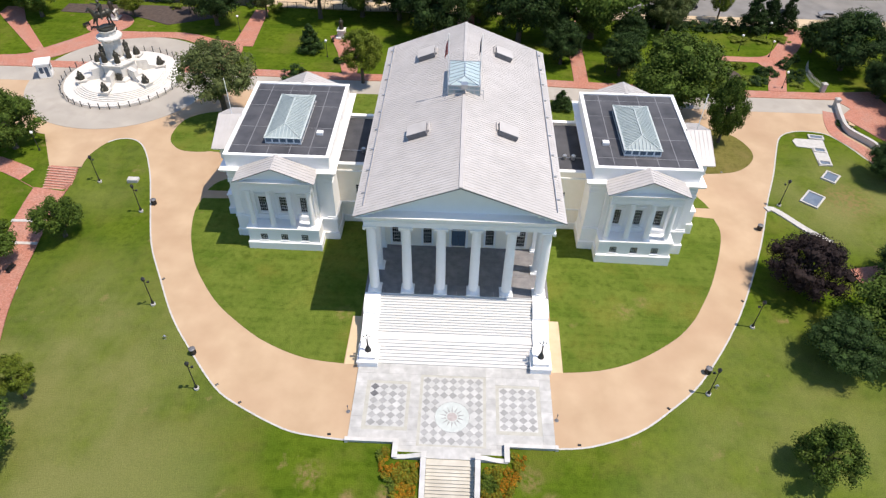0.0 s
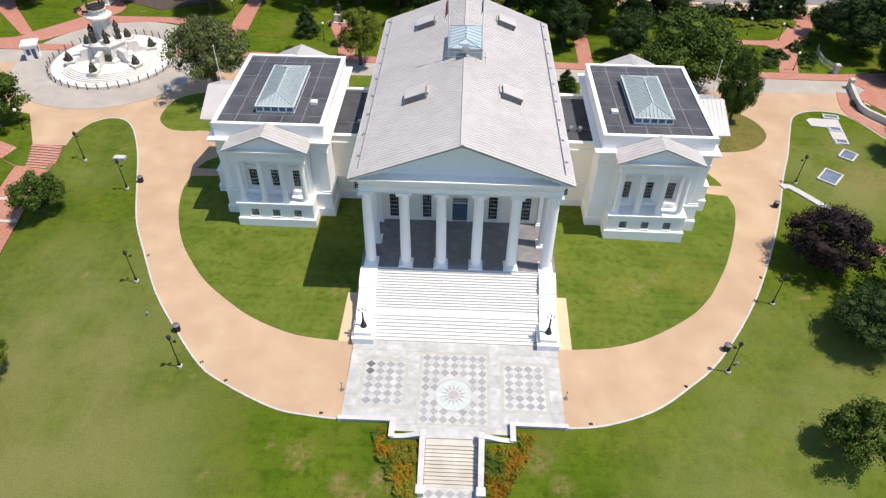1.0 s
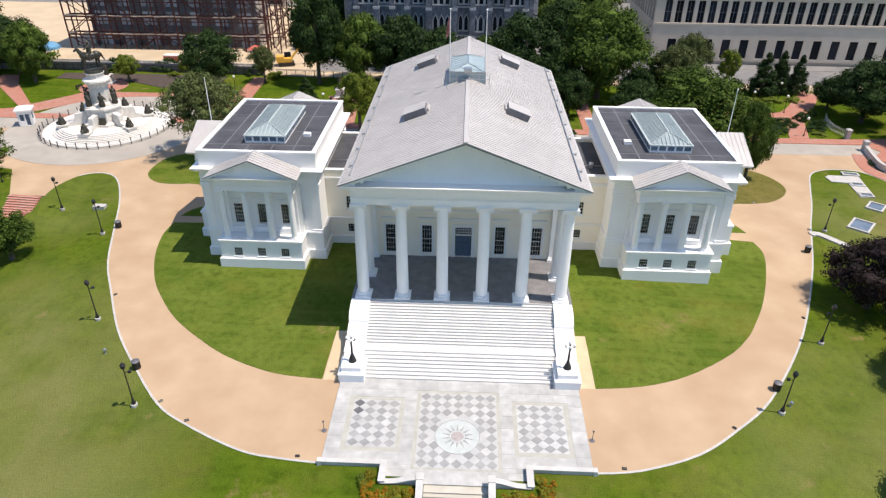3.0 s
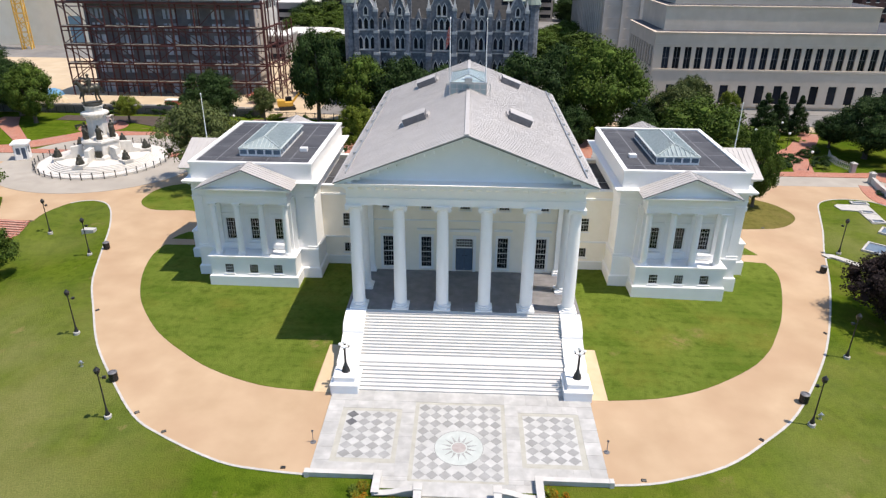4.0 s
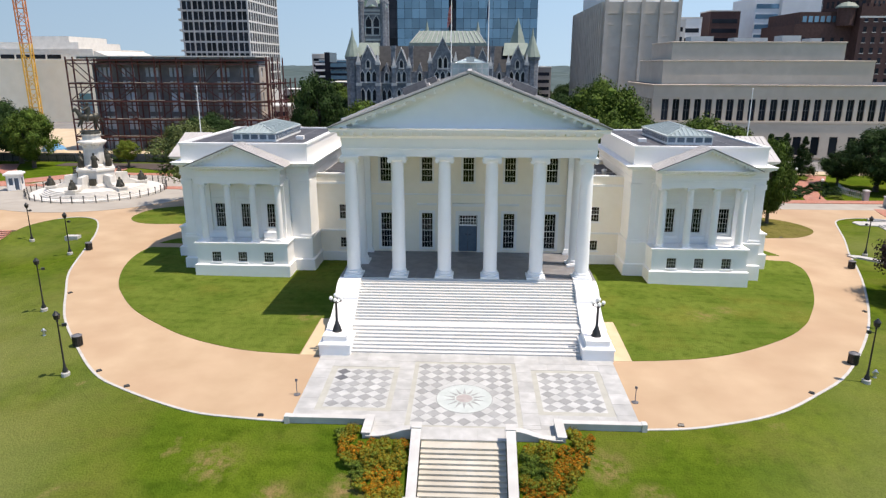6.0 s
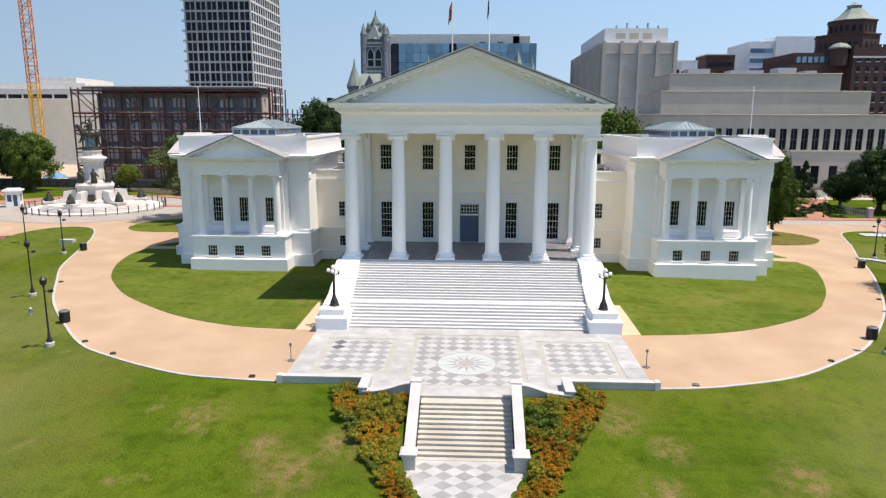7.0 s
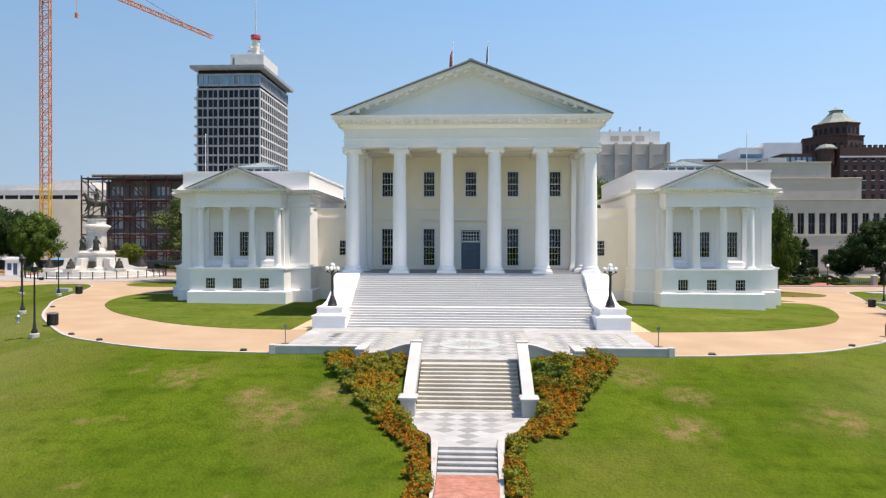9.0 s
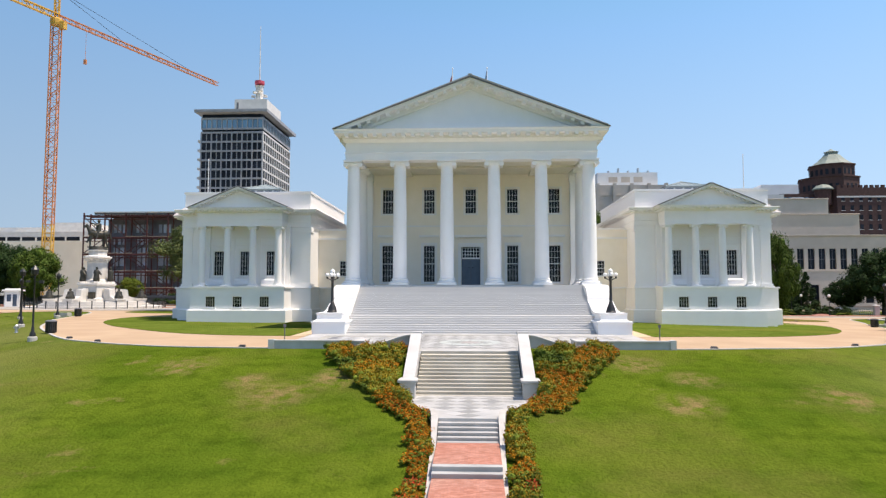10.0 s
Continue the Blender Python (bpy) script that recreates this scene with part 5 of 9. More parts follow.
slabs(plaza, -12.2, 12.2, -13.2, -11.6, PZ, 12, 1, MARBLE)
slabs(plaza, -12.2, -10.8, -22.6, -13.2, PZ, 1, 6, MARBLE)
slabs(plaza, 10.8, 12.2, -22.6, -13.2, PZ, 1, 6, MARBLE)
slabs(plaza, -10.8, -5.3, -22.6, -21.2, PZ, 4, 1, MARBLE)
slabs(plaza, 5.3, 10.8, -22.6, -21.2, PZ, 4, 1, MARBLE)
slabs(plaza, -10.8, -5.3, -14.3, -13.2, PZ, 4, 1, MARBLE)
slabs(plaza, 5.3, 10.8, -14.3, -13.2, PZ, 4, 1, MARBLE)
slabs(plaza, -5.3, -4.1, -22.6, -13.2, PZ, 1, 6, MARBLE)
slabs(plaza, 4.1, 5.3, -22.6, -13.2, PZ, 1, 6, MARBLE)
slabs(plaza, -6.5, 6.5, -24.6, -23.1, PZ, 7, 1, MARBLE)
slabs(plaza, -6.5, -4.1, -23.1, -22.6, PZ, 2, 1, MARBLE)
slabs(plaza, 4.1, 6.5, -23.1, -22.6, PZ, 2, 1, MARBLE)
checker(plaza, -3.75, 3.75, -22.85, -13.5, PZ - 0.003, 7, 9, keep=lambda x, y: (x / 2.3) ** 2 + ((y + 19.1) / 2.3) ** 2 > 1)
checker(plaza, -10.3, -5.7, -20.7, -14.7, PZ - 0.003, 4, 6, odd={(0, 5), (0, 4)})
checker(plaza, 5.7, 10.3, -20.7, -14.7, PZ - 0.003, 4, 6)
# sun medallion
bm = bmesh.new()
prism(bm, disc(0, -19.1, 2.12, 48), PZ - 0.05, PZ + 0.004)
med = part("medallion", bm, mat("pale_green_marble", (0.42, 0.455, 0.435), (0.50, 0.53, 0.51), 1.5, 0.45, 0.03, 14), plaza, "round pale marble medallion with a grey sunburst")
bm = bmesh.new()
ring = [[((r) * math.cos(2 * math.pi * k / 48), -19.1 + r * math.sin(2 * math.pi * k / 48), z) for r, z in ((2.06, PZ + 0.005), (2.12, PZ + 0.005), (2.12, PZ + 0.009), (2.06, PZ + 0.009))] for k in range(49)]
loft(bm, ring, cap=False)
part("rim", bm, TILE_D, med)
bm = bmesh.new()
prism(bm, disc(0, -19.1, 0.62, 24), PZ, PZ + 0.010)
part("disc", bm, mat("pinkish_grey_stone", (0.32, 0.28, 0.27), (0.42, 0.38, 0.36), 2, 0.5, 0.0), med)
ray_me = shared(("ray",), lambda bm: prism(bm, [(-0.12, 0.72), (0.12, 0.72), (0.0, 1.55)], 0, 0.01), TILE_D)
for k in range(14):
    piece("ray", ray_me, med, RZ(360 / 14 * k, (0, -19.1, PZ + 0.002)))
# the paving falls gently away from the building
plaza.matrix_basis = Matrix.Translation((0, -12.0, PZ)) @ Matrix.Rotation(math.atan((PZ - PZF) / 12.6), 4, "X") @ Matrix.Translation((0, 12.0, -PZ)) @ plaza.matrix_basis
# edge walls of the plaza
for s in (-1, 1):
    w = thing("plaza_parapet", "low white marble kerb wall at the plaza edge", "low wall", (s * 9, -23, 0), "plaza edge walls")
    bm = bmesh.new()
    x0, x1 = sorted((s * 6.35, s * 12.35))
    box(bm, x0, x1, -22.95, -22.6, -0.9, 0.30)
    box(bm, x0, x1, -23.02, -22.55, 0.30, 0.38)
    part("straight_run", bm, WORNWHITE, w)
    bm = bmesh.new()
    box(bm, s * 12.1, s * 12.45, -23.06, -22.55, -0.9, 0.42)
    part("end_block", bm, WORNWHITE, w)
    bm = bmesh.new()
    xa, xb = sorted((s * 6.2, s * 6.7))
    box(bm, xa, xb, -24.9, -22.6, -0.9, 0.42)
    box(bm, xa - 0.06, xb + 0.06, -25.0, -22.6, 0.42, 0.5)
    part("return_wall", bm, WORNWHITE, w)
    # sweeping wall up to the stair pier
    bm = bmesh.new()
    top = [(6.5, 0.28), (5.8, 0.30), (5.2, 0.38), (4.6, 0.56), (4.1, 0.74), (3.7, 0.84), (3.2, 0.88)]
    loft(bm, [[(s * x, -24.95, -1.2), (s * x, -24.6, -1.2), (s * x, -24.6, z - 0.08), (s * x, -24.95, z - 0.08)] for x, z in top])
    bmesh.ops.recalc_face_normals(bm, faces=bm.faces[:])
    part("swept_wall", bm, WORNWHITE, w)
    bm = bmesh.new()
    loft(bm, [[(s * x, -25.05, z - 0.08), (s * x, -24.5, z - 0.08), (s * x, -24.5, z), (s * x, -25.05, z)] for x, z in top])
    bmesh.ops.recalc_face_normals(bm, faces=bm.faces[:])
    part("coping", bm, WORNWHITE, w)

# ---- lower stair, landing, brick path ----
lower = thing("lower_stair", "pale stone garden stair with sloping white side walls", "stairs", (0, -27, -1), kind="structure")
LW_ = 2.78
ls = shared(("step_garden",), lambda bm: (box(bm, -LW_, LW_, -0.40, 0.35, -0.165, -0.05), box(bm, -LW_, LW_, -0.43, 0.35, -0.05, 0)), WARMSTONE)
for k in range(12):
    piece("step", ls, lower, Matrix.Translation((0, -24.95 - 0.35 * (k) + 0.05, PZF - 0.158 * (k + 1))))
bm = bmesh.new()
loft(bm, [[(x, -24.5, -2.6), (x, -24.5, -0.42), (x, -29.2, -2.4), (x, -29.2, -2.6)] for x in (-LW_, LW_)])
bmesh.ops.recalc_face_normals(bm, faces=bm.faces[:])
part("core", bm, WARMSTONE, lower)
for s in (-1, 1):
    bm = bmesh.new()
    xa, xb = sorted((s * 2.80, s * 3.38))
    prof = [(-24.5, -2.6), (-24.5, 0.82), (-25.1, 0.82), (-29.6, -1.22), (-29.6, -2.6)]
    loft(bm, [[(x, y, z) for y, z in prof] for x in (xa + 0.06, xb - 0.06)])
    bmesh.ops.recalc_face_normals(bm, faces=bm.faces[:])
    part("side_wall", bm, WORNWHITE, lower)
    bm = bmesh.new()
    prof = [(-24.4, 0.82), (-24.4, 0.94), (-25.15, 0.94), (-29.6, -1.10), (-29.6, -1.22), (-25.15, 0.82)]
    loft(bm, [[(x, y, z) for y, z in prof] for x in (xa - 0.02, xb + 0.02)])
    bmesh.ops.recalc_face_normals(bm, faces=bm.faces[:])
    part("coping", bm, WORNWHITE, lower)
    bm = bmesh.new()
    box(bm, xa - 0.08, xb + 0.08, -30.3, -29.55, -2.8, -1.22)
    band(bm, xa - 0.08, xb + 0.08, -30.3, -29.55, [(-1.22, 0.0), (-1.2, 0.1), (-1.09, 0.12), (-1.05, 0.04)])
    part("pier", bm, WORNWHITE, lower)
    bm = bmesh.new()
    box(bm, xa - 0.05, xb + 0.05, -25.1, -24.35, 0.942, 1.02)
    part("cap", bm, WORNWHITE, lower)
# tapering landing
LZ = PZF - 0.158 * 12 - 0.02
land = thing("landing", "checkered marble landing tapering to a narrow stair", "paving", (0, -33, LZ), kind="structure")
bm = bmesh.new()
edge = [(-3.4, -29.1), (-3.4, -31.0), (-2.9, -32.0), (-2.0, -33.2), (-1.55, -34.3), (-1.5, -35.3)]
prism(bm, edge + [(-x, y) for x, y in edge[::-1]], LZ - 0.6, LZ)
bmesh.ops.recalc_face_normals(bm, faces=bm.faces[:])
part("bed", bm, MARBLE, land)
half = lambda y: 2.6 if y > -31.3 else 2.6 - 1.35 * min(1, (-31.3 - y) / 2.4)
checker(land, -2.8, 2.8, -35.1, -29.4, LZ + 0.004, 5, 6, keep=lambda x, y: abs(x) < half(y) - 0.25)
STEP2 = shared(("step_small",), lambda bm: (box(bm, -1.25, 1.25, -0.29, 0.3, -0.17, -0.05), box(bm, -1.25, 1.25, -0.33, 0.3, -0.05, 0)), MARBLE)
zz, yy = LZ, -35.3
flight = thing("garden_steps", "narrow white stone garden steps in the brick path", "stairs", (0, -36, LZ - 0.8), "path steps", kind="structure")
for k in range(5):
    zz -= 0.136
    piece("step", STEP2, flight, Matrix.Translation((0, yy - 0.3 * k - 0.02 + 0.02, zz)))
for s in (-1, 1):
    bm = bmesh.new()
    line = [(1.75, -33.5, LZ + 0.12, 0.13), (1.52, -34.3, LZ + 0.14, 0.15), (1.43, -35.2, LZ + 0.12, 0.15), (1.37, -36.9, LZ - 0.60, 0.10), (1.33, -41.0, LZ - 1.34, 0.07), (1.33, -46.0, LZ - 2.44, 0.07)]
    loft(bm, [[(s * (x - w), y, z - 1.2), (s * (x + w), y, z - 1.2), (s * (x + w), y, z), (s * (x - w), y, z)] for x, y, z, w in line])
    bmesh.ops.recalc_face_normals(bm, faces=bm.faces[:])
    structure("path_kerb", bm, KERB, "pale stone kerb along the brick path", "kerb")
for n_, (ya, za, yb, zb) in enumerate(((-36.6, zz, -39.7, zz - 0.12), (-40.35, zz - 0.46, -44.5, zz - 0.62), (-45.2, zz - 0.96, -52, zz - 1.3))):
    bm = bmesh.new()
    loft(bm, [[(-1.25, y, z - 0.5), (1.25, y, z - 0.5), (1.25, y, z), (-1.25, y, z)] for y, z in ((ya, za), (yb, zb))])
    bmesh.ops.recalc_face_normals(bm, faces=bm.faces[:])
    structure("brick_path", bm, BRICKPAVE, "red brick path down the slope", "path")
    if n_ < 2:
        fl = thing("garden_steps", "narrow white stone garden steps in the brick path", "stairs", (0, yb - 0.3, zb - 0.3), "path steps", kind="structure")
        for k in range(2):
            piece("step", STEP2, fl, Matrix.Translation((0, yb - 0.02 - 0.32 * k, zb - 0.17 * k - 0.005)))


# ---- plants ----
def leaf_cloud(name, centres, radii, count, size, material, rng, flat=0.75, core=0.0):
    """Many small leaves gathered in clumps."""
    n = len(centres)
    pick = rng.integers(0, n, count)
    d = rng.normal(size=(count, 3))
    d /= np.linalg.norm(d, axis=1)[:, None]
    rad = radii[pick] * rng.uniform(0.6, 1.05, count)
    p = centres[pick] + d * rad[:, None] * np.array([1, 1, flat])
    nrm = d + rng.normal(scale=0.5, size=(count, 3)) + np.array([0, 0, 0.3])
    nrm /= np.linalg.norm(nrm, axis=1)[:, None]
    a = np.cross(nrm, rng.normal(size=(count, 3)))
    a /= np.linalg.norm(a, axis=1)[:, None]
    b = np.cross(nrm, a)
    s = size * rng.uniform(0.6, 1.35, count)[:, None]
    quad = np.stack((p - a * s * 0.5, p + b * s * 0.32, p + a * s * 0.5, p - b * s * 0.32), 1).reshape(-1, 3)
    pts, faces = quad.tolist(), np.arange(count * 4).reshape(-1, 4).tolist()
    if core:
        # a dense leafy heart in every clump, uneven in outline
        ico = bmesh.new()
        bmesh.ops.create_icosphere(ico, subdivisions=1, radius=1.0)
        iv = np.array([v.co for v in ico.verts])
        tri = [[v.index for v in f.verts] for f in ico.faces]
        ico.free()
        for c, r in zip(centres, radii):
            at = len(pts)
            pts += (c + iv * r * core * rng.uniform(0.75, 1.1, (len(iv), 1)) * np.array([1, 1, flat])).tolist()
            faces += [[i + at for i in f] for f in tri]
    me = bpy.data.meshes.new(name)
    me.from_pydata(pts, [], faces)
    me.materials.append(material)
    return me


def make_tree(name, label, category, r, h, shape, leaves, size, material, seed, trunk=True, clumps=70, lift=0.0):
    """A tapered trunk with limbs and a crown of leaf clumps. shape: round, cone or open."""
    rng = np.random.default_rng(seed)
    t = thing(name, label, category)
    base = h * (0.07 if shape == "round" else 0.04 if shape == "cone" else 0.2) + lift
    cs, rs = [], []
    while len(cs) < clumps:
        u = rng.uniform(-1, 1, 3)
        if shape == "cone":
            f = rng.uniform(0, 1) ** 1.4
            ang = rng.uniform(0, 2 * math.pi)
            q = r * (1 - f) ** 0.75 * rng.uniform(0.45, 0.95)
            cs.append((q * math.cos(ang), q * math.sin(ang), base + (h - base) * (0.06 + f * 0.9)))
            rs.append(r * (0.34 - 0.2 * f))
            continue
        l = np.linalg.norm(u)
        if l > 1 or l < (0.45 if shape == "round" else 0.3):
            continue
        z = u[2] * 0.5 + 0.5
        wide = (0.76 + 0.24 * math.sin(math.pi * min(1, z * 1.2)))
        cs.append((u[0] * r * 0.86 * wide, u[1] * r * 0.86 * wide, base + (h - base) * (0.1 + 0.82 * z)))
        rs.append(r * rng.uniform(0.16, 0.30) * (1.0 if shape == "round" else 0.8))
    cs, rs = np.array(cs), np.array(rs)
    me = leaf_cloud("crown", cs, rs, leaves, size, material, rng, core=0.42 if shape == "open" else 0.5)
    if trunk:
        bm = bmesh.new()
        tr = r * 0.06 + 0.06
        tube(bm, (0, 0, -0.6), (0, 0, 0.4), tr * 1.5, tr, 9)
        tube(bm, (0, 0, 0.4), (0.1, 0.05, base + (h - base) * 0.35), tr, tr * 0.7, 9)
        tube(bm, (0.1, 0.05, base + (h - base) * 0.35), (0, 0.1, base + (h - base) * 0.8), tr * 0.7, tr * 0.25, 8)
        for k in range(9 if shape != "cone" else 5):
            c = cs[rng.integers(0, len(cs))]
            z0 = base * rng.uniform(0.75, 1.1) + (h - base) * rng.uniform(0.0, 0.35)
            mid = (c[0] * 0.45, c[1] * 0.45, z0 + (c[2] - z0) * 0.6)
            tube(bm, (0.05, 0.03, z0), mid, tr * 0.45, tr * 0.28, 6)
            tube(bm, mid, tuple(c), tr * 0.28, tr * 0.1, 6)
        part("trunk", bm, BARK, t, smooth=True)
    piece("crown", me, t)
    return t


PROTO = {
    "big": make_tree("tree", "large broad green shade tree in the park", "tree", 8.0, 13.0, "round", 30000, 0.34, LEAF, 1, clumps=130),
    "big2": make_tree("tree", "large dark green shade tree", "tree", 8.0, 14.0, "round", 30000, 0.34, LEAFD, 2, clumps=120),
    "mid": make_tree("tree", "round dark green tree with dense leaves", "tree", 5.0, 9.0, "round", 19000, 0.27, LEAFD, 3, clumps=95),
    "green": make_tree("tree", "round mid-green leafy park tree", "tree", 5.0, 8.5, "round", 19000, 0.27, LEAF, 4, clumps=90),
    "small": make_tree("tree", "small leafy green tree on the lawn", "tree", 3.2, 5.8, "round", 11000, 0.20, LEAF, 5, clumps=70),
    "purple": make_tree("tree", "dark purple-leaved tree on the lawn", "tree", 6.0, 9.0, "round", 19000, 0.27, LEAFP, 6, clumps=100),
    "cone": make_tree("evergreen_tree", "dark conical evergreen tree", "tree", 3.0, 7.5, "cone", 12000, 0.20, LEAFD, 7, clumps=90),
    "open": make_tree("tree", "open-crowned olive green tree", "tree", 7.0, 11.0, "open", 20000, 0.27, LEAFO, 8, clumps=95),
    "yellow": make_tree("tree", "yellow-green tree beside the building", "tree", 5.5, 11.0, "open", 19000, 0.26, LEAFY, 9, clumps=90),
    "shrub": make_tree("shrub", "rounded dark green garden shrub", "shrub", 1.6, 1.9, "round", 2600, 0.17, LEAFD, 10, trunk=False, clumps=26, lift=-0.5),
    "shrubg": make_tree("shrub", "loose yellow-green garden shrub", "shrub", 1.6, 2.0, "round", 2600, 0.17, LEAFY, 11, trunk=False, clumps=26, lift=-0.5),
}
USED = set()


def plant(kind, x, y, r, h=None, turn=0.0):
    """A tree or shrub of that kind at (x, y), about r metres in radius."""
    ob = PROTO[kind]
    r0 = {"big": 8, "big2": 8, "mid": 5, "green": 5, "small": 3.2, "purple": 6, "cone": 3, "open": 7, "yellow": 5.5, "shrub": 1.6, "shrubg": 1.6}[kind]
    h0 = {"big": 13, "big2": 14, "mid": 9, "green": 8.5, "small": 5.8, "purple": 9, "cone": 7.5, "open": 11, "yellow": 11, "shrub": 1.9, "shrubg": 2.0}[kind]
    k = r / r0
    kz = (h / h0) if h else k
    z = float(ground_z(x, y))
    m = RZ(turn, (x, y, z)) @ Matrix.Diagonal((k, k, kz, 1))
    if kind not in USED:
        USED.add(kind)
        ob.matrix_basis = m
        return ob
    return copy_thing(ob, m)


TREES = [
    # west of the building and round the monument
    ("green", -79.0, 31.5, 6.4, 11), ("small", -61.7, 11.5, 4.2, 8.2), ("open", -45.5, 45.5, 8.4, 15.5), ("cone", -34.0, 72.5, 3.0, 6.3), ("yellow", -20.8, 59.5, 5.2, 12.5),
    ("mid", -57.9, 83.0, 6.9, 14), ("mid", -34.8, 89.0, 5.0, 15), ("green", -25.0, 91.0, 6.0, 12.5), ("green", -99.6, 84.0, 4.8, 10.5), ("mid", -107, 90.5, 5.2, 9.6), ("green", -118, 88, 6.0, 8.6),
    ("yellow", -78.3, 85.5, 3.7, 6.0), ("yellow", -66.0, 88.6, 2.2, 5.8), ("mid", -122, 100, 6.5, 11), ("green", -56.0, -26.0, 4.6, 9), ("yellow", -54.5, -17.0, 3.4, 7), ("small", -70.0, 5.5, 3.8, 6.5),
    ("open", -47.5, 88.5, 3.0, 6.5),
    # behind the temple
    ("mid", -7.0, 80, 6.0, 11), ("mid", -16, 90, 5.5, 11), ("big2", -8, 95, 6.5, 12), ("big", 3, 90, 7.0, 12), ("mid", 12.0, 80.0, 6.4, 13), ("big", 29.0, 84.0, 12.0, 24), ("big2", 19.5, 82.0, 6.0, 14), ("big2", 36.5, 79.0, 5.5, 11),
    ("mid", 20.8, 70.6, 3.5, 6.8), ("mid", 33.0, 67.0, 3.6, 6.5), ("cone", 19.3, 52.1, 2.4, 4.8), ("mid", 45, 91, 3.6, 6.5),
    # east of the building
    ("big", 41.2, 53.6, 11.2, 18), ("open", 46.8, 86.5, 5.0, 9.0), ("green", 48.1, 43.2, 3.0, 10.8), ("open", 52.5, 96.4, 4.4, 9.6), ("yellow", 61.6, 96.6, 3.4, 8.6), ("cone", 68.0, 91.0, 3.6, 11.8), ("cone", 76.2, 92, 2.8, 11), ("cone", 72.2, 92.6, 3.0, 11.8),
    ("big2", 82.5, 73.5, 9.8, 16.2), ("big2", 79.0, 81.5, 5.0, 9.0), ("big2", 93, 56, 9.0, 14), ("big2", 95, 68, 9, 15), ("big2", 85.5, 61.5, 6.0, 12), ("big2", 104, 84, 9, 13), ("green", 92, 38, 6, 9), ("big2", 87.0, 46.5, 7.5, 11.5), ("big2", 75.0, 33.0, 6.0, 9),
    ("purple", 50.2, 5.8, 6.4, 9.6), ("big2", 51.0, -7.2, 6.6, 9.4), ("green", 58.5, -3, 6.0, 8.4), ("small", 43.4, -22.4, 3.2, 6.0), ("big2", 66, -2, 9, 11), ("big2", 66.5, 8, 6.5, 9),
    # over the roofs beyond the street
    ("green", -41, 122, 6, 9), ("big", -46, 145, 9, 11), ("mid", -36, 133, 6, 10), ("small", -48, 165, 9, 9), ("small", -35, 225, 12, 11), ("small", -62, 250, 14, 12), ("small", 24, 150, 8, 10), ("small", 38, 168, 9, 10), ("mid", 24, 108, 5.5, 12), ("small", -17.5, 104, 4.0, 9.5),
    # far off between the roofs
    *[("mid", -150 + 13.5 * k + 6 * math.sin(5.1 * k), 290 + 90 * (0.5 + 0.5 * math.sin(2.3 * k)), 9 + 2 * math.sin(1.7 * k), 12 + 2 * math.sin(3.1 * k)) for k in range(16)],
    *[("green", -70 + 11 * k, 205 + 40 * (0.5 + 0.5 * math.sin(1.9 * k)), 7.5, 9.5) for k in range(4)], *[("green", 26 + 7 * k, 190 + 18 * k, 6.5, 9) for k in range(3)],
    # shrubs
    ("shrub", 72.0, 70.0, 2.0, 1.8), ("shrub", 73.2, 77.0, 1.5, 1.8), ("shrubg", 60.5, 73.0, 1.8, 1.2),
    *[("shrub", 42 + 3.4 * k, 92.0 + 0.5 * math.sin(2.1 * k), 2.3, 2.6 + 0.6 * math.sin(1.3 * k)) for k in range(7)],
    ("shrub", -35.4, 60.6, 2.5, 2.6), ("shrub", 38, 61.5, 2.6, 3.4), ("shrub", 65.5, 70.5, 2.2, 2.0), ("shrub", 62.5, 66.5, 2.2, 1.6), ("shrubg", 60.0, 67, 2.2, 1.4), ("shrub", 70.8, 67.5, 1.8, 1.4), ("shrubg", 70.5, 65.6, 1.6, 1.0),
    ("shrub", 74.2, 51.0, 1.2, 1.1), ("shrub", 75.2, 49.0, 1.1, 1.0), ("shrubg", 69.5, 86.5, 2.4, 1.5), ("shrubg", 64, 86.5, 2.4, 1.3), ("shrubg", 74, 87, 2.2, 1.4), ("shrub", 70.5, 74, 1.6, 2.0),
    ("shrub", -62, 95, 3.2, 3), ("shrub", -52, 95, 2.4, 2.4), ("shrub", -74, 96, 3, 3), ("shrub", -86, 95, 3, 3), ("shrubg", -70, 91.0, 1.6, 1.8), ("shrub", -26.5, 68, 1.6, 1.5), ("shrubg", -46.0, 92.5, 2.2, 2.6),
]
for i_, (kind, x, y, r, h) in enumerate(TREES):
    plant(kind, x, y, r, h, 47.0 * i_)


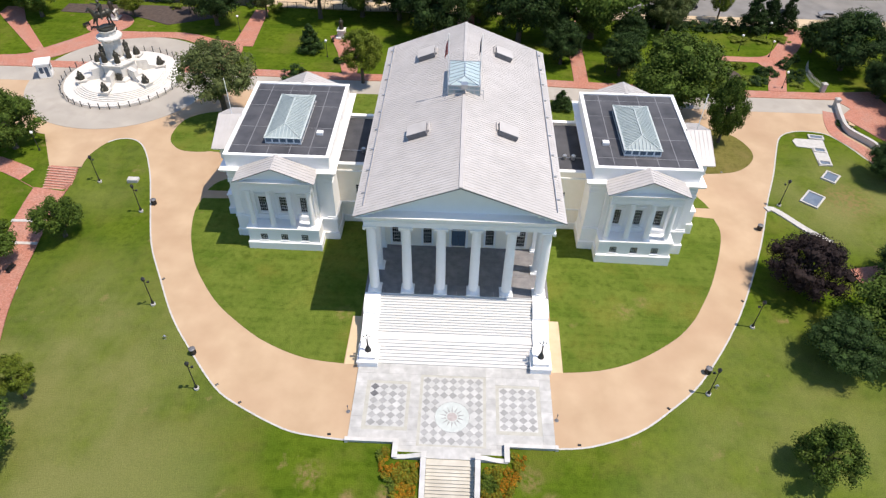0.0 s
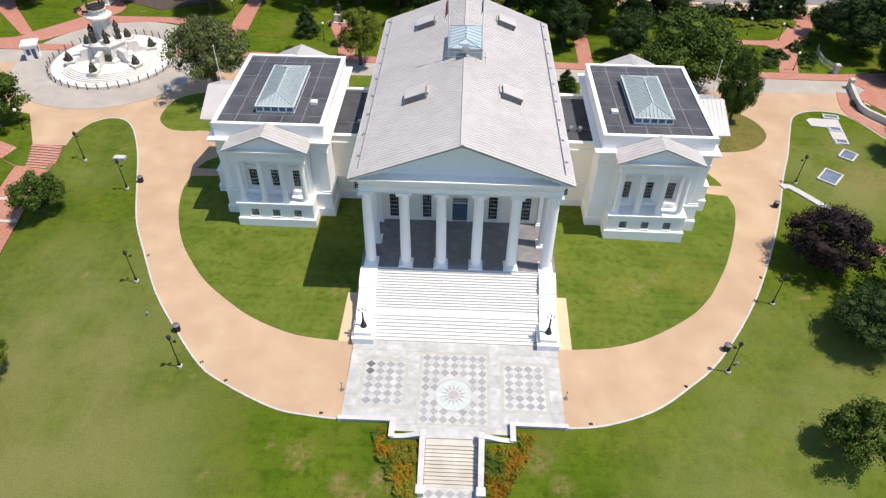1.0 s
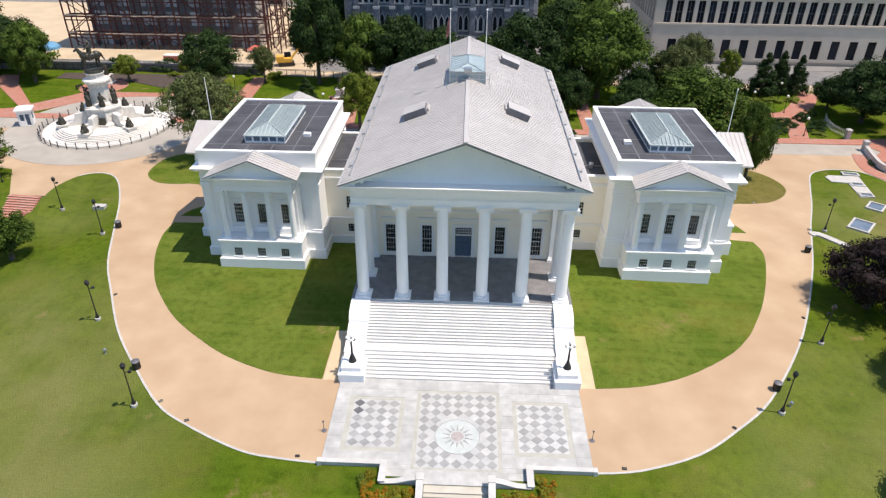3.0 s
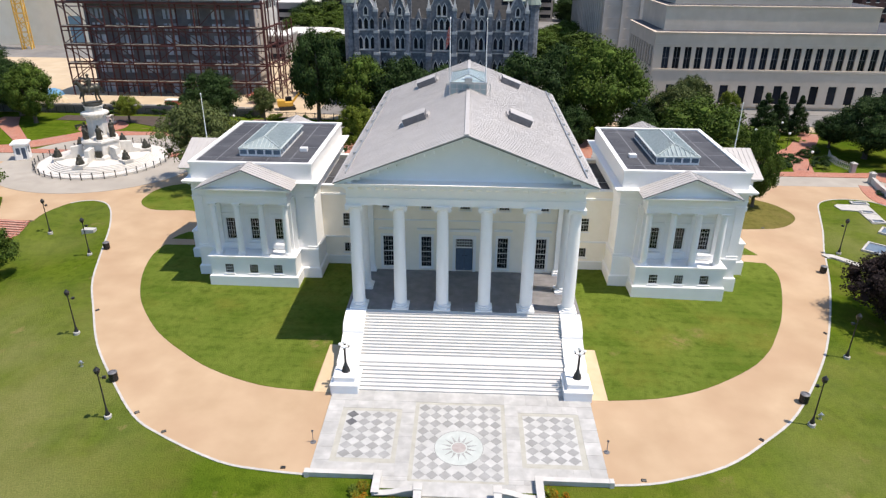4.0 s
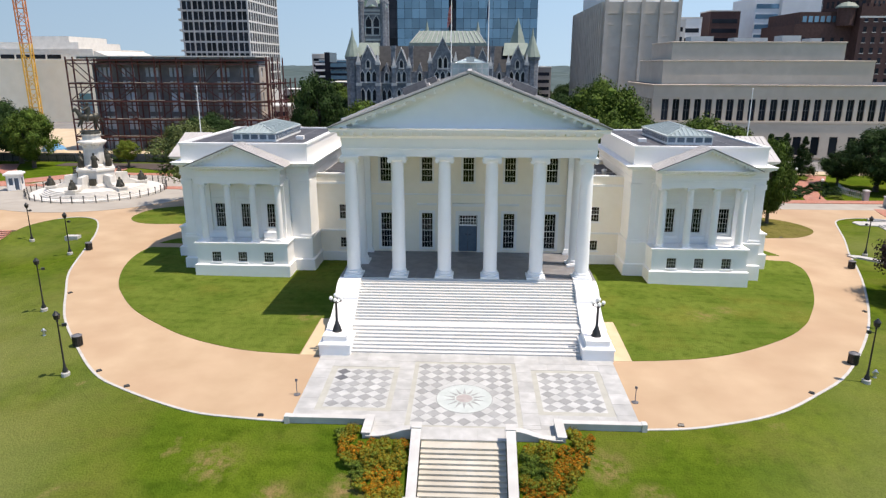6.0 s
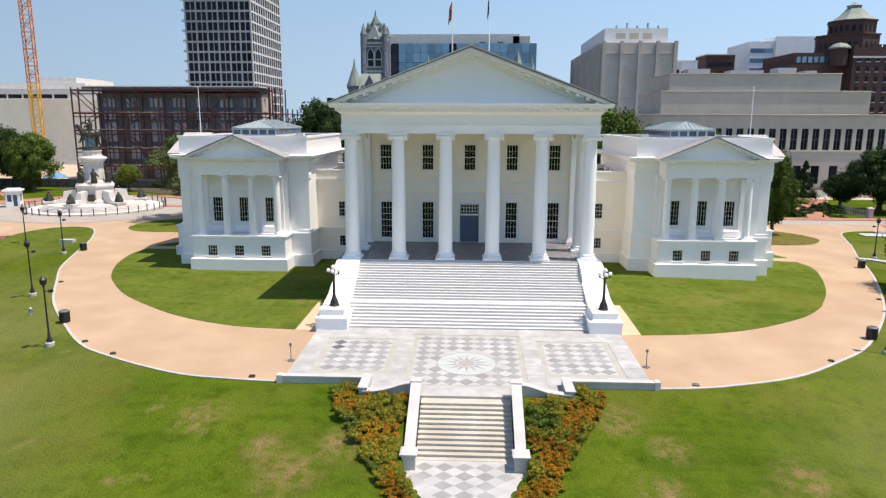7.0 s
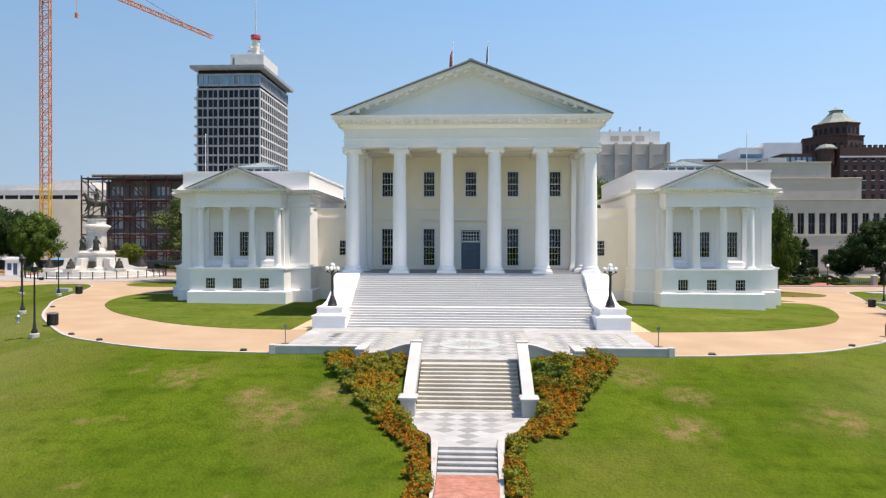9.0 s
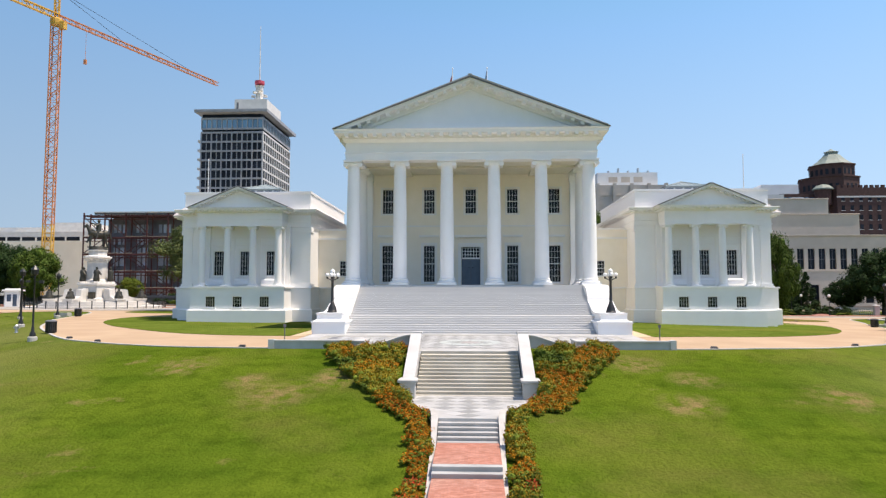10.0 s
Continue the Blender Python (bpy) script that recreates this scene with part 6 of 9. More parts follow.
# ---- the city behind the park ----
def grid_facade(parent, m, width, z0, floor_h, floors, bays, pier, spandrel, wall_mat, glass_mat_, depth=0.35, reveal=0.0):
    """Panes in a lattice of piers and ledges on the face y = 0 of m; every pane, pier and ledge a part."""
    bw = width / bays
    pane = shared(("far_pane", round(bw - pier, 2), round(floor_h - spandrel, 2), glass_mat_.name), lambda bm: box(bm, -(bw - pier) / 2, (bw - pier) / 2, -0.02, 0.06, 0, floor_h - spandrel), glass_mat_)
    for f in range(floors):
        for b in range(bays):
            piece("window_pane", pane, parent, m @ Matrix.Translation((-width / 2 + bw * (b + 0.5), 0, z0 + floor_h * f + spandrel)))
    pil = shared(("far_pier", round(pier, 2), round(floors * floor_h, 2), depth, wall_mat.name), lambda bm: box(bm, -pier / 2, pier / 2, -depth, 0.08, 0, floors * floor_h + spandrel), wall_mat)
    for b in range(bays + 1):
        piece("pier", pil, parent, m @ Matrix.Translation((-width / 2 + bw * b, 0, z0)))
    led = shared(("far_ledge", round(width, 2), round(spandrel, 2), depth, wall_mat.name), lambda bm: box(bm, -width / 2, width / 2, -depth * 0.8, 0.07, 0, spandrel), wall_mat)
    for f in range(floors + 1):
        piece("ledge", led, parent, m @ Matrix.Translation((0, 0, z0 + floor_h * f)))


def solid(name, parent, material, x0, x1, y0, y1, z0, z1, label=""):
    bm = bmesh.new()
    box(bm, x0, x1, y0, y1, z0 if z0 else -1.4, z1)
    return part(name, bm, material, parent, label)


# grey limestone office building: long range of piers below two stepped-back tiers
lib = thing("office_building", "grey limestone office building with a long row of window piers", "building", (88, 140, 0))
X0, X1, Y0, Y1 = 47.7, 132.0, 117.0, 147.0
solid("core", lib, LIMESTONE, X0 + 0.6, X1 - 0.6, Y0 + 0.6, Y1 - 0.6, 0, 18.0)
bm = bmesh.new()
lowh = [(X0 + 4.4 + 4.7 * k, X0 + 6.6 + 4.7 * k, 0.8, 5.6) for k in range(16)]
wall(bm, X0, X1, 0, 9.4, lowh, 0.5, RZ(0, (0, Y0, 0)))
part("lower_wall", bm, LIMESTONE, lib)
for a, b, c, d in lowh:
    piece("window_pane", shared(("low_pane",), lambda bm: box(bm, -1.1, 1.1, 0.3, 0.36, 0, 4.8), DARKGLASS), lib, Matrix.Translation(((a + b) / 2, Y0, c)))
band_holes = [(X0 + 2.35 + 2.8 * k, X0 + 4.1 + 2.8 * k, 9.7, 15.2) for k in range(28)]
bm = bmesh.new()
wall(bm, X0, X1, 9.4, 18.5, band_holes, 0.5, RZ(0, (0, Y0, 0)))
part("pier_wall", bm, LIMESTONE, lib)
for a, b, c, d in band_holes:
    pn = piece("window_pane", shared(("tall_pane",), lambda bm: box(bm, -0.875, 0.875, 0.38, 0.44, 0, 5.5), DARKGLASS), lib, Matrix.Translation(((a + b) / 2, Y0, c)))
    piece("mullion", shared(("tall_mullion",), lambda bm: (box(bm, -0.05, 0.05, 0.3, 0.375, 0, 5.5), box(bm, -0.87, 0.87, 0.3, 0.375, 2.6, 2.75)), FLASH), pn, Matrix.Translation(((a + b) / 2, Y0, c)))
side_h = [(-Y1 + 1.6 + 2.8 * k, -Y1 + 3.3 + 2.8 * k, 9.7, 15.2) for k in range(10)]
bm = bmesh.new()
wall(bm, -Y1, -Y0 - 0.5, 0, 18.5, side_h, 0.5, RZ(-90, (X0, 0, 0)))
part("side_wall", bm, LIMESTONE, lib)
for a, b, c, d in side_h:
    piece("window_pane", SHARED[("tall_pane",)], lib, RZ(-90, (X0, -(a + b) / 2, c)))
bm = bmesh.new()
band(bm, X0, X1, Y0, Y1, [(18.5, 0.0), (18.55, 0.3), (18.85, 0.35), (18.9, 0.0)])
part("cornice", bm, LIMESTONE, lib)
solid("string_course", lib, LIMESTONE, X0 - 0.15, X1, Y0 - 0.15, Y0 - 0.003, 9.1, 9.6)
for z, a0, a1, b0, nm in ((24.7, 50.6, 105.2, 121.0, "second_tier"), (29.5, 53.7, 99.2, 125.0, "third_tier")):
    solid(nm, lib, LIMESTONE, a0, a1, b0, 146.0, 18.6, z)
    bm = bmesh.new()
    band(bm, a0, a1, b0, 146.0, [(z, 0.0), (z + 0.05, 0.2), (z + 0.3, 0.2), (z + 0.34, 0.0)])
    part("coping", bm, LIMESTONE, lib)
    solid("roof_deck", lib, MEMBRANE, a0 + 0.5, a1 - 0.5, b0 + 0.5, 145.5, z + 0.341, z + 0.40, "dark flat roof")
solid("roof_deck", lib, MEMBRANE, X0 + 0.5, X1 - 0.5, Y0 + 0.8, Y1 - 0.5, 18.901, 18.96, "dark flat roof")
solid("frieze", lib, LIMESTONE, X0 - 0.12, X1, Y0 - 0.12, Y0 - 0.003, 15.6, 16.0)
for x, y, w, h in ((60, 130, 6, 1.5), (72, 131, 9, 1.2), (84, 129, 5, 1.7), (92, 130, 3, 1.0)):
    solid("roof_plant", lib, CONCRETE, x, x + w, y, y + 5, 29.84, 29.84 + h)

# concrete slab block behind it
LIGHTWALL = mat("pale_plant_room_wall", (0.70, 0.70, 0.69), (0.78, 0.78, 0.77), 0.3, 0.7, 0.03, 6)
sb = thing("slab_building", "tall blank brown-grey concrete slab building", "building", (62, 230, 0))
solid("wall", sb, SLABC, 49.5, 77.0, 200.4, 284, 0, 46.2)
for k in range(5):
    solid("pier", sb, SLABC, 49.0 + 6.7 * k, 50.3 + 6.7 * k, 199.6, 200.4, 0, 46.8)
for k in range(11):
    solid("ledge", sb, SLABC, 49.6, 77.0, 200.1, 200.397, 2 + 4.0 * k, 2.5 + 4.0 * k)
for k in range(18):
    solid("rib", sb, SLABC, 48.7, 49.497, 204 + 4.4 * k, 206.2 + 4.4 * k, 0, 46.6)
pent = solid("penthouse", sb, LIGHTWALL, 50.5, 74.5, 205, 262, 46.2, 52.0, "pale plant room on the roof")
for k in range(3):
    solid("vent", pent, SLABC, 55 + 5 * k, 58.5 + 5 * k, 204.9, 204.997, 48.0, 50.2)
for k in range(5):
    bm = bmesh.new()
    tube(bm, (56 + 4 * k, 210, 52.0), (56 + 4 * k, 210, 53.6 + (k % 2)), 0.5, seg=8)
    part("flue", bm, METAL, sb)

# office tower with a window lattice and a mast
tw = thing("office_tower", "tall office tower with a concrete window lattice and flat roof", "building", (-101, 230, 0))
TX0, TX1, TY0, TY1 = -115.2, -88.8, 211.0, 252.0
solid("core", tw, DARKGLASS, TX0 + 0.2, TX1 - 0.2, TY0 + 0.2, TY1 - 0.2, 0, 80)
# frame grey darkened to carry the shade on the south face
FRAMEGREY = mat("shade_grey_precast", (0.30, 0.31, 0.33), (0.38, 0.39, 0.41), 0.5, 0.7, 0.05, 6)
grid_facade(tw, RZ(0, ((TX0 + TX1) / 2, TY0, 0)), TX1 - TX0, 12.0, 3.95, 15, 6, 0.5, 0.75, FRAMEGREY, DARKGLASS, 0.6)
# same lattice in a paler colour, which paints in the sun from the east
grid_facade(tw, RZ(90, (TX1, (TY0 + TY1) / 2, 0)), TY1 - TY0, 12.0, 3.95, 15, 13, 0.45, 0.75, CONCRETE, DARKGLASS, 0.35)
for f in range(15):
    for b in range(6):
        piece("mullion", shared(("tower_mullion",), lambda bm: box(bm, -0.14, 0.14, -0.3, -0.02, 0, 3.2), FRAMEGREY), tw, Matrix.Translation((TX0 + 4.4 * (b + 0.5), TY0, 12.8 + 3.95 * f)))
grid_facade(tw, RZ(0, ((TX0 + TX1) / 2, TY0, 0)), TX1 - TX0, 72.9, 4.4, 1, 12, 0.35, 0.8, FRAMEGREY, BLUEGLASS, 0.4)
grid_facade(tw, RZ(90, (TX1, (TY0 + TY1) / 2, 0)), TY1 - TY0, 72.9, 4.4, 1, 18, 0.35, 0.8, FRAMEGREY, BLUEGLASS, 0.4)
solid("base", tw, CONCRETE, TX0 - 0.5, TX1 + 0.5, TY0 - 0.5, TY1 + 0.5, 0, 12)
for f in range(15):
    solid("corner_balcony", tw, CONCRETE, TX0 - 1.8, TX0 - 0.003, TY0 + 0.3, TY0 + 5, 12.4 + 3.95 * f, 13.3 + 3.95 * f)
bm = bmesh.new()
band(bm, TX0, TX1, TY0, TY1, [(79.6, 0.4), (80.0, 2.4), (81.2, 2.5), (81.3, 0.2)])
part("roof_slab", bm, FRAMEGREY, tw)
ph = solid("plant_room", tw, CONCRETE, TX0 + 11.0, TX1 - 1.0, TY0 + 8, TY1 - 12, 81.2, 88.4)
solid("louvre", ph, FLASH, TX0 + 12, TX0 + 12.8, TY0 + 7.9, TY0 + 7.997, 84, 87)
bm = bmesh.new()
lathe(bm, [(2.6, 88.4), (2.6, 90.5), (1.7, 91), (1.7, 96.2), (2.1, 96.6)], (TX1 - 7.0, TY0 + 16), 12)
for k in range(6):
    a = k * 1.05
    c = (TX1 - 7.0 + 2.8 * math.cos(a), TY0 + 16 + 2.8 * math.sin(a), 92.0 + 1.1 * (k % 3))
    lathe(bm, [(0.9, c[2] - 0.4), (0.9, c[2] + 0.4), (0.2, c[2] + 0.5)], c[:2], 8)
part("dish_mount", bm, CONCRETE, tw, "white dishes round the mast foot")
bm = bmesh.new()
lathe(bm, [(1.9, 97.2), (2.2, 97.6), (2.2, 98.9), (0.6, 99.1)], (TX1 - 7.0, TY0 + 16), 12)
part("beacon_ring", bm, mat("red_paint", (0.5, 0.05, 0.08), (0.58, 0.08, 0.12), 2, 0.5, 0), tw, "red ring at the mast foot")
bm = bmesh.new()
tube(bm, (TX1 - 7.0, TY0 + 16, 96), (TX1 - 7.0, TY0 + 16, 124.5), 0.30, 0.12, 8)
part("mast", bm, CONCRETE, tw)

# glass tower behind the hall
gt = thing("glass_tower", "wide blue-green glass office tower with a pale plant storey", "building", (-10, 275, 0))
solid("core", gt, DARKGLASS, -51.6, 29.6, 260.4, 298, 0, 52.0)
seg_w = 81.6 / 24
for b in range(24):
    mt = DARKGLASS if b in (3, 4, 12) else BLUEGLASS
    for f in range(12):
        piece("curtain_panel", shared(("curtain", mt.name), lambda bm: box(bm, 0.06, seg_w - 0.06, 0, 0.2, 0.06, 4.3), mt), gt, Matrix.Translation((-51.8 + seg_w * b, 260.1, 0.4 + 4.36 * f)))
solid("plant_storey", gt, CONCRETE, -40, 22, 266, 294, 52.0, 57.5)
solid("stair_head", gt, BUFF, 19, 27, 266, 294, 52.0, 56.5)
for x in (3, 11.5):
    solid("louvre", gt, FLASH, x, x + 3, 265.9, 265.997, 52.2, 54.0)

# dark brick hotel with a stepped octagonal crown
bh = thing("brick_hotel", "dark red brick high-rise with stepped octagonal crown and green roof", "building", (145, 215, 0))
solid("wall", bh, DARKBRICK, 142.0, 175.0, 200, 240, 0, 44.5)
solid("wing", bh, DARKBRICK, 121.0, 142.0, 205, 235, 0, 38.6)
solid("top_storey", bh, DARKBRICK, 123.0, 140.0, 206, 234, 38.6, 43.0)
for k in range(7):
    solid("window_pane", bh, BLUEGLASS, 124 + 2.2 * k, 125.5 + 2.2 * k, 205.9, 205.997, 39.4, 41.6)
for z0, z1, r in ((43.0, 49.4, 11.4), (49.4, 54.8, 8.6)):
    bm = bmesh.new()
    lathe(bm, [(r, z0), (r, z1), (r + 0.4, z1 + 0.05), (r + 0.4, z1 + 0.5)], (145.6 if r > 10 else 147.0, 213), 8, None)
    tier = part("crown_tier", bm, DARKBRICK, bh)
    for k in range(8):
        a = math.tau * (k + 0.5) / 8
        c = (145.6 if r > 10 else 147.0, 213)
        for o in (-2.2, 0, 2.2):
            bm = bmesh.new()
            box(bm, o - 0.55, o + 0.55, -0.06, 0.05, z0 + 1.6, z0 + 3.8, RZ(math.degrees(a) + 90, (c[0] + r * 0.924 * math.cos(a), c[1] + r * 0.924 * math.sin(a), 0)))
            part("window_pane", bm, DARKGLASS, tier)
bm = bmesh.new()
lathe(bm, [(8.3, 55.3), (5.6, 57.2), (3.0, 59.9), (2.5, 60.0), (2.5, 61.0), (2.9, 61.1), (1.1, 61.8), (0.15, 62.6)], (147.2, 213), 8)
part("crown_roof", bm, COPPER, bh, "pale green copper crown roof")
bm = bmesh.new()
lathe(bm, [(3.2, 38.0), (3.2, 44.2)], (139.0, 204.5), 12)
turret = part("corner_turret", bm, DARKBRICK, bh)
bm = bmesh.new()
lathe(bm, [(3.9, 44.2), (3.9, 44.7), (2.4, 46.0), (0.2, 46.6)], (139.0, 204.5), 12)
part("turret_roof", bm, COPPER, turret, "green copper turret roof")
hw = shared(("hotel_pane",), lambda bm: box(bm, -0.6, 0.6, -0.06, 0.02, 0, 1.9), DARKGLASS)
hs = shared(("hotel_sill",), lambda bm: box(bm, -0.75, 0.75, -0.12, 0.02, -0.22, -0.02), CONCRETE)
for f in range(10):
    for b in range(9):
        m = Matrix.Translation((144.2 + 3.4 * b, 200, 6.0 + 3.7 * f))
        piece("sill", hs, piece("window_pane", hw, bh, m), m)
    for b in range(6):
        if f < 8:
            piece("window_pane", hw, bh, Matrix.Translation((121.5 + 3.5 * b, 205, 6.0 + 3.7 * f)))
solid("parapet", bh, CONCRETE, 141.8, 175.2, 199.8, 199.997, 40.6, 41.2)
for k in range(16):
    solid("merlon", bh, DARKBRICK, 142.2 + 2.1 * k, 143.4 + 2.1 * k, 200, 200.8, 44.5, 45.5)

PALEWALL = mat("white_wall_panel", (0.78, 0.77, 0.75), (0.84, 0.83, 0.81), 0.3, 0.7, 0.03, 6)
wb = thing("white_building", "white flat-roofed office block", "building", (145, 275, 0))
solid("wall", wb, PALEWALL, 128, 139, 262, 290, 0, 53.5)
solid("main_block", wb, PALEWALL, 139, 176, 260, 300, 0, 55.5)
for k in range(7):
    solid("window_band", wb, BLUEGLASS, 128.5, 138.5, 261.9, 261.997, 22 + 4.4 * k, 24 + 4.4 * k)

# pale civic building and the crane
PALEBUFF = mat("pale_buff_stone", (0.80, 0.71, 0.55), (0.86, 0.77, 0.61), 0.3, 0.75, 0.05, 8, c3=(0.74, 0.65, 0.5), scale3=0.1)
cv = thing("civic_building", "pale buff stone civic building with stepped flat roofs", "building", (-190, 230, 0))
solid("front_wall", cv, PALEBUFF, -225, -139, 205, 250, 0, 25.0)
solid("attic", cv, CONCRETE, -222, -151, 206.5, 250, 25.0, 29.2)
solid("upper_storey", cv, CONCRETE, -215, -162, 216, 250, 29.2, 32.0)
solid("penthouse", cv, CONCRETE, -186, -168, 220, 250, 32.0, 34.5)
for k in range(9):
    solid("clerestory", cv, DARKGLASS, -221 + 6.4 * k, -215.4 + 6.4 * k, 206.4, 206.497, 25.4, 27.0)
bm = bmesh.new()
loft(bm, [[(-151, y, 25.0), (-141, y, 25.0), (-151, y, 28.6)] for y in (207, 249)])
part("roof_ramp", bm, CONCRETE, cv, "sloping pale roof end")
for k in range(4):
    solid("window_pane", cv, BLUEGLASS, -211 + 4.2 * k, -208 + 4.2 * k, 204.9, 204.997, 11.0, 18.5)
solid("entrance_glass", cv, BLUEGLASS, -158, -152.5, 204.9, 204.997, 2, 12)
cr = thing("tower_crane", "orange and white lattice tower crane", "crane", (-170.3, 195.0, 0))
CX, CY = -170.3, 195.0


def lattice(name, p, q, w, n, material, parent, r=0.13):
    """A square lattice boom from p to q."""
    p, q = Vector(p), Vector(q)
    d = (q - p).normalized()
    u = d.cross(Vector((0.3, 0.2, 1)) if abs(d.z) < 0.9 else Vector((1, 0.3, 0))).normalized()
    v = d.cross(u)
    bm = bmesh.new()
    cs = [u * w / 2 + v * w / 2, u * w / 2 - v * w / 2, -u * w / 2 - v * w / 2, -u * w / 2 + v * w / 2]
    for c in cs:
        beam(bm, p + c, q + c, r * 1.7)
    for k in range(n):
        a, b = p + (q - p) * k / n, p + (q - p) * (k + 1) / n
        for i in range(4):
            c0, c1 = cs[i], cs[(i + 1) % 4]
            beam(bm, a + (c0 if k % 2 else c1), b + (c1 if k % 2 else c0), r)
            beam(bm, a + c0, a + c1, r)
    return part(name, bm, material, parent)


lattice("lower_mast", (CX, CY, 0), (CX, CY, 31), 3.2, 9, CRANEY, cr, 0.22)
lattice("upper_mast", (CX, CY, 31), (CX, CY, 113), 3.2, 26, CRANE, cr, 0.2)
bm = bmesh.new()
lathe(bm, [(2.2, 113), (2.4, 114), (2.4, 115.5), (1.8, 116)], (CX, CY), 10)
box(bm, CX + 1.5, CX + 3.8, CY - 1.2, CY + 1.2, 111.5, 114.5)
part("slewing_unit", bm, CRANEY, cr)
jd = Vector((31, 88, 0)).normalized()
lattice("jib", (CX, CY, 117), Vector((CX, CY, 117)) + jd * 96, 1.7, 30, CRANE, cr, 0.17)
lattice("counter_jib", (CX, CY, 117), Vector((CX, CY, 117)) - jd * 28, 2.0, 9, CRANEY, cr, 0.2)
lattice("tower_head", (CX, CY, 117), (CX, CY, 128), 1.6, 4, CRANEY, cr, 0.18)
for k in (0.35, 0.8):
    bm = bmesh.new()
    tube(bm, (CX, CY, 128), Vector((CX, CY, 118)) + jd * 96 * k, 0.09, seg=6)
    part("tie", bm, IRON, cr)
bm = bmesh.new()
hk = Vector((CX, CY, 116.4)) + jd * 14
tube(bm, hk, hk - Vector((0, 0, 13)), 0.07, seg=6)
box(bm, hk.x - 0.5, hk.x + 0.5, hk.y - 0.5, hk.y + 0.5, hk.z - 15, hk.z - 13)
part("hook", bm, CRANE, cr)

# ---- gutted building behind a rust red steel frame ----
gb = thing("gutted_building", "gutted old facade shored up by a rust red steel frame", "building", (-80, 122, 0))
GX0, GX1, GY, GT = -102.5, -57.0, 118.5, 24.0
solid("core", gb, OLDWALL, GX0 + 0.6, GX1 - 0.6, GY + 1.4, 129, 0, 25.447)
bays = 7
bw = (GX1 - GX0) / bays
rows_ = ((0.8, 3.6), (6.2, 3.6), (11.0, 5.2), (17.0, 2.2), (20.3, 2.4))
gh = []
for b in range(bays):
    cb = GX0 + bw * (b + 0.5)
    for z, h in rows_:
        if z > 16:
            gh += [(cb + o - 0.5, cb + o + 0.5, z, z + h) for o in (-1.3, 0, 1.3)]
        else:
            gh += [(cb - 1.75, cb - 0.15, z, z + h), (cb + 0.15, cb + 1.75, z, z + h)]
bm = bmesh.new()
wall(bm, GX0, GX1, 0, GT, gh, 0.8, RZ(0, (0, GY, 0)))
part("facade", bm, OLDWALL, gb)
for a, b, c, d in gh:
    piece("sheeting", shared(("sheet_wide", round(b - a, 1), round(d - c, 2)), lambda bm: box(bm, (a - b) / 2, (b - a) / 2, 0.35, 0.4, 0, d - c), PLYBLUE), gb, Matrix.Translation(((a + b) / 2, GY, c)))
bm = bmesh.new()
sh = [(GY + 2.5 + 3.8 * k, GY + 3.9 + 3.8 * k, z, z + h) for k in range(3) for z, h in rows_]
wall(bm, GY + 0.8, 129.6, 0, GT, sh, 0.6, RZ(90, (GX1, 0, 0)))
part("side_facade", bm, mat("pale_brick", (0.42, 0.36, 0.31), (0.5, 0.44, 0.38), 0.7, 0.8, 0.1, 6), gb)
for a, b, c, d in sh:
    piece("sheeting", shared(("sheet", round(d - c, 2)), lambda bm: box(bm, -0.68, 0.68, 0.35, 0.4, 0, d - c), PLYBLUE), gb, RZ(90, (GX1, (a + b) / 2, c)))
bm = bmesh.new()
box(bm, GX0 - 1.5, GX1 + 1.0, 113.6, 126, GT + 1.45, GT + 1.75)
part("temporary_roof", bm, CONCRETE, gb, "flat white temporary roof sheet")
solid("fascia", gb, FLASH, GX0 - 1.4, GX1 + 0.9, 113.9, 114.1, GT + 0.95, GT + 1.447, "dark roof fascia")
# the frame: two lines of posts with decks, rails and cross braces
FX0, FX1, FY0, FY1 = -106.8, -53.5, 113.8, 117.0
levels = (4.6, 9.2, 14.0, 18.6, 24.6)
nb = 9
fw = (FX1 - FX0) / nb
fr = thing("steel_frame", "rust red steel shoring frame with plank decks", "scaffold", (-80, 115, 0))
post = shared(("post",), lambda bm: box(bm, -0.15, 0.15, -0.15, 0.15, 0, 25.45), RUST)
rng = random.Random(5)
for i in range(nb + 1):
    for y in (FY0, FY1):
        piece("post", post, fr, Matrix.Translation((FX0 + fw * i, y, 0)))
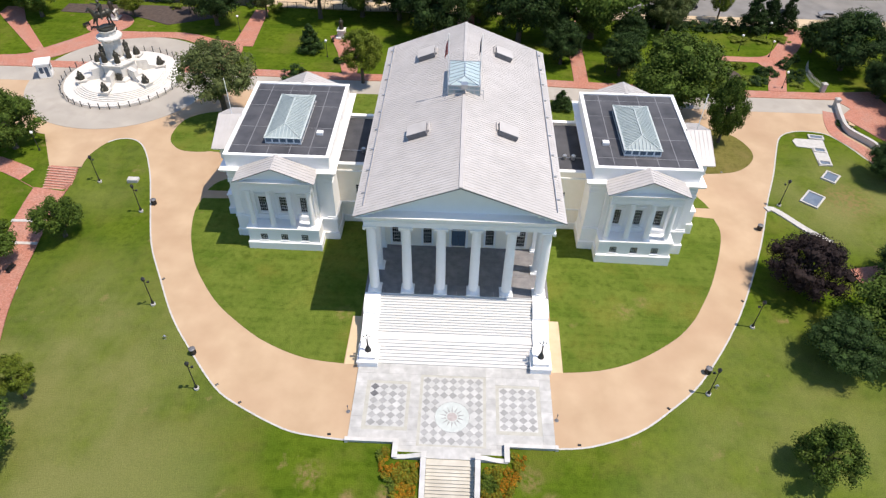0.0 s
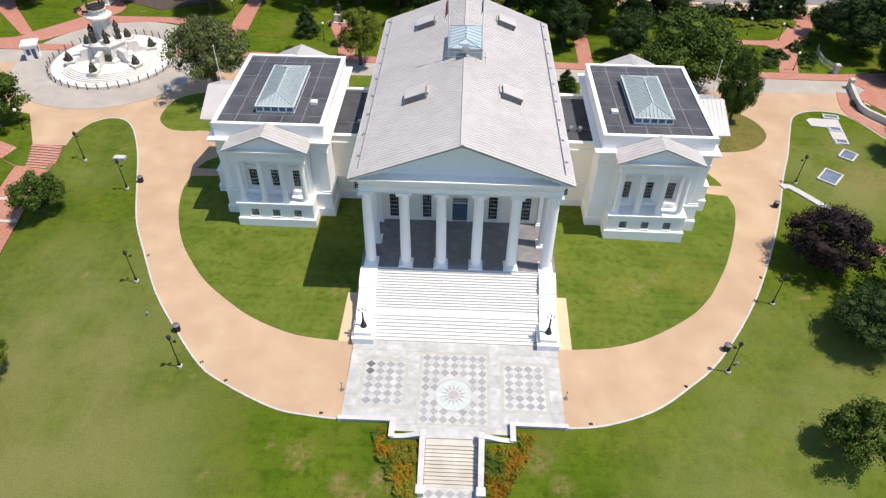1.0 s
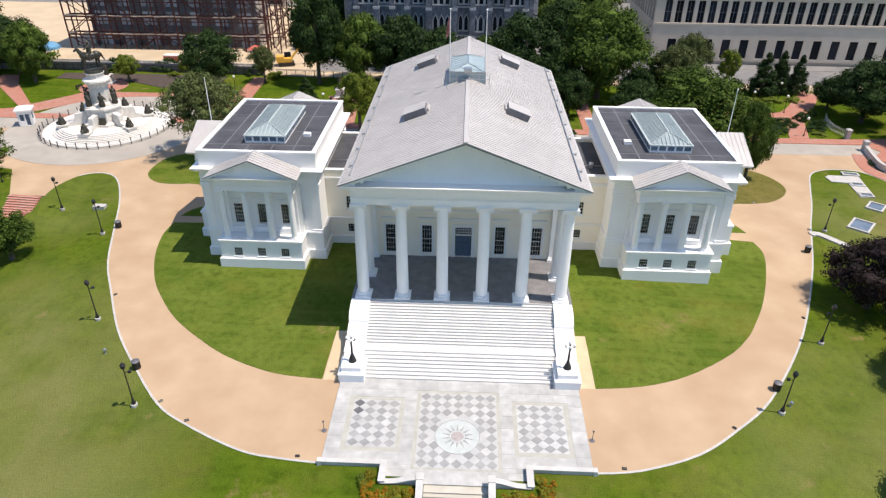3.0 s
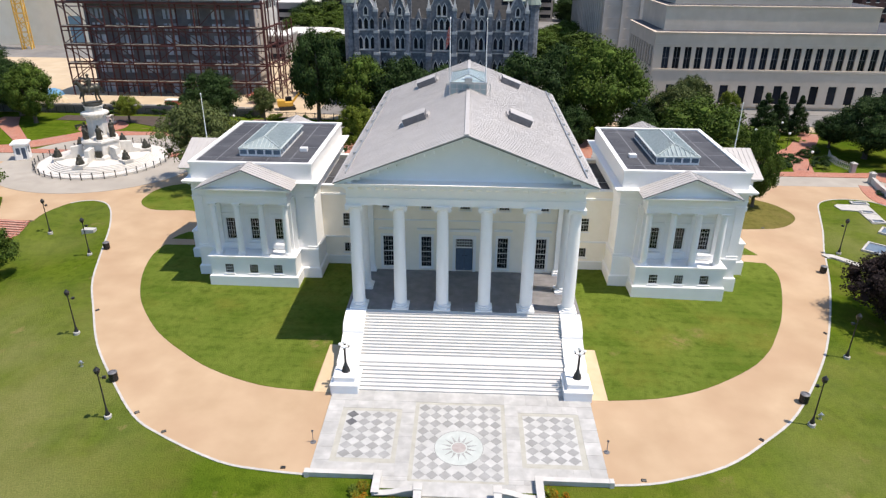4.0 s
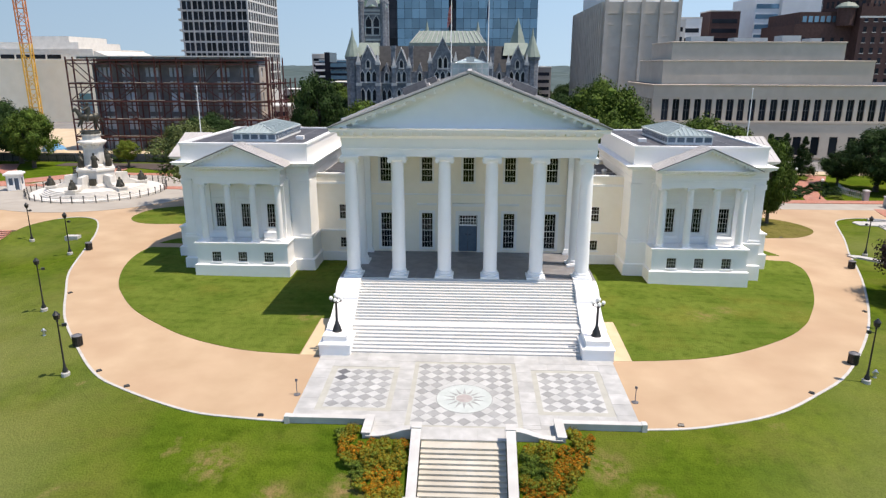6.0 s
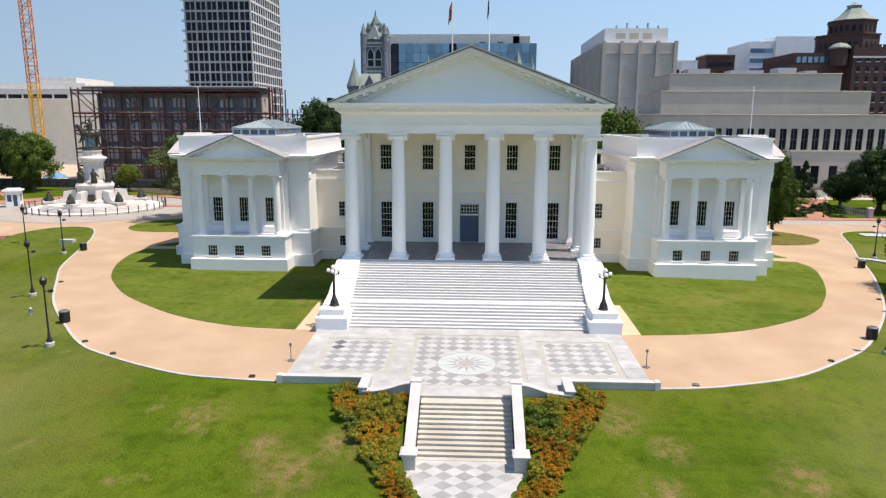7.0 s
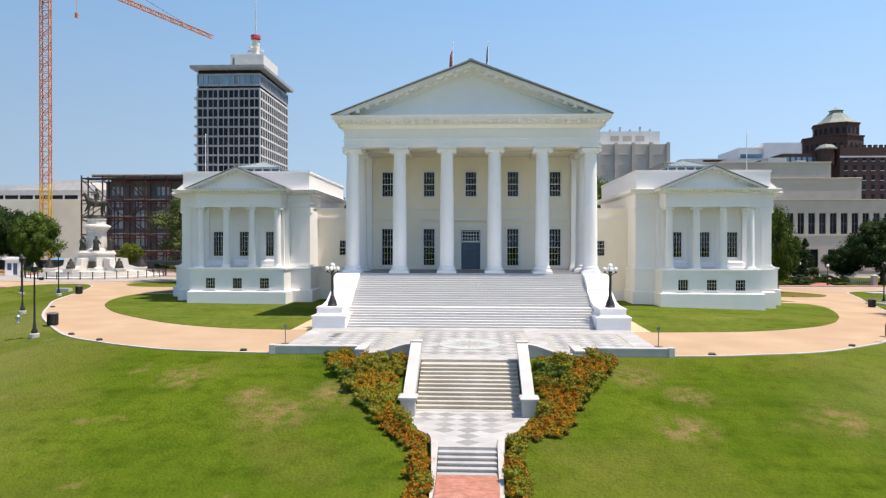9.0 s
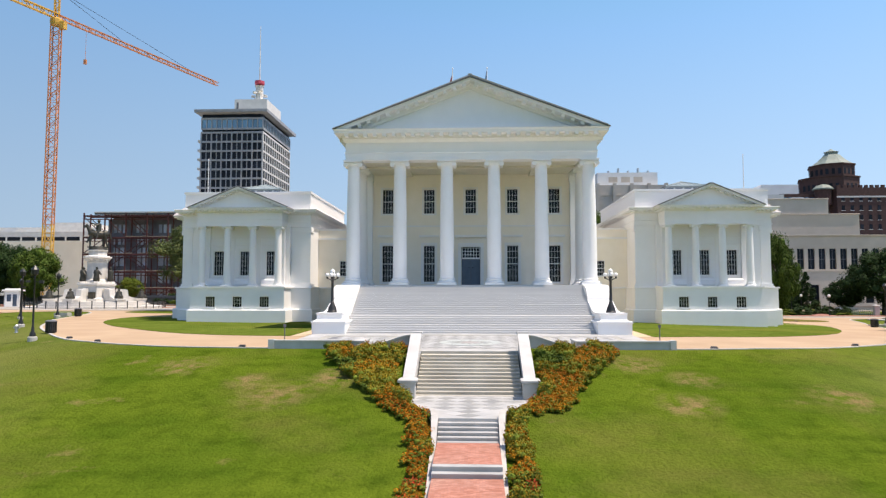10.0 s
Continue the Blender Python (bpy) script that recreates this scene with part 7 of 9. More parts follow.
for z in levels:
    for y in (FY0, FY1):
        bm = bmesh.new()
        beam(bm, (FX0, y - 0.01, z), (FX1, y - 0.01, z), 0.28, 0.4)
        part("beam", bm, RUST, fr)
    bm = bmesh.new()
    beam(bm, (FX0, FY0 - 0.01, z - 0.95), (FX1, FY0 - 0.01, z - 0.95), 0.2, 0.24)
    part("lower_chord", bm, RUST, fr)
    if z < 20:
        for i in range(nb):
            for part_ in range(3):
                if rng.random() < 0.8:
                    bm = bmesh.new()
                    u = FX0 + fw * (i + part_ / 3)
                    tilt = rng.uniform(-0.12, 0.12)
                    loft(bm, [[(u + 0.15, y, z + 0.25), (u + fw / 3 * 0.9, y, z + 0.25 + tilt), (u + fw / 3 * 0.9, y, z + 0.36 + tilt), (u + 0.15, y, z + 0.36)] for y in (FY0 - 0.35, FY0 + rng.uniform(0.5, 1.6))])
                    bmesh.ops.recalc_face_normals(bm, faces=bm.faces[:])
                    part("deck", bm, PLANK, fr, "weathered plank deck")
    for i in range(nb + 1):
        bm = bmesh.new()
        beam(bm, (FX0 + fw * i, FY0 + 0.2, z + 0.01), (FX0 + fw * i, FY1 - 0.2, z + 0.01), 0.2)
        part("tie_beam", bm, RUST, fr)
half_post = shared(("half_post",), lambda bm: box(bm, -0.1, 0.1, -0.1, 0.1, 0, 18.5), RUST)
for i in range(nb):
    piece("half_post", half_post, fr, Matrix.Translation((FX0 + fw * (i + 0.5), FY0 + 0.5, 0)))
zs_ = (0.0,) + levels
for i in range(nb):
    for k in range(5):
        for yb in [y for y, p in ((FY0 - 0.02, 0.8 if k < 4 else 0.45), (FY1, 0.5)) if rng.random() < p]:
            bm = bmesh.new()
            a, b = (0, 1) if (i + k) % 2 else (1, 0)
            if rng.random() < 0.25:
                a, b = b, a
            beam(bm, (FX0 + fw * (i + a), yb, zs_[k] + 0.2), (FX0 + fw * (i + b), yb, zs_[k + 1] - 0.2), 0.18)
            part("brace", bm, RUST, fr)
# frame round the side
for i in range(4):
    for x in (-53.3, -50.0):
        piece("post", post, fr, Matrix.Translation((x, 114 + 5.0 * i, 0 if x < -52 else -5.5)))
for z in levels[:4]:
    for x in (-53.3, -50.0):
        if x < -52 or z < 18:
            bm = bmesh.new()
            beam(bm, (x, 114, z), (x, 129, z), 0.26, 0.36)
            part("beam", bm, RUST, fr)
    for i in range(4):
        bm = bmesh.new()
        beam(bm, (-53.3, 114 + 5 * i, z + 0.01), (-50.0, 114 + 5 * i, z + 0.01), 0.2)
        part("tie_beam", bm, RUST, fr)
for i in range(4):
    for k in range(4):
        bm = bmesh.new()
        a, b = (-53.3, -50.0) if (i + k) % 2 else (-50.0, -53.3)
        beam(bm, (a, 114.02 + 5 * i, zs_[k]), (b, 114.02 + 5 * i, zs_[k + 1]), 0.16)
        part("brace", bm, RUST, fr)
slab("building_plot", [(-170, 112.5), (-36, 112.5), (-36, 150), (-60, 175), (-170, 175)], -0.1, 0.09, DIRT, "bare tan building plot", "earth")

# ---- the grey granite hall ----
gh_ = thing("granite_hall", "grey granite gothic revival hall with steep gables and turrets", "building", (-7.3, 125, 0))
HX0, HX1, HY = -30.6, 15.6, 111.0
solid("wall", gh_, GOTHIC, HX0, HX1, HY, HY + 34, 0, 22.0)


def lancet(m, w, h, n=1, parent=gh_):
    """A row of n pointed lights under a pale hood."""
    def light(bm):
        pts = [(-w / 2, 0), (w / 2, 0), (w / 2, h * 0.72), (w * 0.3, h * 0.9), (0, h), (-w * 0.3, h * 0.9), (-w / 2, h * 0.72)]
        prism(bm, pts, -0.02, 0.10, pose(0, 0, 0, 90, 0, 0))
    def hood(bm):
        z = -0.25
        for s in (-1, 1):
            box(bm, s * (w / 2 + 0.02), s * (w / 2 + 0.26), -0.28, 0.02, -0.2, h * 0.74)
            loft(bm, [[(s * (w / 2 + 0.02), y, h * 0.72), (s * (w / 2 + 0.26), y, h * 0.72), (0, y, h + 0.38), (0, y, h + 0.06)] for y in (-0.28, 0.02)])
        box(bm, -w / 2 - 0.3, w / 2 + 0.3, -0.35, 0.02, -0.45, -0.2)
        bmesh.ops.recalc_face_normals(bm, faces=bm.faces[:])
    for k in range(n):
        mm = m @ Matrix.Translation(((k - (n - 1) / 2) * (w + 0.55), 0, 0))
        o = piece("window", shared(("lancet", w, h), light, DARKGLASS), parent, mm)
        piece("hood", shared(("hood", w, h), hood, GOTHTRIM), o, mm)


def gable_bay(x0, x1, y, z_eave, z_peak, big):
    """A projecting bay with a steep gable and pinnacles."""
    b = bmesh.new()
    cxm = (x0 + x1) / 2
    loft(b, [[(x0, yy, 0), (x1, yy, 0), (x1, yy, z_eave), (cxm, yy, z_peak), (x0, yy, z_eave)] for yy in (y, y + 6)])
    bmesh.ops.recalc_face_normals(b, faces=b.faces[:])
    bay = part("gable_bay", b, GOTHIC, gh_)
    b = bmesh.new()
    for s in (-1, 1):
        xe = x0 if s < 0 else x1
        loft(b, [[(xe + s * 0.35, yy, z_eave - 0.5), (cxm, yy, z_peak + 0.55), (cxm, yy, z_peak), (xe, yy, z_eave - 0.1)] for yy in (y - 0.25, y + 0.5)])
    bmesh.ops.recalc_face_normals(b, faces=b.faces[:])
    part("coping", b, GOTHTRIM, bay)
    for s in (-1, 1):
        xe = x0 if s < 0 else x1
        b = bmesh.new()
        for zz0, zz1, ww in ((0, 6.6, 0.85), (6.6, 13.6, 0.75), (13.6, 18.9, 0.62), (18.9, z_eave + 0.6, 0.5)):
            box(b, xe - ww, xe + ww, y - 0.5, y + 0.4, zz0, zz1 - 0.4)
        part("buttress", b, GOTHIC, bay)
        for zz1, ww in ((6.6, 0.9), (13.6, 0.8), (18.9, 0.7), (z_eave + 0.6, 0.6)):
            b = bmesh.new()
            box(b, xe - ww, xe + ww, y - 0.6, y + 0.4, zz1 - 0.4, zz1 + 0.25)
            part("weathering", b, GOTHTRIM, bay, "pale stone offset")
    b = bmesh.new()
    for s in (-1, 1):
        xe = x0 if s < 0 else x1
        loft(b, [[(xe - 0.5, y - 0.4, z_eave + 0.6), (xe + 0.5, y - 0.4, z_eave + 0.6), (xe + 0.5, y + 0.4, z_eave + 0.6), (xe - 0.5, y + 0.4, z_eave + 0.6)], [(xe - 0.05, y - 0.05, z_eave + 3.0), (xe + 0.05, y - 0.05, z_eave + 3.0), (xe + 0.05, y + 0.05, z_eave + 3.0), (xe - 0.05, y + 0.05, z_eave + 3.0)]])
    part("pinnacle", b, GOTHTRIM, bay)
    w = (x1 - x0)
    n = 3 if w > 4 else 2
    for z, h in ((1.5, 4.2), (8.3, 3.6), (14.8, 2.9), (19.6, 2.5)):
        lancet(RZ(0, (cxm, y, z)), 0.95 if w > 4 else 0.8, h, n)
    lancet(RZ(0, (cxm, y, 23.0)), 0.8, 1.8 if not big else 2.6, 2 if big else 1)


gable_bay(-28.6, -23.6, HY - 1.2, 23.4, 28.0, False)
gable_bay(9.2, 13.8, HY - 1.2, 23.4, 28.0, False)
gable_bay(-10.4, -4.0, HY - 1.6, 23.8, 30.0, True)
gable_bay(-19.6, -15.8, HY - 0.8, 22.6, 27.4, False)
gable_bay(0.6, 4.8, HY - 0.8, 22.6, 27.4, False)
for x in (-21.6, -13.1, -1.7, 7.0):
    for z, h in ((1.5, 4.0), (8.3, 3.6), (14.8, 2.7)):
        lancet(RZ(0, (x, HY, z)), 0.85, h, 2)
    b = bmesh.new()
    loft(b, [[(x - 0.9, yy, 19.4), (x + 0.9, yy, 19.4), (x + 0.9, yy, 21.6), (x, yy, 24.2), (x - 0.9, yy, 21.6)] for yy in (HY - 0.3, HY + 3)])
    bmesh.ops.recalc_face_normals(b, faces=b.faces[:])
    part("dormer", b, GOTHIC, gh_)
    lancet(RZ(0, (x, HY - 0.3, 19.7)), 0.75, 2.2, 1)
for z in (6.6, 13.6, 18.9):
    solid("string_course", gh_, GOTHTRIM, HX0 - 0.1, HX1 + 0.1, HY - 0.22, HY - 0.003, z, z + 0.35)
b = bmesh.new()
loft(b, [[(HX0, HY + 0.05, 21.6), (HX1, HY + 0.05, 21.6), (HX1, HY + 33.9, 21.6), (HX0, HY + 33.9, 21.6)], [(HX0 + 5, HY + 8, 28.4), (HX1 - 5, HY + 8, 28.4), (HX1 - 5, HY + 26, 28.4), (HX0 + 5, HY + 26, 28.4)]])
part("slate_roof", b, SLATE, gh_, "dark slate roof")
for x0, x1 in ((-30, -24), (8, 15)):
    b = bmesh.new()
    loft(b, [[(x0, HY + 4, 26), (x1, HY + 4, 26), (x1, HY + 12, 26), (x0, HY + 12, 26)], [(x0 + 0.5, HY + 7, 29.2), (x1 - 0.5, HY + 7, 29.2), (x1 - 0.5, HY + 9, 29.2), (x0 + 0.5, HY + 9, 29.2)]])
    part("copper_roof", b, COPPER, gh_, "pale green copper roof")
b = bmesh.new()
loft(b, [[(-17, HY + 14, 28.0), (4, HY + 14, 28.0), (4, HY + 24, 28.0), (-17, HY + 24, 28.0)], [(-17, HY + 14, 29.4), (4, HY + 14, 29.4), (4, HY + 24, 29.4), (-17, HY + 24, 29.4)], [(-14.5, HY + 17, 32.6), (1.5, HY + 17, 32.6), (1.5, HY + 21, 32.6), (-14.5, HY + 21, 32.6)]])
court = part("court_roof", b, COPPER, gh_, "pale green glazed court roof")
for k in range(16):
    b = bmesh.new()
    x = -16.6 + 1.35 * k
    beam(b, (x, HY + 13.9, 29.45), (x * 0.78 - 1.35, HY + 16.9, 32.62), 0.14)
    part("glazing_bar", b, GOTHTRIM, court)
for x in (-19.9, -15.4, 0.2, 5.2):
    b = bmesh.new()
    box(b, x - 0.5, x + 0.5, HY + 0.4, HY + 1.6, 20, 27.6)
    box(b, x - 0.65, x + 0.65, HY + 0.25, HY + 1.75, 27.6, 28.3)
    part("chimney", b, GOTHIC, gh_)
for x in (HX0 + 0.4, HX1 - 0.4):
    b = bmesh.new()
    lathe(b, [(1.7, 0), (1.7, 24.8), (2.0, 25.0), (2.0, 25.6)], (x, HY + 0.4), 10)
    tu = part("corner_turret", b, GOTHIC, gh_)
    b = bmesh.new()
    lathe(b, [(2.15, 25.6), (1.2, 28.2), (0.35, 30.6), (0.06, 32.6)], (x, HY + 0.4), 10)
    part("turret_roof", b, COPPER, tu, "green copper turret cone")
for x, y, z0, z1, r in ((12.0, HY + 9, 28.5, 35.5, 2.2), (-12.4, HY + 18, 31.8, 35.2, 0.7), (1.6, HY + 18, 31.8, 35.2, 0.7)):
    b = bmesh.new()
    lathe(b, [(r, z0), (r * 0.55, z0 + (z1 - z0) * 0.5), (0.05, z1)], (x, y), 4 if r > 2 else 8)
    part("spirelet", b, COPPER, gh_, "small green copper spire")
# clock tower
b = bmesh.new()
box(b, -29.4, -23.6, 122, 128, 0, 38.4)
for ax in (-29.4, -23.6):
    for ay in (122, 128):
        lathe(b, [(0.85, 20), (0.85, 39.5), (0.95, 39.6), (0.05, 42.6)], (ax, ay), 8)
ct = part("clock_tower", b, GOTHIC, gh_)
lancet(RZ(0, (-26.5, 122, 31.5)), 1.5, 4.6, 2)
for z in (29.8, 37.2):
    solid("string_course", ct, GOTHTRIM, -29.7, -23.3, 121.75, 121.997, z, z + 0.5)
b = bmesh.new()
lathe(b, [(3.9, 38.4), (2.1, 40.9), (1.3, 42.2), (1.35, 42.8), (0.3, 45.0), (0.05, 46.5)], (-26.5, 125), 8, None)
part("spire", b, DARKCOPPER, ct, "dark green copper spire")
b = bmesh.new()
loft(b, [[(-28.2, yy, 38.4), (-24.8, yy, 38.4), (-26.5, yy, 42.6)] for yy in (121.6, 124)])
part("spire_gable", b, GOTHTRIM, ct)
for a in range(8):
    c = (-26.5 + 2.2 * math.cos(math.tau * a / 8), 125 + 2.2 * math.sin(math.tau * a / 8))
    b = bmesh.new()
    lathe(b, [(0.32, 39.8), (0.32, 41.2), (0.42, 41.3), (0.04, 43.2)], c, 6)
    part("pinnacle", b, DARKCOPPER, ct, "dark green copper pinnacle")
for z in (28.0, 33.0, 36.4):
    b = bmesh.new()
    band(b, -29.4, -23.6, 122, 128, [(z, 0.02), (z + 0.05, 0.22), (z + 0.3, 0.22), (z + 0.34, 0.02)])
    part("string_course", b, GOTHTRIM, ct)

# ---- further off ----
rng = random.Random(11)
for x, y, w, d, h, mt, nm in ((-150, 330, 40, 30, 22, CITYROOF, "low_building"), (-95, 420, 26, 20, 26, BLUEGLASS, "glass_block"), (-108, 425, 12, 20, 30, CITYROOF, "low_building"), (-60, 300, 30, 20, 14, DARKBRICK, "low_building"), (-92, 300, 20, 20, 10, CITYROOF, "low_building"),
                            (-55, 190, 30, 20, 8, CITYROOF, "low_building"), (-75, 175, 22, 16, 9, CITYROOF, "low_building"), (34, 330, 22, 20, 22, CITYROOF, "low_building"), (-135, 300, 26, 20, 17, DARKBRICK, "low_building"), (-260, 330, 60, 40, 26, CONCRETE, "low_building"),
                            (-330, 260, 60, 40, 20, CITYROOF, "low_building"), (210, 330, 60, 40, 40, SLABC, "low_building"), (230, 210, 60, 40, 38, DARKBRICK, "low_building"), (84, 240, 14, 30, 42, CONCRETE, "low_building"), (96.2, 250, 9.5, 12, 43.5, PALEWALL, "low_building"), (111.5, 252, 13, 14, 46.5, DARKBRICK, "low_building"), (-78, 330, 18, 14, 20, DARKBRICK, "low_building")):
    ob = thing(nm, "distant city building seen over the trees", "building", (x, y, 0), "distant buildings")
    solid("wall", ob, mt, x - w / 2, x + w / 2, y, y + d, 0, h)
    solid("roof_edge", ob, CONCRETE, x - w / 2 - 0.2, x + w / 2 + 0.2, y - 0.2, y + d, h, h + 0.5)
    for f in range(int(h / 4)):
        solid("window_band", ob, DARKGLASS, x - w / 2 + 1, x + w / 2 - 1, y - 0.08, y - 0.003, 1.5 + 4 * f, 3.3 + 4 * f)
# woods to the skyline
nr = np.random.default_rng(3)
xs = np.arange(-4600, 4601, 40.0)
ys = np.concatenate((np.arange(560, 1200, 30.0), np.arange(1200, 4700, 120.0)))
X, Y = np.meshgrid(xs, ys)
Z = 7 + nr.uniform(-4, 5, X.shape) + 5 * np.sin(X / 310) * np.cos(Y / 270)
Z[0] = -1
idx = np.arange(X.size).reshape(X.shape)
faces = np.stack((idx[:-1, :-1], idx[:-1, 1:], idx[1:, 1:], idx[1:, :-1]), -1).reshape(-1, 4)
me = bpy.data.meshes.new("far_woods")
me.from_pydata(np.stack((X, Y, Z), -1).reshape(-1, 3).tolist(), [], faces.tolist())
me.materials.append(FARWOOD)
tagged(new("far_woods", me), "distant wooded skyline beyond the city", "woods", kind="stuff")


# small blue office block far behind the link range
fb = thing("office_block", "distant dark blue glass office block with a stair shaft", "building", (-84, 335, 0))
solid("core", fb, DARKGLASS, -90, -68, 330, 350, 0, 24.5)
solid("stair_shaft", fb, DARKGLASS, -84.5, -81.5, 329.5, 350, 0, 30.0)
for f in range(7):
    solid("pale_band", fb, LIGHTWALL, -90.2, -84.6, 329.6, 329.997, 2.5 + 3.4 * f, 3.6 + 3.4 * f)
    solid("window_band", fb, BLUEGLASS, -81.3, -68, 329.8, 329.997, 1.5 + 3.4 * f, 3.6 + 3.4 * f)


# ---- monument ----
ON_HILL = []
mon = thing("monument", "pale granite monument on a stepped round platform", "monument", (MX, MY, 0))
bm = bmesh.new()
lathe(bm, [(11.4, -0.4), (11.4, 0.35), (11.3, 0.40)], (MX, MY), 64)
part("platform", bm, GRANITE, mon)
for k in range(5):
    bm = bmesh.new()
    r = 9.6 - 0.38 * k
    z = 0.40 + 0.17 * k
    lathe(bm, [(r, z + 0.003), (r, z + 0.17)], (MX, MY), 48)
    part("step", bm, GRANITE, mon)
bm = bmesh.new()
lathe(bm, [(4.4, 1.24), (4.4, 1.7), (3.9, 1.8), (3.55, 1.95), (3.45, 4.1), (3.7, 4.2), (3.7, 4.5), (3.2, 4.6), (2.2, 4.75)], (MX, MY), 6)
part("base", bm, GRANITE, mon)
bm = bmesh.new()
lathe(bm, [(2.2, 4.75), (2.1, 5.1), (1.75, 5.3), (1.68, 8.3), (1.8, 8.45), (1.8, 8.7), (2.3, 9.2), (2.45, 9.25), (2.4, 9.5), (1.55, 9.75), (1.5, 10.5), (1.7, 10.6), (1.7, 10.75)], (MX, MY), 12)
part("shaft", bm, GRANITE, mon)
bm = bmesh.new()
lathe(bm, [(1.55, 10.753), (1.6, 10.9), (1.5, 11.2)], (MX, MY), 12)
part("top_block", bm, BRONZE, mon, "dark bronze block under the statue")
for k in range(12):
    bm = bmesh.new()
    a = math.tau * (k + 0.5) / 12
    box(bm, -0.13, 0.13, -0.3, 0.0, 8.72, 9.1, RZ(math.degrees(a) + 90, (MX + 1.78 * math.cos(a), MY + 1.78 * math.sin(a), 0)))
    part("bracket", bm, GRANITE, mon)
bm = bmesh.new()
box(bm, MX + 0.6, MX + 1.6, MY - 3.75, MY - 3.1, 1.5, 2.95)
part("tablet", bm, BRONZE, mon, "dark bronze tablet")


def figure(bm, x, y, z, h, turn):
    """A plain standing cloaked shape."""
    a = radians(turn)
    k = h / 2.6
    lathe(bm, [(0.50 * k, z), (0.55 * k, z + 0.3 * k), (0.42 * k, z + 1.1 * k), (0.52 * k, z + 1.7 * k), (0.40 * k, z + 2.0 * k), (0.16 * k, z + 2.12 * k), (0.20 * k, z + 2.3 * k), (0.17 * k, z + 2.5 * k), (0.05 * k, z + 2.6 * k)], (x, y), 10)
    tube(bm, (x + 0.4 * k * math.cos(a), y + 0.4 * k * math.sin(a), z + 1.75 * k), (x + 0.75 * k * math.cos(a + 0.6), y + 0.75 * k * math.sin(a + 0.6), z + 1.2 * k), 0.15 * k, 0.12 * k, 8)


for k in range(6):
    a = math.radians(-62 + 60 * k)
    x, y = MX + 2.6 * math.cos(a), MY + 2.6 * math.sin(a)
    bm = bmesh.new()
    lathe(bm, [(0.85, 4.3), (0.8, 4.75), (0.7, 4.85)], (x, y), 8)
    part("buttress", bm, GRANITE, mon)
    st = thing("statue", "dark bronze standing statue on the monument", "statue", (x, y, 4.85), "monument statues")
    bm = bmesh.new()
    figure(bm, x, y, 4.85, 2.7, 60 * k)
    part("figure", bm, BRONZE, st, smooth=True)
    ON_HILL.append(st)
    a2 = a + math.radians(30)
    x, y = MX + 7.6 * math.cos(a2), MY + 7.6 * math.sin(a2)
    bm = bmesh.new()
    loft(bm, [[(-0.45, y2, 0.42), (0.45, y2, 0.42), (0.45, y2, z2), (-0.45, y2, z2)] for y2, z2 in ((0.9, 1.75), (2.2, 2.2), (2.4, 3.4), (4.4, 3.6))], RZ(math.degrees(a2) + 90, (x, y, 0)))
    bmesh.ops.recalc_face_normals(bm, faces=bm.faces[:])
    part("radial_wall", bm, GRANITE, mon)
    bm = bmesh.new()
    m = RZ(math.degrees(a2) + 90, (x, y, 0))
    box(bm, -0.85, 0.85, -0.85, 1.0, 0.4, 1.55, m)
    box(bm, -1.0, 1.0, -1.0, 1.05, 1.553, 1.75, m)
    box(bm, -1.0, 1.0, -1.0, 1.0, 0.403, 0.7, m)
    part("plinth", bm, GRANITE, mon)
    st = thing("statue", "dark bronze seated statue on a granite plinth", "statue", (x, y, 1.75), "monument statues")
    bm = bmesh.new()
    lathe(bm, [(0.72, 1.75), (0.75, 2.1), (0.55, 2.5), (0.45, 3.0), (0.2, 3.15), (0.22, 3.4), (0.08, 3.55)], (x, y), 10)
    tube(bm, m @ Vector((0, -0.3, 2.3)), m @ Vector((0, -0.95, 2.0)), 0.3, 0.22, 8)
    part("figure", bm, BRONZE, st, smooth=True)
    ON_HILL.append(st)

# horse and rider as one plain cast
ride = thing("equestrian_statue", "dark bronze equestrian statue on the monument shaft", "statue", (MX, MY, 11.2))
bm = bmesh.new()
hm = RZ(-140, (MX, MY, 11.2))


def blob(bm, c, r, m):
    bmesh.ops.create_uvsphere(bm, u_segments=12, v_segments=8, radius=1.0, matrix=m @ Matrix.Translation(c) @ Matrix.Diagonal((*r, 1)))


box(bm, -1.7, 1.7, -0.7, 0.7, 0, 0.2, hm)
blob(bm, (0, 0, 2.5), (1.6, 0.62, 0.72), hm)
blob(bm, (-1.1, 0, 2.6), (0.75, 0.66, 0.75), hm)
blob(bm, (1.1, 0, 2.7), (0.7, 0.58, 0.75), hm)
tube(bm, (1.3, 0, 2.9), (1.95, 0, 4.0), 0.48, 0.28, 10, hm)
tube(bm, (1.85, 0, 4.15), (2.55, 0, 3.6), 0.28, 0.16, 10, hm)
for x, y, x2 in ((-1.2, 0.35, -1.5), (-1.1, -0.35, -0.9), (1.1, 0.3, 1.4), (1.2, -0.3, 1.9)):
    zb = 0.2 if not (x2 == 1.9) else 0.9
    tube(bm, (x, y, 2.2), ((x + x2) / 2 + 0.15, y, 1.25), 0.28, 0.17, 8, hm)
    tube(bm, ((x + x2) / 2 + 0.15, y, 1.25), (x2, y, zb), 0.15, 0.14, 8, hm)
tube(bm, (-1.75, 0, 2.8), (-2.3, 0, 1.5), 0.22, 0.1, 8, hm)
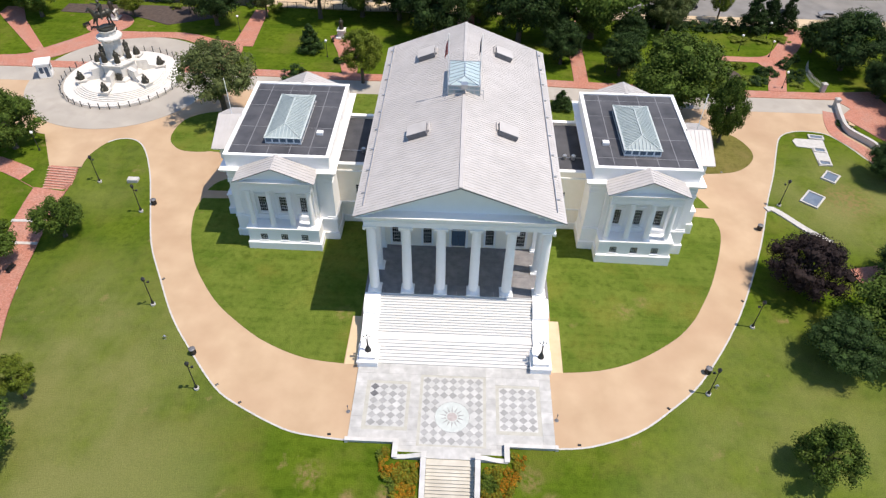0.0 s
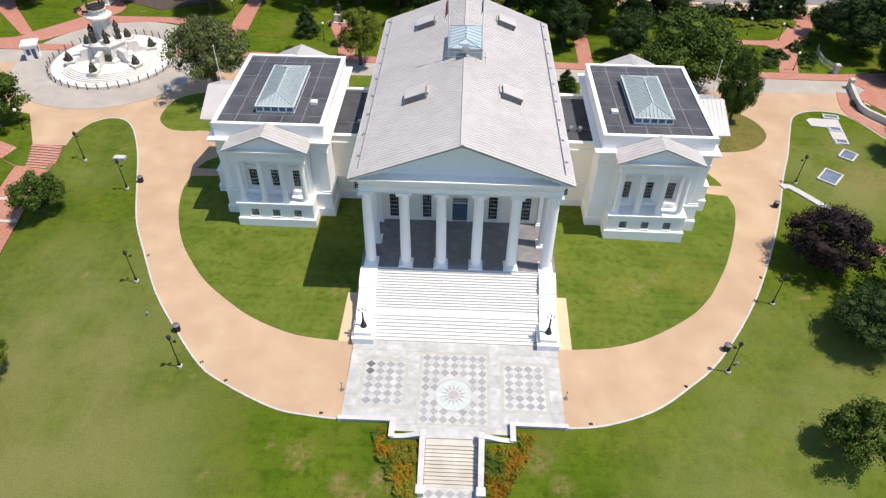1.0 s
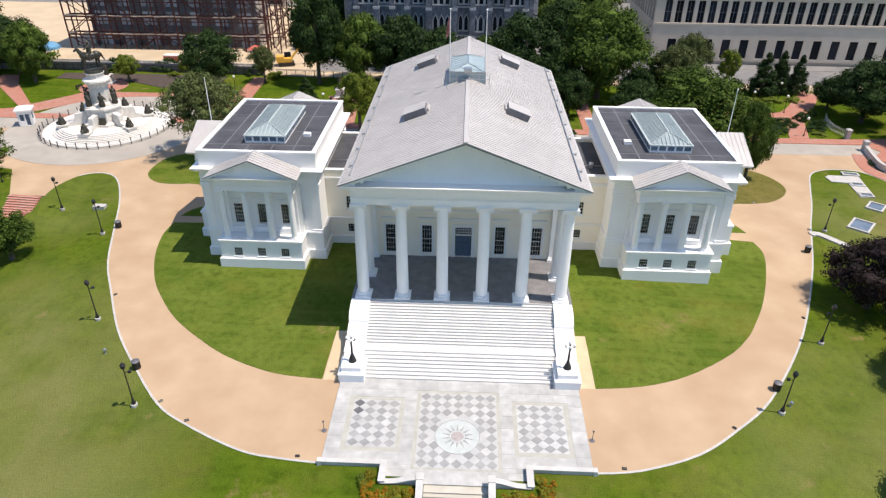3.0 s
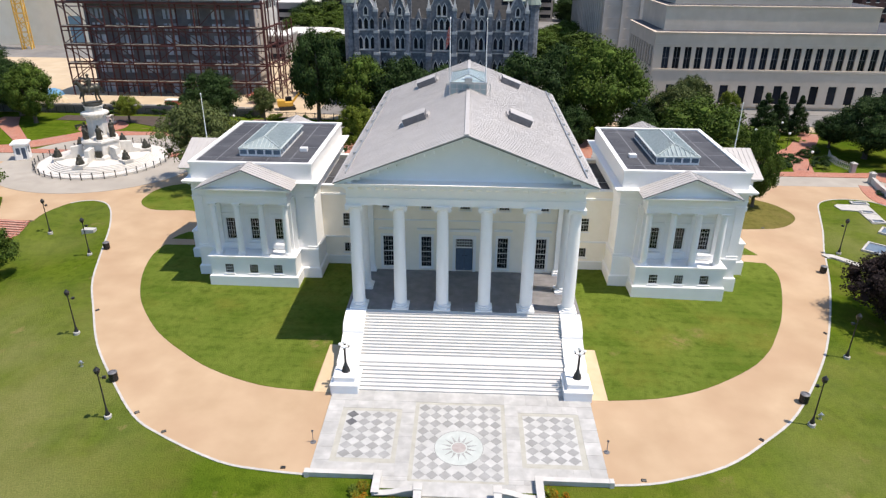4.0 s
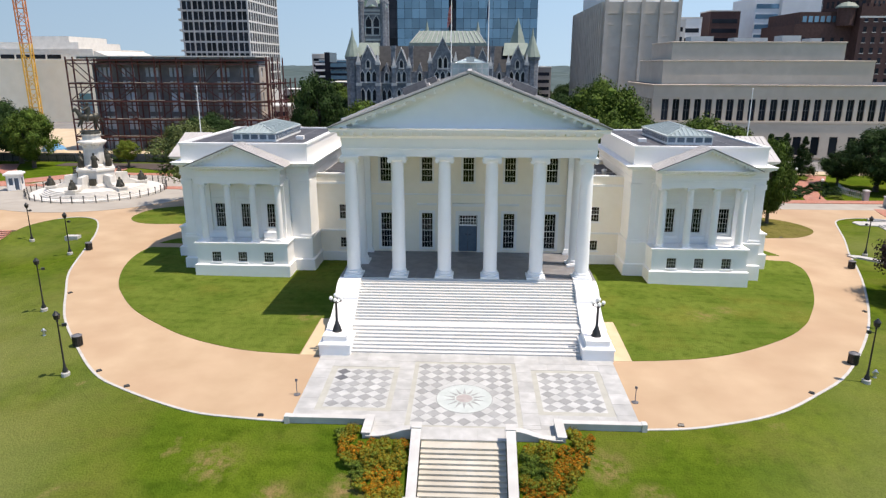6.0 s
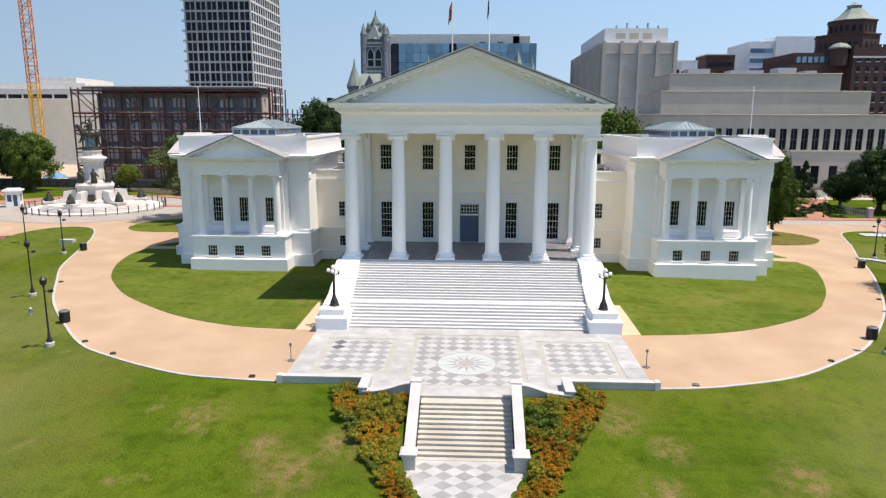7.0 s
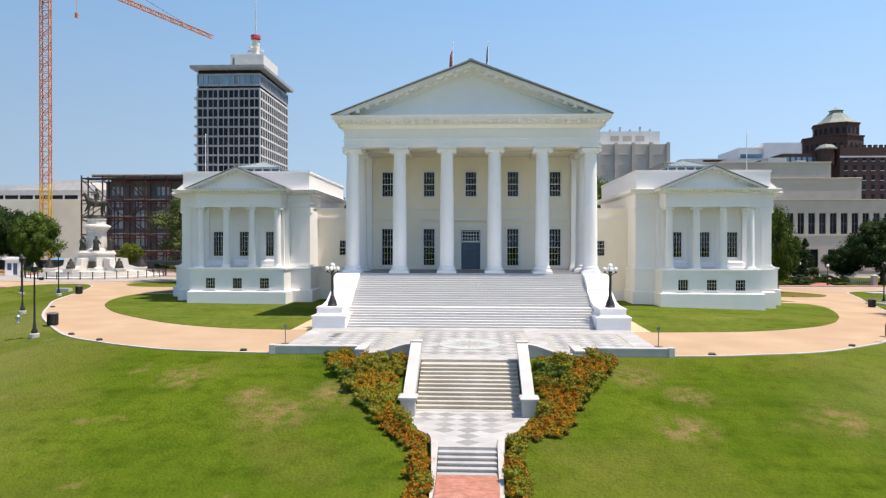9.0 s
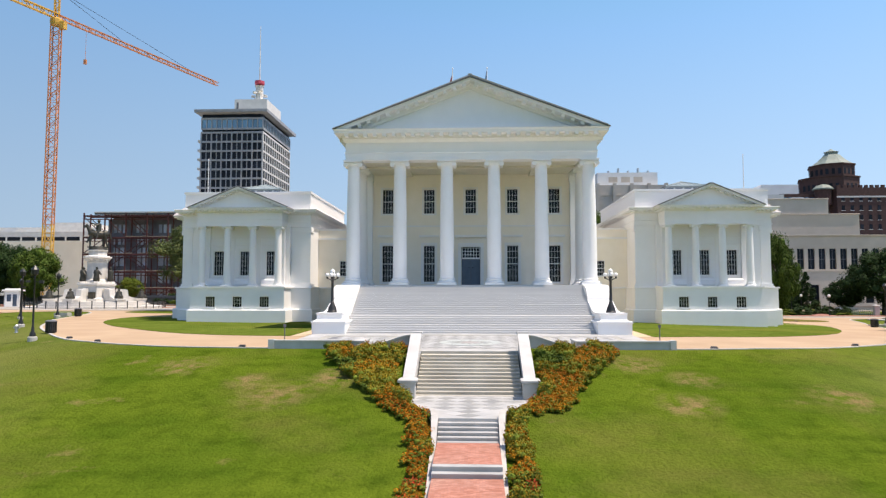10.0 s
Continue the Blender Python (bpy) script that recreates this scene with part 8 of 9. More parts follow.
lathe(bm, [(0.5, 2.9), (0.42, 3.5), (0.5, 4.2), (0.4, 4.5), (0.15, 4.6), (0.22, 4.85), (0.36, 5.05), (0.2, 5.15), (0.05, 5.3)], (0, 0), 10, hm)
for s in (-1, 1):
    tube(bm, (0.1, s * 0.35, 3.2), (0.4, s * 0.75, 1.8), 0.24, 0.16, 8, hm)
tube(bm, (0.1, 0.4, 4.3), (1.0, 0.7, 3.9), 0.16, 0.11, 8, hm)
tube(bm, (0.1, -0.4, 4.3), (1.2, -0.9, 4.6), 0.16, 0.11, 8, hm)
part("cast", bm, BRONZE, ride, smooth=True)

# railing round the circle
rail = thing("railing", "low dark metal railing round the monument", "railing", (MX, MY, 0))
pst = shared(("rail_post",), lambda bm: (box(bm, -0.06, 0.06, -0.06, 0.06, 0, 1.2), box(bm, -0.1, 0.1, -0.1, 0.1, 1.2, 1.28)), IRON)
NPOST = 40
for k in range(NPOST):
    a = 2 * math.pi * k / NPOST
    piece("post", pst, rail, Matrix.Translation((MX + 11.9 * math.cos(a), MY + 11.9 * math.sin(a), 0.07)))
wire = mat("grey_rail_wire", (0.30, 0.30, 0.30), (0.38, 0.38, 0.38), 3, 0.5, 0.0, metal=0.5)
for z in (0.35, 0.7, 1.05):
    bm = bmesh.new()
    loft(bm, [[(MX + r * math.cos(2 * math.pi * k / 80), MY + r * math.sin(2 * math.pi * k / 80), h) for r, h in ((11.88, z - 0.018), (11.92, z - 0.018), (11.92, z + 0.018), (11.88, z + 0.018))] for k in range(81)], cap=False)
    part("rail", bm, wire, rail)
# the whole monument stands level on the rising ground
for ob in (mon, ride, rail, *ON_HILL):
    ob.matrix_basis = Matrix.Translation((0, 0, 0.60)) @ ob.matrix_basis

# sentry kiosk
ki = thing("kiosk", "small white guard booth with a flat roof", "kiosk", (-85.5, 56.9, 0))
bm = bmesh.new()
wall(bm, -1.2, 1.2, 0.1, 3.0, [(-0.8, -0.1, 1.1, 2.4), (0.15, 0.85, 0.2, 2.4)], 0.12, RZ(20, (-85.5, 56.9, 0)) @ Matrix.Translation((0, -1.2, 0)))
for d in (90, 180, 270):
    wall(bm, -1.2, 1.2, 0.1, 3.0, [(-0.6, 0.6, 1.1, 2.4)], 0.12, RZ(20 + d, (-85.5, 56.9, 0)) @ Matrix.Translation((0, -1.2, 0)))
part("wall", bm, TRIM, ki)
bm = bmesh.new()
box(bm, -1.5, 1.5, -1.5, 1.5, 3.0, 3.3, RZ(20, (-85.5, 56.9, 0)))
box(bm, -1.1, 1.1, -1.1, 1.1, 3.3, 3.5, RZ(20, (-85.5, 56.9, 0)))
part("roof", bm, TRIM, ki)
bm = bmesh.new()
box(bm, -1.0, 1.0, -1.0, 1.0, 0.1, 2.6, RZ(20, (-85.5, 56.9, 0)))
part("interior", bm, DOORBLUE, ki)
settle(ki)

# ---- paths and beds beyond the road ----
slab("brick_walk_west", smooth_line([(-118.41, 61.12), (-96.7, 61.61), (-88.81, 64.09), (-82.89, 69.71), (-78.94, 72.77), (-74.5, 74.34), (-69.17, 75.32), (-63.14, 74.86), (-57, 71.02), (-51.62, 63.08)]) + smooth_line([(-49.18, 63.16), (-49.47, 73.47), (-56.51, 75.8), (-63.34, 78.11), (-74.5, 77.7), (-83.38, 77.61), (-86.83, 74.15), (-91.77, 68.73), (-96.7, 65.27), (-118.41, 64.28)]), -0.1, 0.10, BRICKPAVE, "red brick walk curving past the monument", "path")
slab("brick_walk_far_west", [(-90.78, 67.24), (-93.75, 67.24), (-110.51, 85), (-110.51, 88.96), (-106.57, 88.96), (-102.62, 82.05)], -0.1, 0.09, BRICKPAVE, "red brick walk across the lawn", "path")
slab("brick_court", disc(-82.5, 81.5, 5.2, 24), -0.1, 0.095, BRICKPAVE, "small brick court round a statue", "path")
slab("brick_walk_mid", [(-51.62, 73), (-47.21, 73.16), (-47.99, 92.01), (-51.13, 91.88)], -0.1, 0.098, BRICKPAVE, "red brick walk to the street", "path")
slab("brick_walk_centre", [(-25.49, 61.96), (-22.5, 62), (-24, 78), (-27.47, 81.87), (-30.95, 79.74), (-27.97, 71.86)], -0.1, 0.097, BRICKPAVE, "red brick walk to a small statue", "path")
slab("brick_walk_axis", [(23.06, 62.31), (26.1, 62.5), (26.61, 92.66), (23.56, 92.43)], -0.1, 0.097, BRICKPAVE, "red brick walk to the street", "path")
slab("brick_walk_ridge", [(-2, 62), (2, 62), (2, 94), (-2, 94)], -0.1, 0.094, BRICKPAVE, "red brick walk to the street", "path")
slab("brick_walk_east", smooth_line([(67.6, 63.2), (68.8, 67), (70.4, 72), (73.2, 77.5), (77.6, 84), (82, 92)]) + smooth_line([(78.5, 94), (73.6, 86.5), (69.6, 80.6), (66.2, 78.2), (58, 78.2)]) + [(52, 77.5), (52, 75.8), (59, 75.8), (65.2, 75.6), (66.8, 72), (64.6, 66), (63.8, 63.2)], -0.1, 0.10, BRICKPAVE, "red brick walk between lawns", "path")
slab("mulch_bed_east", disc(56.5, 69, 3.2, 20, 3.8), -0.1, 0.085, MULCH, "dark mulch bed with shrubs", "bed")
slab("mulch_bed_west", [(-96.7, 91.42), (-57.49, 92.11), (-57.49, 87.65), (-69.17, 81.75), (-78.94, 85.99), (-96.7, 86.97)], -0.1, 0.085, MULCH, "dark mulch bed along the fence", "bed")
slab("brick_walk_gate", [(74.73, 63.09), (78.31, 57.02), (75.24, 53.94), (79.33, 46.84), (91.53, 31.59), (101.71, 25.49), (105.77, 31.59), (87.46, 53.97), (85.43, 64.14)], -0.1, 0.11, BRICKPAVE, "brick pavement beyond the gate", "pavement")
def bmesh_screen(x0, x1):
    bm = bmesh.new()
    box(bm, x0, x1, 93.88, 93.92, 0.1, 2.1)
    lay(bm)
    return bm


for x0, x1 in ((-160, -49.5), (-46, -3), (3, 22), (27, 70)):
    f = thing("boundary_fence", "dark iron park fence along the street", "fence", ((x0 + x1) / 2, 93.8, 0), "street fences")
    n = int((x1 - x0) / 2.2)
    fp = shared(("fence_post",), lambda bm: box(bm, -0.06, 0.06, -0.06, 0.06, 0, 1.7), IRON)
    for k in range(n + 1):
        piece("post", fp, f, Matrix.Translation((x0 + (x1 - x0) * k / n, 93.8, float(lean(x0 + (x1 - x0) * k / n, 93.8)))))
    for z in (0.25, 1.5):
        bm = bmesh.new()
        beam(bm, (x0, 93.8, z), (x1, 93.8, z), 0.06)
        lay(bm)
        part("rail", bm, IRON, f)
    bm = bmesh.new()
    for k in range(int((x1 - x0) / 0.28)):
        beam(bm, (x0 + 0.28 * k, 93.8, 0.1), (x0 + 0.28 * k, 93.8, 1.62), 0.03)
    for v in bm.verts:
        v.co.z += float(lean(v.co.x, 93.8))
    if x0 < -100:
        o = part("screen", bmesh_screen(x0, x1), FLASH, f, "black mesh screen on the fence")
    o = part("picket", bm, IRON, f)
    tagged(o, kind="stuff")

# gate to the east
for x, y in ((75.0, 63.6), (75.4, 57.6)):
    g = thing("gate_pier", "white stone gate pier", "gate pier", (x, y, 0), "gate piers")
    bm = bmesh.new()
    box(bm, x - 0.42, x + 0.42, y - 0.42, y + 0.42, 0, 1.8)
    part("shaft", bm, KERB, g)
    bm = bmesh.new()
    band(bm, x - 0.42, x + 0.42, y - 0.42, y + 0.42, [(1.803, 0.0), (1.82, 0.1), (1.95, 0.1), (2.15, -0.2)])
    part("cap", bm, KERB, g)
    settle(g)
gf = thing("gate", "white painted wooden gate", "gate", (75, 68.5, 0))
for a, b in (((75.0, 64.4), (74.0, 67.6)), ((74.0, 67.6), (74.2, 71.0)), ((74.2, 71.0), (75.4, 74.2))):
    n = 7
    bm = bmesh.new()
    for z in (0.35, 1.2):
        beam(bm, (*a, z), (*b, z), 0.09)
    part("rail", bm, KERB, gf)
    for k in range(n + 1):
        x, y = a[0] + (b[0] - a[0]) * k / n, a[1] + (b[1] - a[1]) * k / n
        piece("paling", shared(("paling",), lambda bm: box(bm, -0.06, 0.06, -0.04, 0.04, 0, 1.45), KERB), gf, Matrix.Translation((x, y, 0.1)))
settle(gf)
w_line = smooth_line([(75.4, 57.2), (74.3, 52.0), (74.1, 48.1), (76.7, 43.9), (78.2, 40.0), (82, 35), (90, 29), (100, 24)])
ribbon("boundary_wall_east", w_line, 0.5, -0.3, 1.1, CONCRETE, "curving low pale stone wall", "wall")
ribbon("brick_strip_east", smooth_line([(73.4, 55.5), (72.1, 51.0), (72.0, 47.0), (74.6, 42.6), (76.2, 38.6), (80, 33.5), (88, 27.5)]), 2.4, -0.2, 0.09, BRICKPAVE, "red brick pavement strip beside the wall", "pavement")
ribbon("wall_coping_east", w_line, 0.65, 1.1, 1.22, KERB, "pale coping on the low wall", "wall")
slab("planting_bed_east", disc(74.2, 50.2, 1.4, 20, 2.6), -0.1, 0.12, MULCH, "small kerbed planting bed", "bed")

# glazed pits and paving in the east lawn
def pit(c, half, turn, dark):
    m = RZ(turn, (c[0], c[1], float(ground_z(*c)) + 0.05))
    p = thing("roof_light", "flush dark glass roof light with a white stone frame", "roof light", tuple(m.translation), "lawn roof lights")
    bm = bmesh.new()
    hx, hy = half
    for x0, x1, y0, y1 in ((-hx, hx, -hy, -hy + 0.28), (-hx, hx, hy - 0.28, hy), (-hx, -hx + 0.28, -hy + 0.28, hy - 0.28), (hx - 0.28, hx, -hy + 0.28, hy - 0.28)):
        box(bm, x0, x1, y0, y1, -0.4, 0.22, m)
    part("frame", bm, KERB, p)
    bm = bmesh.new()
    box(bm, -hx + 0.28, hx - 0.28, -hy + 0.28, hy - 0.28, -0.4, 0.1, m)
    part("pane", bm, dark, p)


PITGLASS = mat("grey_pit_glass", (0.10, 0.13, 0.17), (0.16, 0.19, 0.23), 0.8, 0.15, 0.0, spec=0.6)
pit((59.89, 26.9), (1.5, 2), -40, PITGLASS)
pit((65.38, 33.41), (1.25, 1.5), -40, PITGLASS)
pit((67.32, 46.02), (1.4, 0.7), -8, PITGLASS)
slab("terrace_east", [(62.44, 44.7), (63.25, 45.41), (68.33, 45.2), (67.11, 36.86), (64.67, 36.87), (65.28, 42.36), (62.64, 42.76)], -0.4, 0.14, KERB, "pale concrete terrace in the lawn", "paving")
for c in ((66.5, 41.74), (65.99, 37.68)):
    pit(c, (1.1, 0.75), -8, PITGLASS)
ribbon("ramp_wall", smooth_line([(51.02, 23.7), (52.16, 23.84), (53.9, 21.82), (56.13, 18.77), (58.98, 15.92)]), 1.1, -0.4, 0.22, KERB, "low white stone ramp wall", "wall")

# ---- lawn lamps, bins, ground lights, signs ----
def lawn_lamp():
    t = thing("lamp_post", "tall black lamp post on a round concrete foot", "street lamp", group="lawn lamps")
    bm = bmesh.new()
    lathe(bm, [(0.33, -0.4), (0.33, 0.26), (0.27, 0.32)], seg=14)
    part("foot", bm, KERB, t, "round pale concrete foot")
    bm = bmesh.new()
    lathe(bm, [(0.22, 0.34), (0.22, 0.5), (0.12, 0.7), (0.10, 1.0), (0.075, 1.1), (0.055, 4.6), (0.09, 4.65), (0.05, 4.75)], seg=10)
    part("post", bm, IRON, t, smooth=True)
    bm = bmesh.new()
    lathe(bm, [(0.10, 4.75), (0.22, 4.85), (0.28, 5.2), (0.14, 5.38), (0.05, 5.5)], seg=8)
    part("lantern", bm, IRON, t, "dark glazed lantern head")
    bm = bmesh.new()
    beam(bm, (0, 0, 4.3), (0.45, 0, 4.3), 0.05)
    box(bm, 0.3, 0.6, -0.12, 0.12, 4.2, 4.42)
    part("spotlight", bm, IRON, t, "small side spotlight")
    return t


def scatter(ob, places, dz=0.0):
    """The thing itself at the first place, copies at the rest: (x, y, turn)."""
    for i, (x, y, turn) in enumerate(places):
        m = RZ(turn, (x, y, float(ground_z(x, y)) + dz))
        if i == 0:
            ob.matrix_basis = m
        else:
            copy_thing(ob, m)


scatter(lawn_lamp(), [(-31.9, -16.5, 20), (-42.0, -3.3, 40), (-50.9, 16.1, 0), (-61.0, 23.8, 80), (32.1, -13.9, 160), (41.0, -2.4, 190), (53.6, 25.0, 150)])
gl = thing("lamp_post", "slim dark lamp post with a white globe", "street lamp", group="park lamps")
bm = bmesh.new()
lathe(bm, [(0.2, 0), (0.16, 0.3), (0.07, 0.5), (0.05, 3.4), (0.1, 3.5)], seg=8)
part("post", bm, IRON, gl)
bm = bmesh.new()
bmesh.ops.create_uvsphere(bm, u_segments=10, v_segments=8, radius=0.28, matrix=Matrix.Translation((0, 0, 3.75)))
part("globe", bm, GLOBE, gl, smooth=True)
scatter(gl, [(-30.0, 70.0, 0), (-51.8, 80, 0), (68.6, 78.5, 0), (67.0, 64.5, 0), (30.2, 68, 0), (-74.5, 31, 0), (62.5, 81, 0), (71.0, 88, 0)])


def bin_():
    t = thing("litter_bin", "dark metal slatted litter bin beside the drive", "litter bin", group="litter bins")
    bm = bmesh.new()
    lathe(bm, [(0.34, 0.03), (0.375, 0.1), (0.39, 0.92)], seg=16)
    part("body", bm, IRON, t)
    for k in range(16):
        a = 2 * math.pi * k / 16
        piece("slat", shared(("bin_slat",), lambda bm: box(bm, 0.375, 0.415, -0.045, 0.045, 0.08, 0.92), IRON), t, RZ(22.5 * k))
    bm = bmesh.new()
    lathe(bm, [(0.44, 0.923), (0.44, 0.98), (0.26, 1.06), (0.24, 1.0)], seg=16)
    part("lid", bm, FLASH, t)
    return t


scatter(bin_(), [(-33.9, -11.3, 0), (-49.4, 17.9, 0), (32.8, -10.6, 0), (48.3, 18.5, 0), (38.6, 37.0, 0)], 0.03)
fl = thing("ground_light", "low dark ground floodlight box", "floodlight", group="ground floodlights")
bm = bmesh.new()
box(bm, -0.21, 0.21, -0.12, 0.12, 0, 0.07)
loft(bm, [[(-0.19, -0.10, 0.07), (0.19, -0.10, 0.07), (0.19, 0.10, 0.07), (-0.19, 0.10, 0.07)], [(-0.17, 0.02, 0.14), (0.17, 0.02, 0.14), (0.17, 0.10, 0.14), (-0.17, 0.10, 0.14)]])
part("housing", bm, IRON, fl)
scatter(fl, [(-42.2, 1.5, 60), (-29.5, -15.9, 40), (-26.0, -18.3, 30), (-14.4, -22.1, 5), (26.6, -16.4, -40), (41.0, 2.4, -60), (15.0, -22.1, -5), (46.2, 33.6, 0)], 0.03)
sp = thing("stanchion", "thin dark sign stanchion on a round foot", "sign", group="plaza stanchions")
bm = bmesh.new()
lathe(bm, [(0.26, 0), (0.26, 0.04), (0.03, 0.08), (0.03, 1.15)], seg=12)
part("post", bm, FLASH, sp)
bm = bmesh.new()
box(bm, -0.09, 0.09, -0.02, 0.02, 1.1, 1.3)
part("plate", bm, FLASH, sp)
scatter(sp, [(-12.6, -18.9, 20), (12.6, -18.9, -20)], 0.03)
hd = thing("hydrant", "small pale standpipe in the lawn", "standpipe", group="standpipes")
bm = bmesh.new()
lathe(bm, [(0.16, 0), (0.12, 0.1), (0.12, 0.5), (0.16, 0.55), (0.05, 0.7)], seg=10)
box(bm, -0.25, 0.25, -0.06, 0.06, 0.35, 0.47)
part("body", bm, METAL, hd)
scatter(hd, [(-38.4, -9.0, 0), (33.4, -12.8, 0)])
sign = thing("white_slab", "flat white stone marker slab in the lawn", "marker slab", (-55.2, 24.0, 0))
bm = bmesh.new()
box(bm, -56.1, -54.3, 23.5, 24.5, -0.6, 0.24)
part("stone", bm, KERB, sign)
settle(sign)

# poles on the wing porches
for s in (-1, 1):
    p = thing("flagpole", "bare white flagpole on the wing roof", "flagpole", (s * 34.9, 22.2, 15.1), "wing flagpoles")
    bm = bmesh.new()
    tube(bm, (s * 34.9, 22.2, 14.9), (s * 34.9, 22.2, 21.0), 0.07, 0.045, 8)
    lathe(bm, [(0.02, 20.98), (0.1, 21.05), (0.02, 21.15)], (s * 34.9, 22.2), 8)
    part("pole", bm, TRIM, p)

# small statues in the park
for x, y in ((-82.5, 84.0), (-28.2, 79.5)):
    t = thing("statue", "small dark bronze statue on a granite pedestal", "statue", (x, y, 0), "park statues")
    bm = bmesh.new()
    band(bm, x - 0.8, x + 0.8, y - 0.8, y + 0.8, [(0.05, 0.5), (0.4, 0.5), (0.42, 0.1), (1.8, 0.0), (1.85, 0.15), (2.05, 0.15)])
    part("pedestal", bm, GRANITE, t)
    bm = bmesh.new()
    figure(bm, x, y, 2.05, 2.6, 30)
    part("figure", bm, BRONZE, t, smooth=True)
    settle(t)
bn = thing("bench", "dark slatted park bench", "bench", group="park benches")
for x in (-0.7, 0.7):
    bm = bmesh.new()
    box(bm, x - 0.04, x + 0.04, -0.25, 0.25, 0, 0.42)
    box(bm, x - 0.04, x + 0.04, 0.2, 0.27, 0.42, 0.9)
    part("end_frame", bm, IRON, bn)
for k in range(4):
    piece("slat", shared(("bench_slat",), lambda bm: box(bm, -0.85, 0.85, -0.05, 0.05, 0, 0.04), IRON), bn, Matrix.Translation((0, -0.19 + 0.125 * k, 0.43)))
for k in range(3):
    piece("back_slat", SHARED[("bench_slat",)], bn, pose(0, 0.2, 0.55 + 0.13 * k, 90, 0, 0))
scatter(bn, [(-87, 79.5, 60), (-80.0, 77.9, -30), (-84.5, 77.8, 0), (-29.9, 77.5, 100), (-67.0, 4.5, 80), (-65.0, -4, 80)], 0.1)

# brick stair and terrace down to the west
bs = thing("brick_stair", "red brick garden stair with pale nosings", "stairs", (-69, 26, 0), kind="structure")
sk_ = shared(("brick_step",), lambda bm: box(bm, -2.6, 2.6, -0.5, 0.1, -0.2, 0), BRICKPAVE)
nk_ = shared(("nosing",), lambda bm: box(bm, -2.6, 2.6, -0.53, -0.42, -0.06, 0.012), mat("pale_brick_nosing", (0.52, 0.32, 0.25), (0.58, 0.38, 0.3), 2, 0.8, 0.1, 12))
for k in range(9):
    m = RZ(-5, (-68.2 + 0.04 * k, 26.6 - 0.5 * k, 0.68 - 0.16 * k))
    piece("nosing", nk_, piece("step", sk_, bs, m), m)


def draped(name, line, width, material, label, category, lift=0.05, n=3):
    """A strip laid over the sloping ground."""
    bm = bmesh.new()
    rows = []
    for i, (x, y) in enumerate(line):
        a, b = line[max(i - 1, 0)], line[min(i + 1, len(line) - 1)]
        d = Vector((b[0] - a[0], b[1] - a[1])).normalized()
        rows.append([bm.verts.new((x - d.y * w, y + d.x * w, float(ground_z(x - d.y * w, y + d.x * w)) + lift)) for w in np.linspace(-width / 2, width / 2, n + 1)])
    for a, b in zip(rows, rows[1:]):
        for i in range(n):
            bm.faces.new((a[i], a[i + 1], b[i + 1], b[i]))
    bmesh.ops.recalc_face_normals(bm, faces=bm.faces[:])
    bmesh.ops.solidify(bm, geom=bm.faces[:], thickness=0.12)
    return structure(name, bm, material, label, category)


draped("brick_walk_south_west", smooth_line([(-68.0, 23.0), (-68.4, 18), (-68.3, 11), (-67.6, 4), (-66.4, -3), (-64.5, -10), (-62, -18)]), 5.5, BRICKPAVE, "red brick walk down the slope", "path", 0.12)
draped("brick_walk_west_slope", smooth_line([(-69, 22), (-80, 27), (-92, 30), (-110, 33)]), 3.0, BRICKPAVE, "red brick walk under the trees", "path", 0.12)
draped("brick_walk_east_slope", smooth_line([(60, 9), (70, 11), (82, 12), (100, 12)]), 3.0, BRICKPAVE, "red brick walk under the trees", "path", 0.12)
for y, x in ((14, -68.7), (9.5, -68.2), (0.5, -67.0), (-1.5, -66.7), (-6.5, -65.5)):
    draped("step_line", [(x - 2.7, y), (x, y + 0.2), (x + 2.7, y + 0.3)], 0.5, KERB, "pale stone step edge in the brick walk", "step", 0.2, 1)

# ---- flowering beds by the garden stair ----
def bush(name, label, leaf, flower, n_leaf, n_flower, seed):
    """A low dome of small leaves, its blossom on the crown."""
    rng = np.random.default_rng(seed)
    t = thing(name, label, "shrub", group="flowering shrubs")
    cs = rng.normal(size=(14, 3)) * np.array([0.11, 0.11, 0.06]) + np.array([0, 0, 0.26])
    rs = rng.uniform(0.14, 0.20, 14)
    piece("foliage", leaf_cloud("foliage", cs, rs, n_leaf, 0.075, leaf, rng, core=0.7), t)
    piece("blossom", leaf_cloud("blossom", cs + np.array([0, 0, 0.055]), rs * 1.02, n_flower, 0.062, flower, rng), t)
    return t


BED_IN = [(1.6, -46), (1.62, -37), (1.85, -35.0), (2.1, -34.0), (2.9, -32.9), (3.75, -31.4), (3.85, -30.7), (3.85, -25.6), (7.3, -25.7), (7.3, -23.8)]
BEDS = {
    -1: BED_IN + [(8.3, -24.0), (8.0, -26.0), (7.2, -27.3), (5.7, -29.8), (4.6, -32.0), (3.4, -33.7), (2.45, -35.0), (2.2, -36.6), (2.25, -38), (2.15, -41), (2.15, -46)],
    1: BED_IN + [(8.7, -24.1), (7.8, -26.4), (6.1, -29.3), (5.0, -31.4), (4.65, -33.2), (3.6, -33.75), (2.45, -33.95), (2.25, -35.6), (2.3, -37.6), (2.35, -40), (2.3, -46)],
}
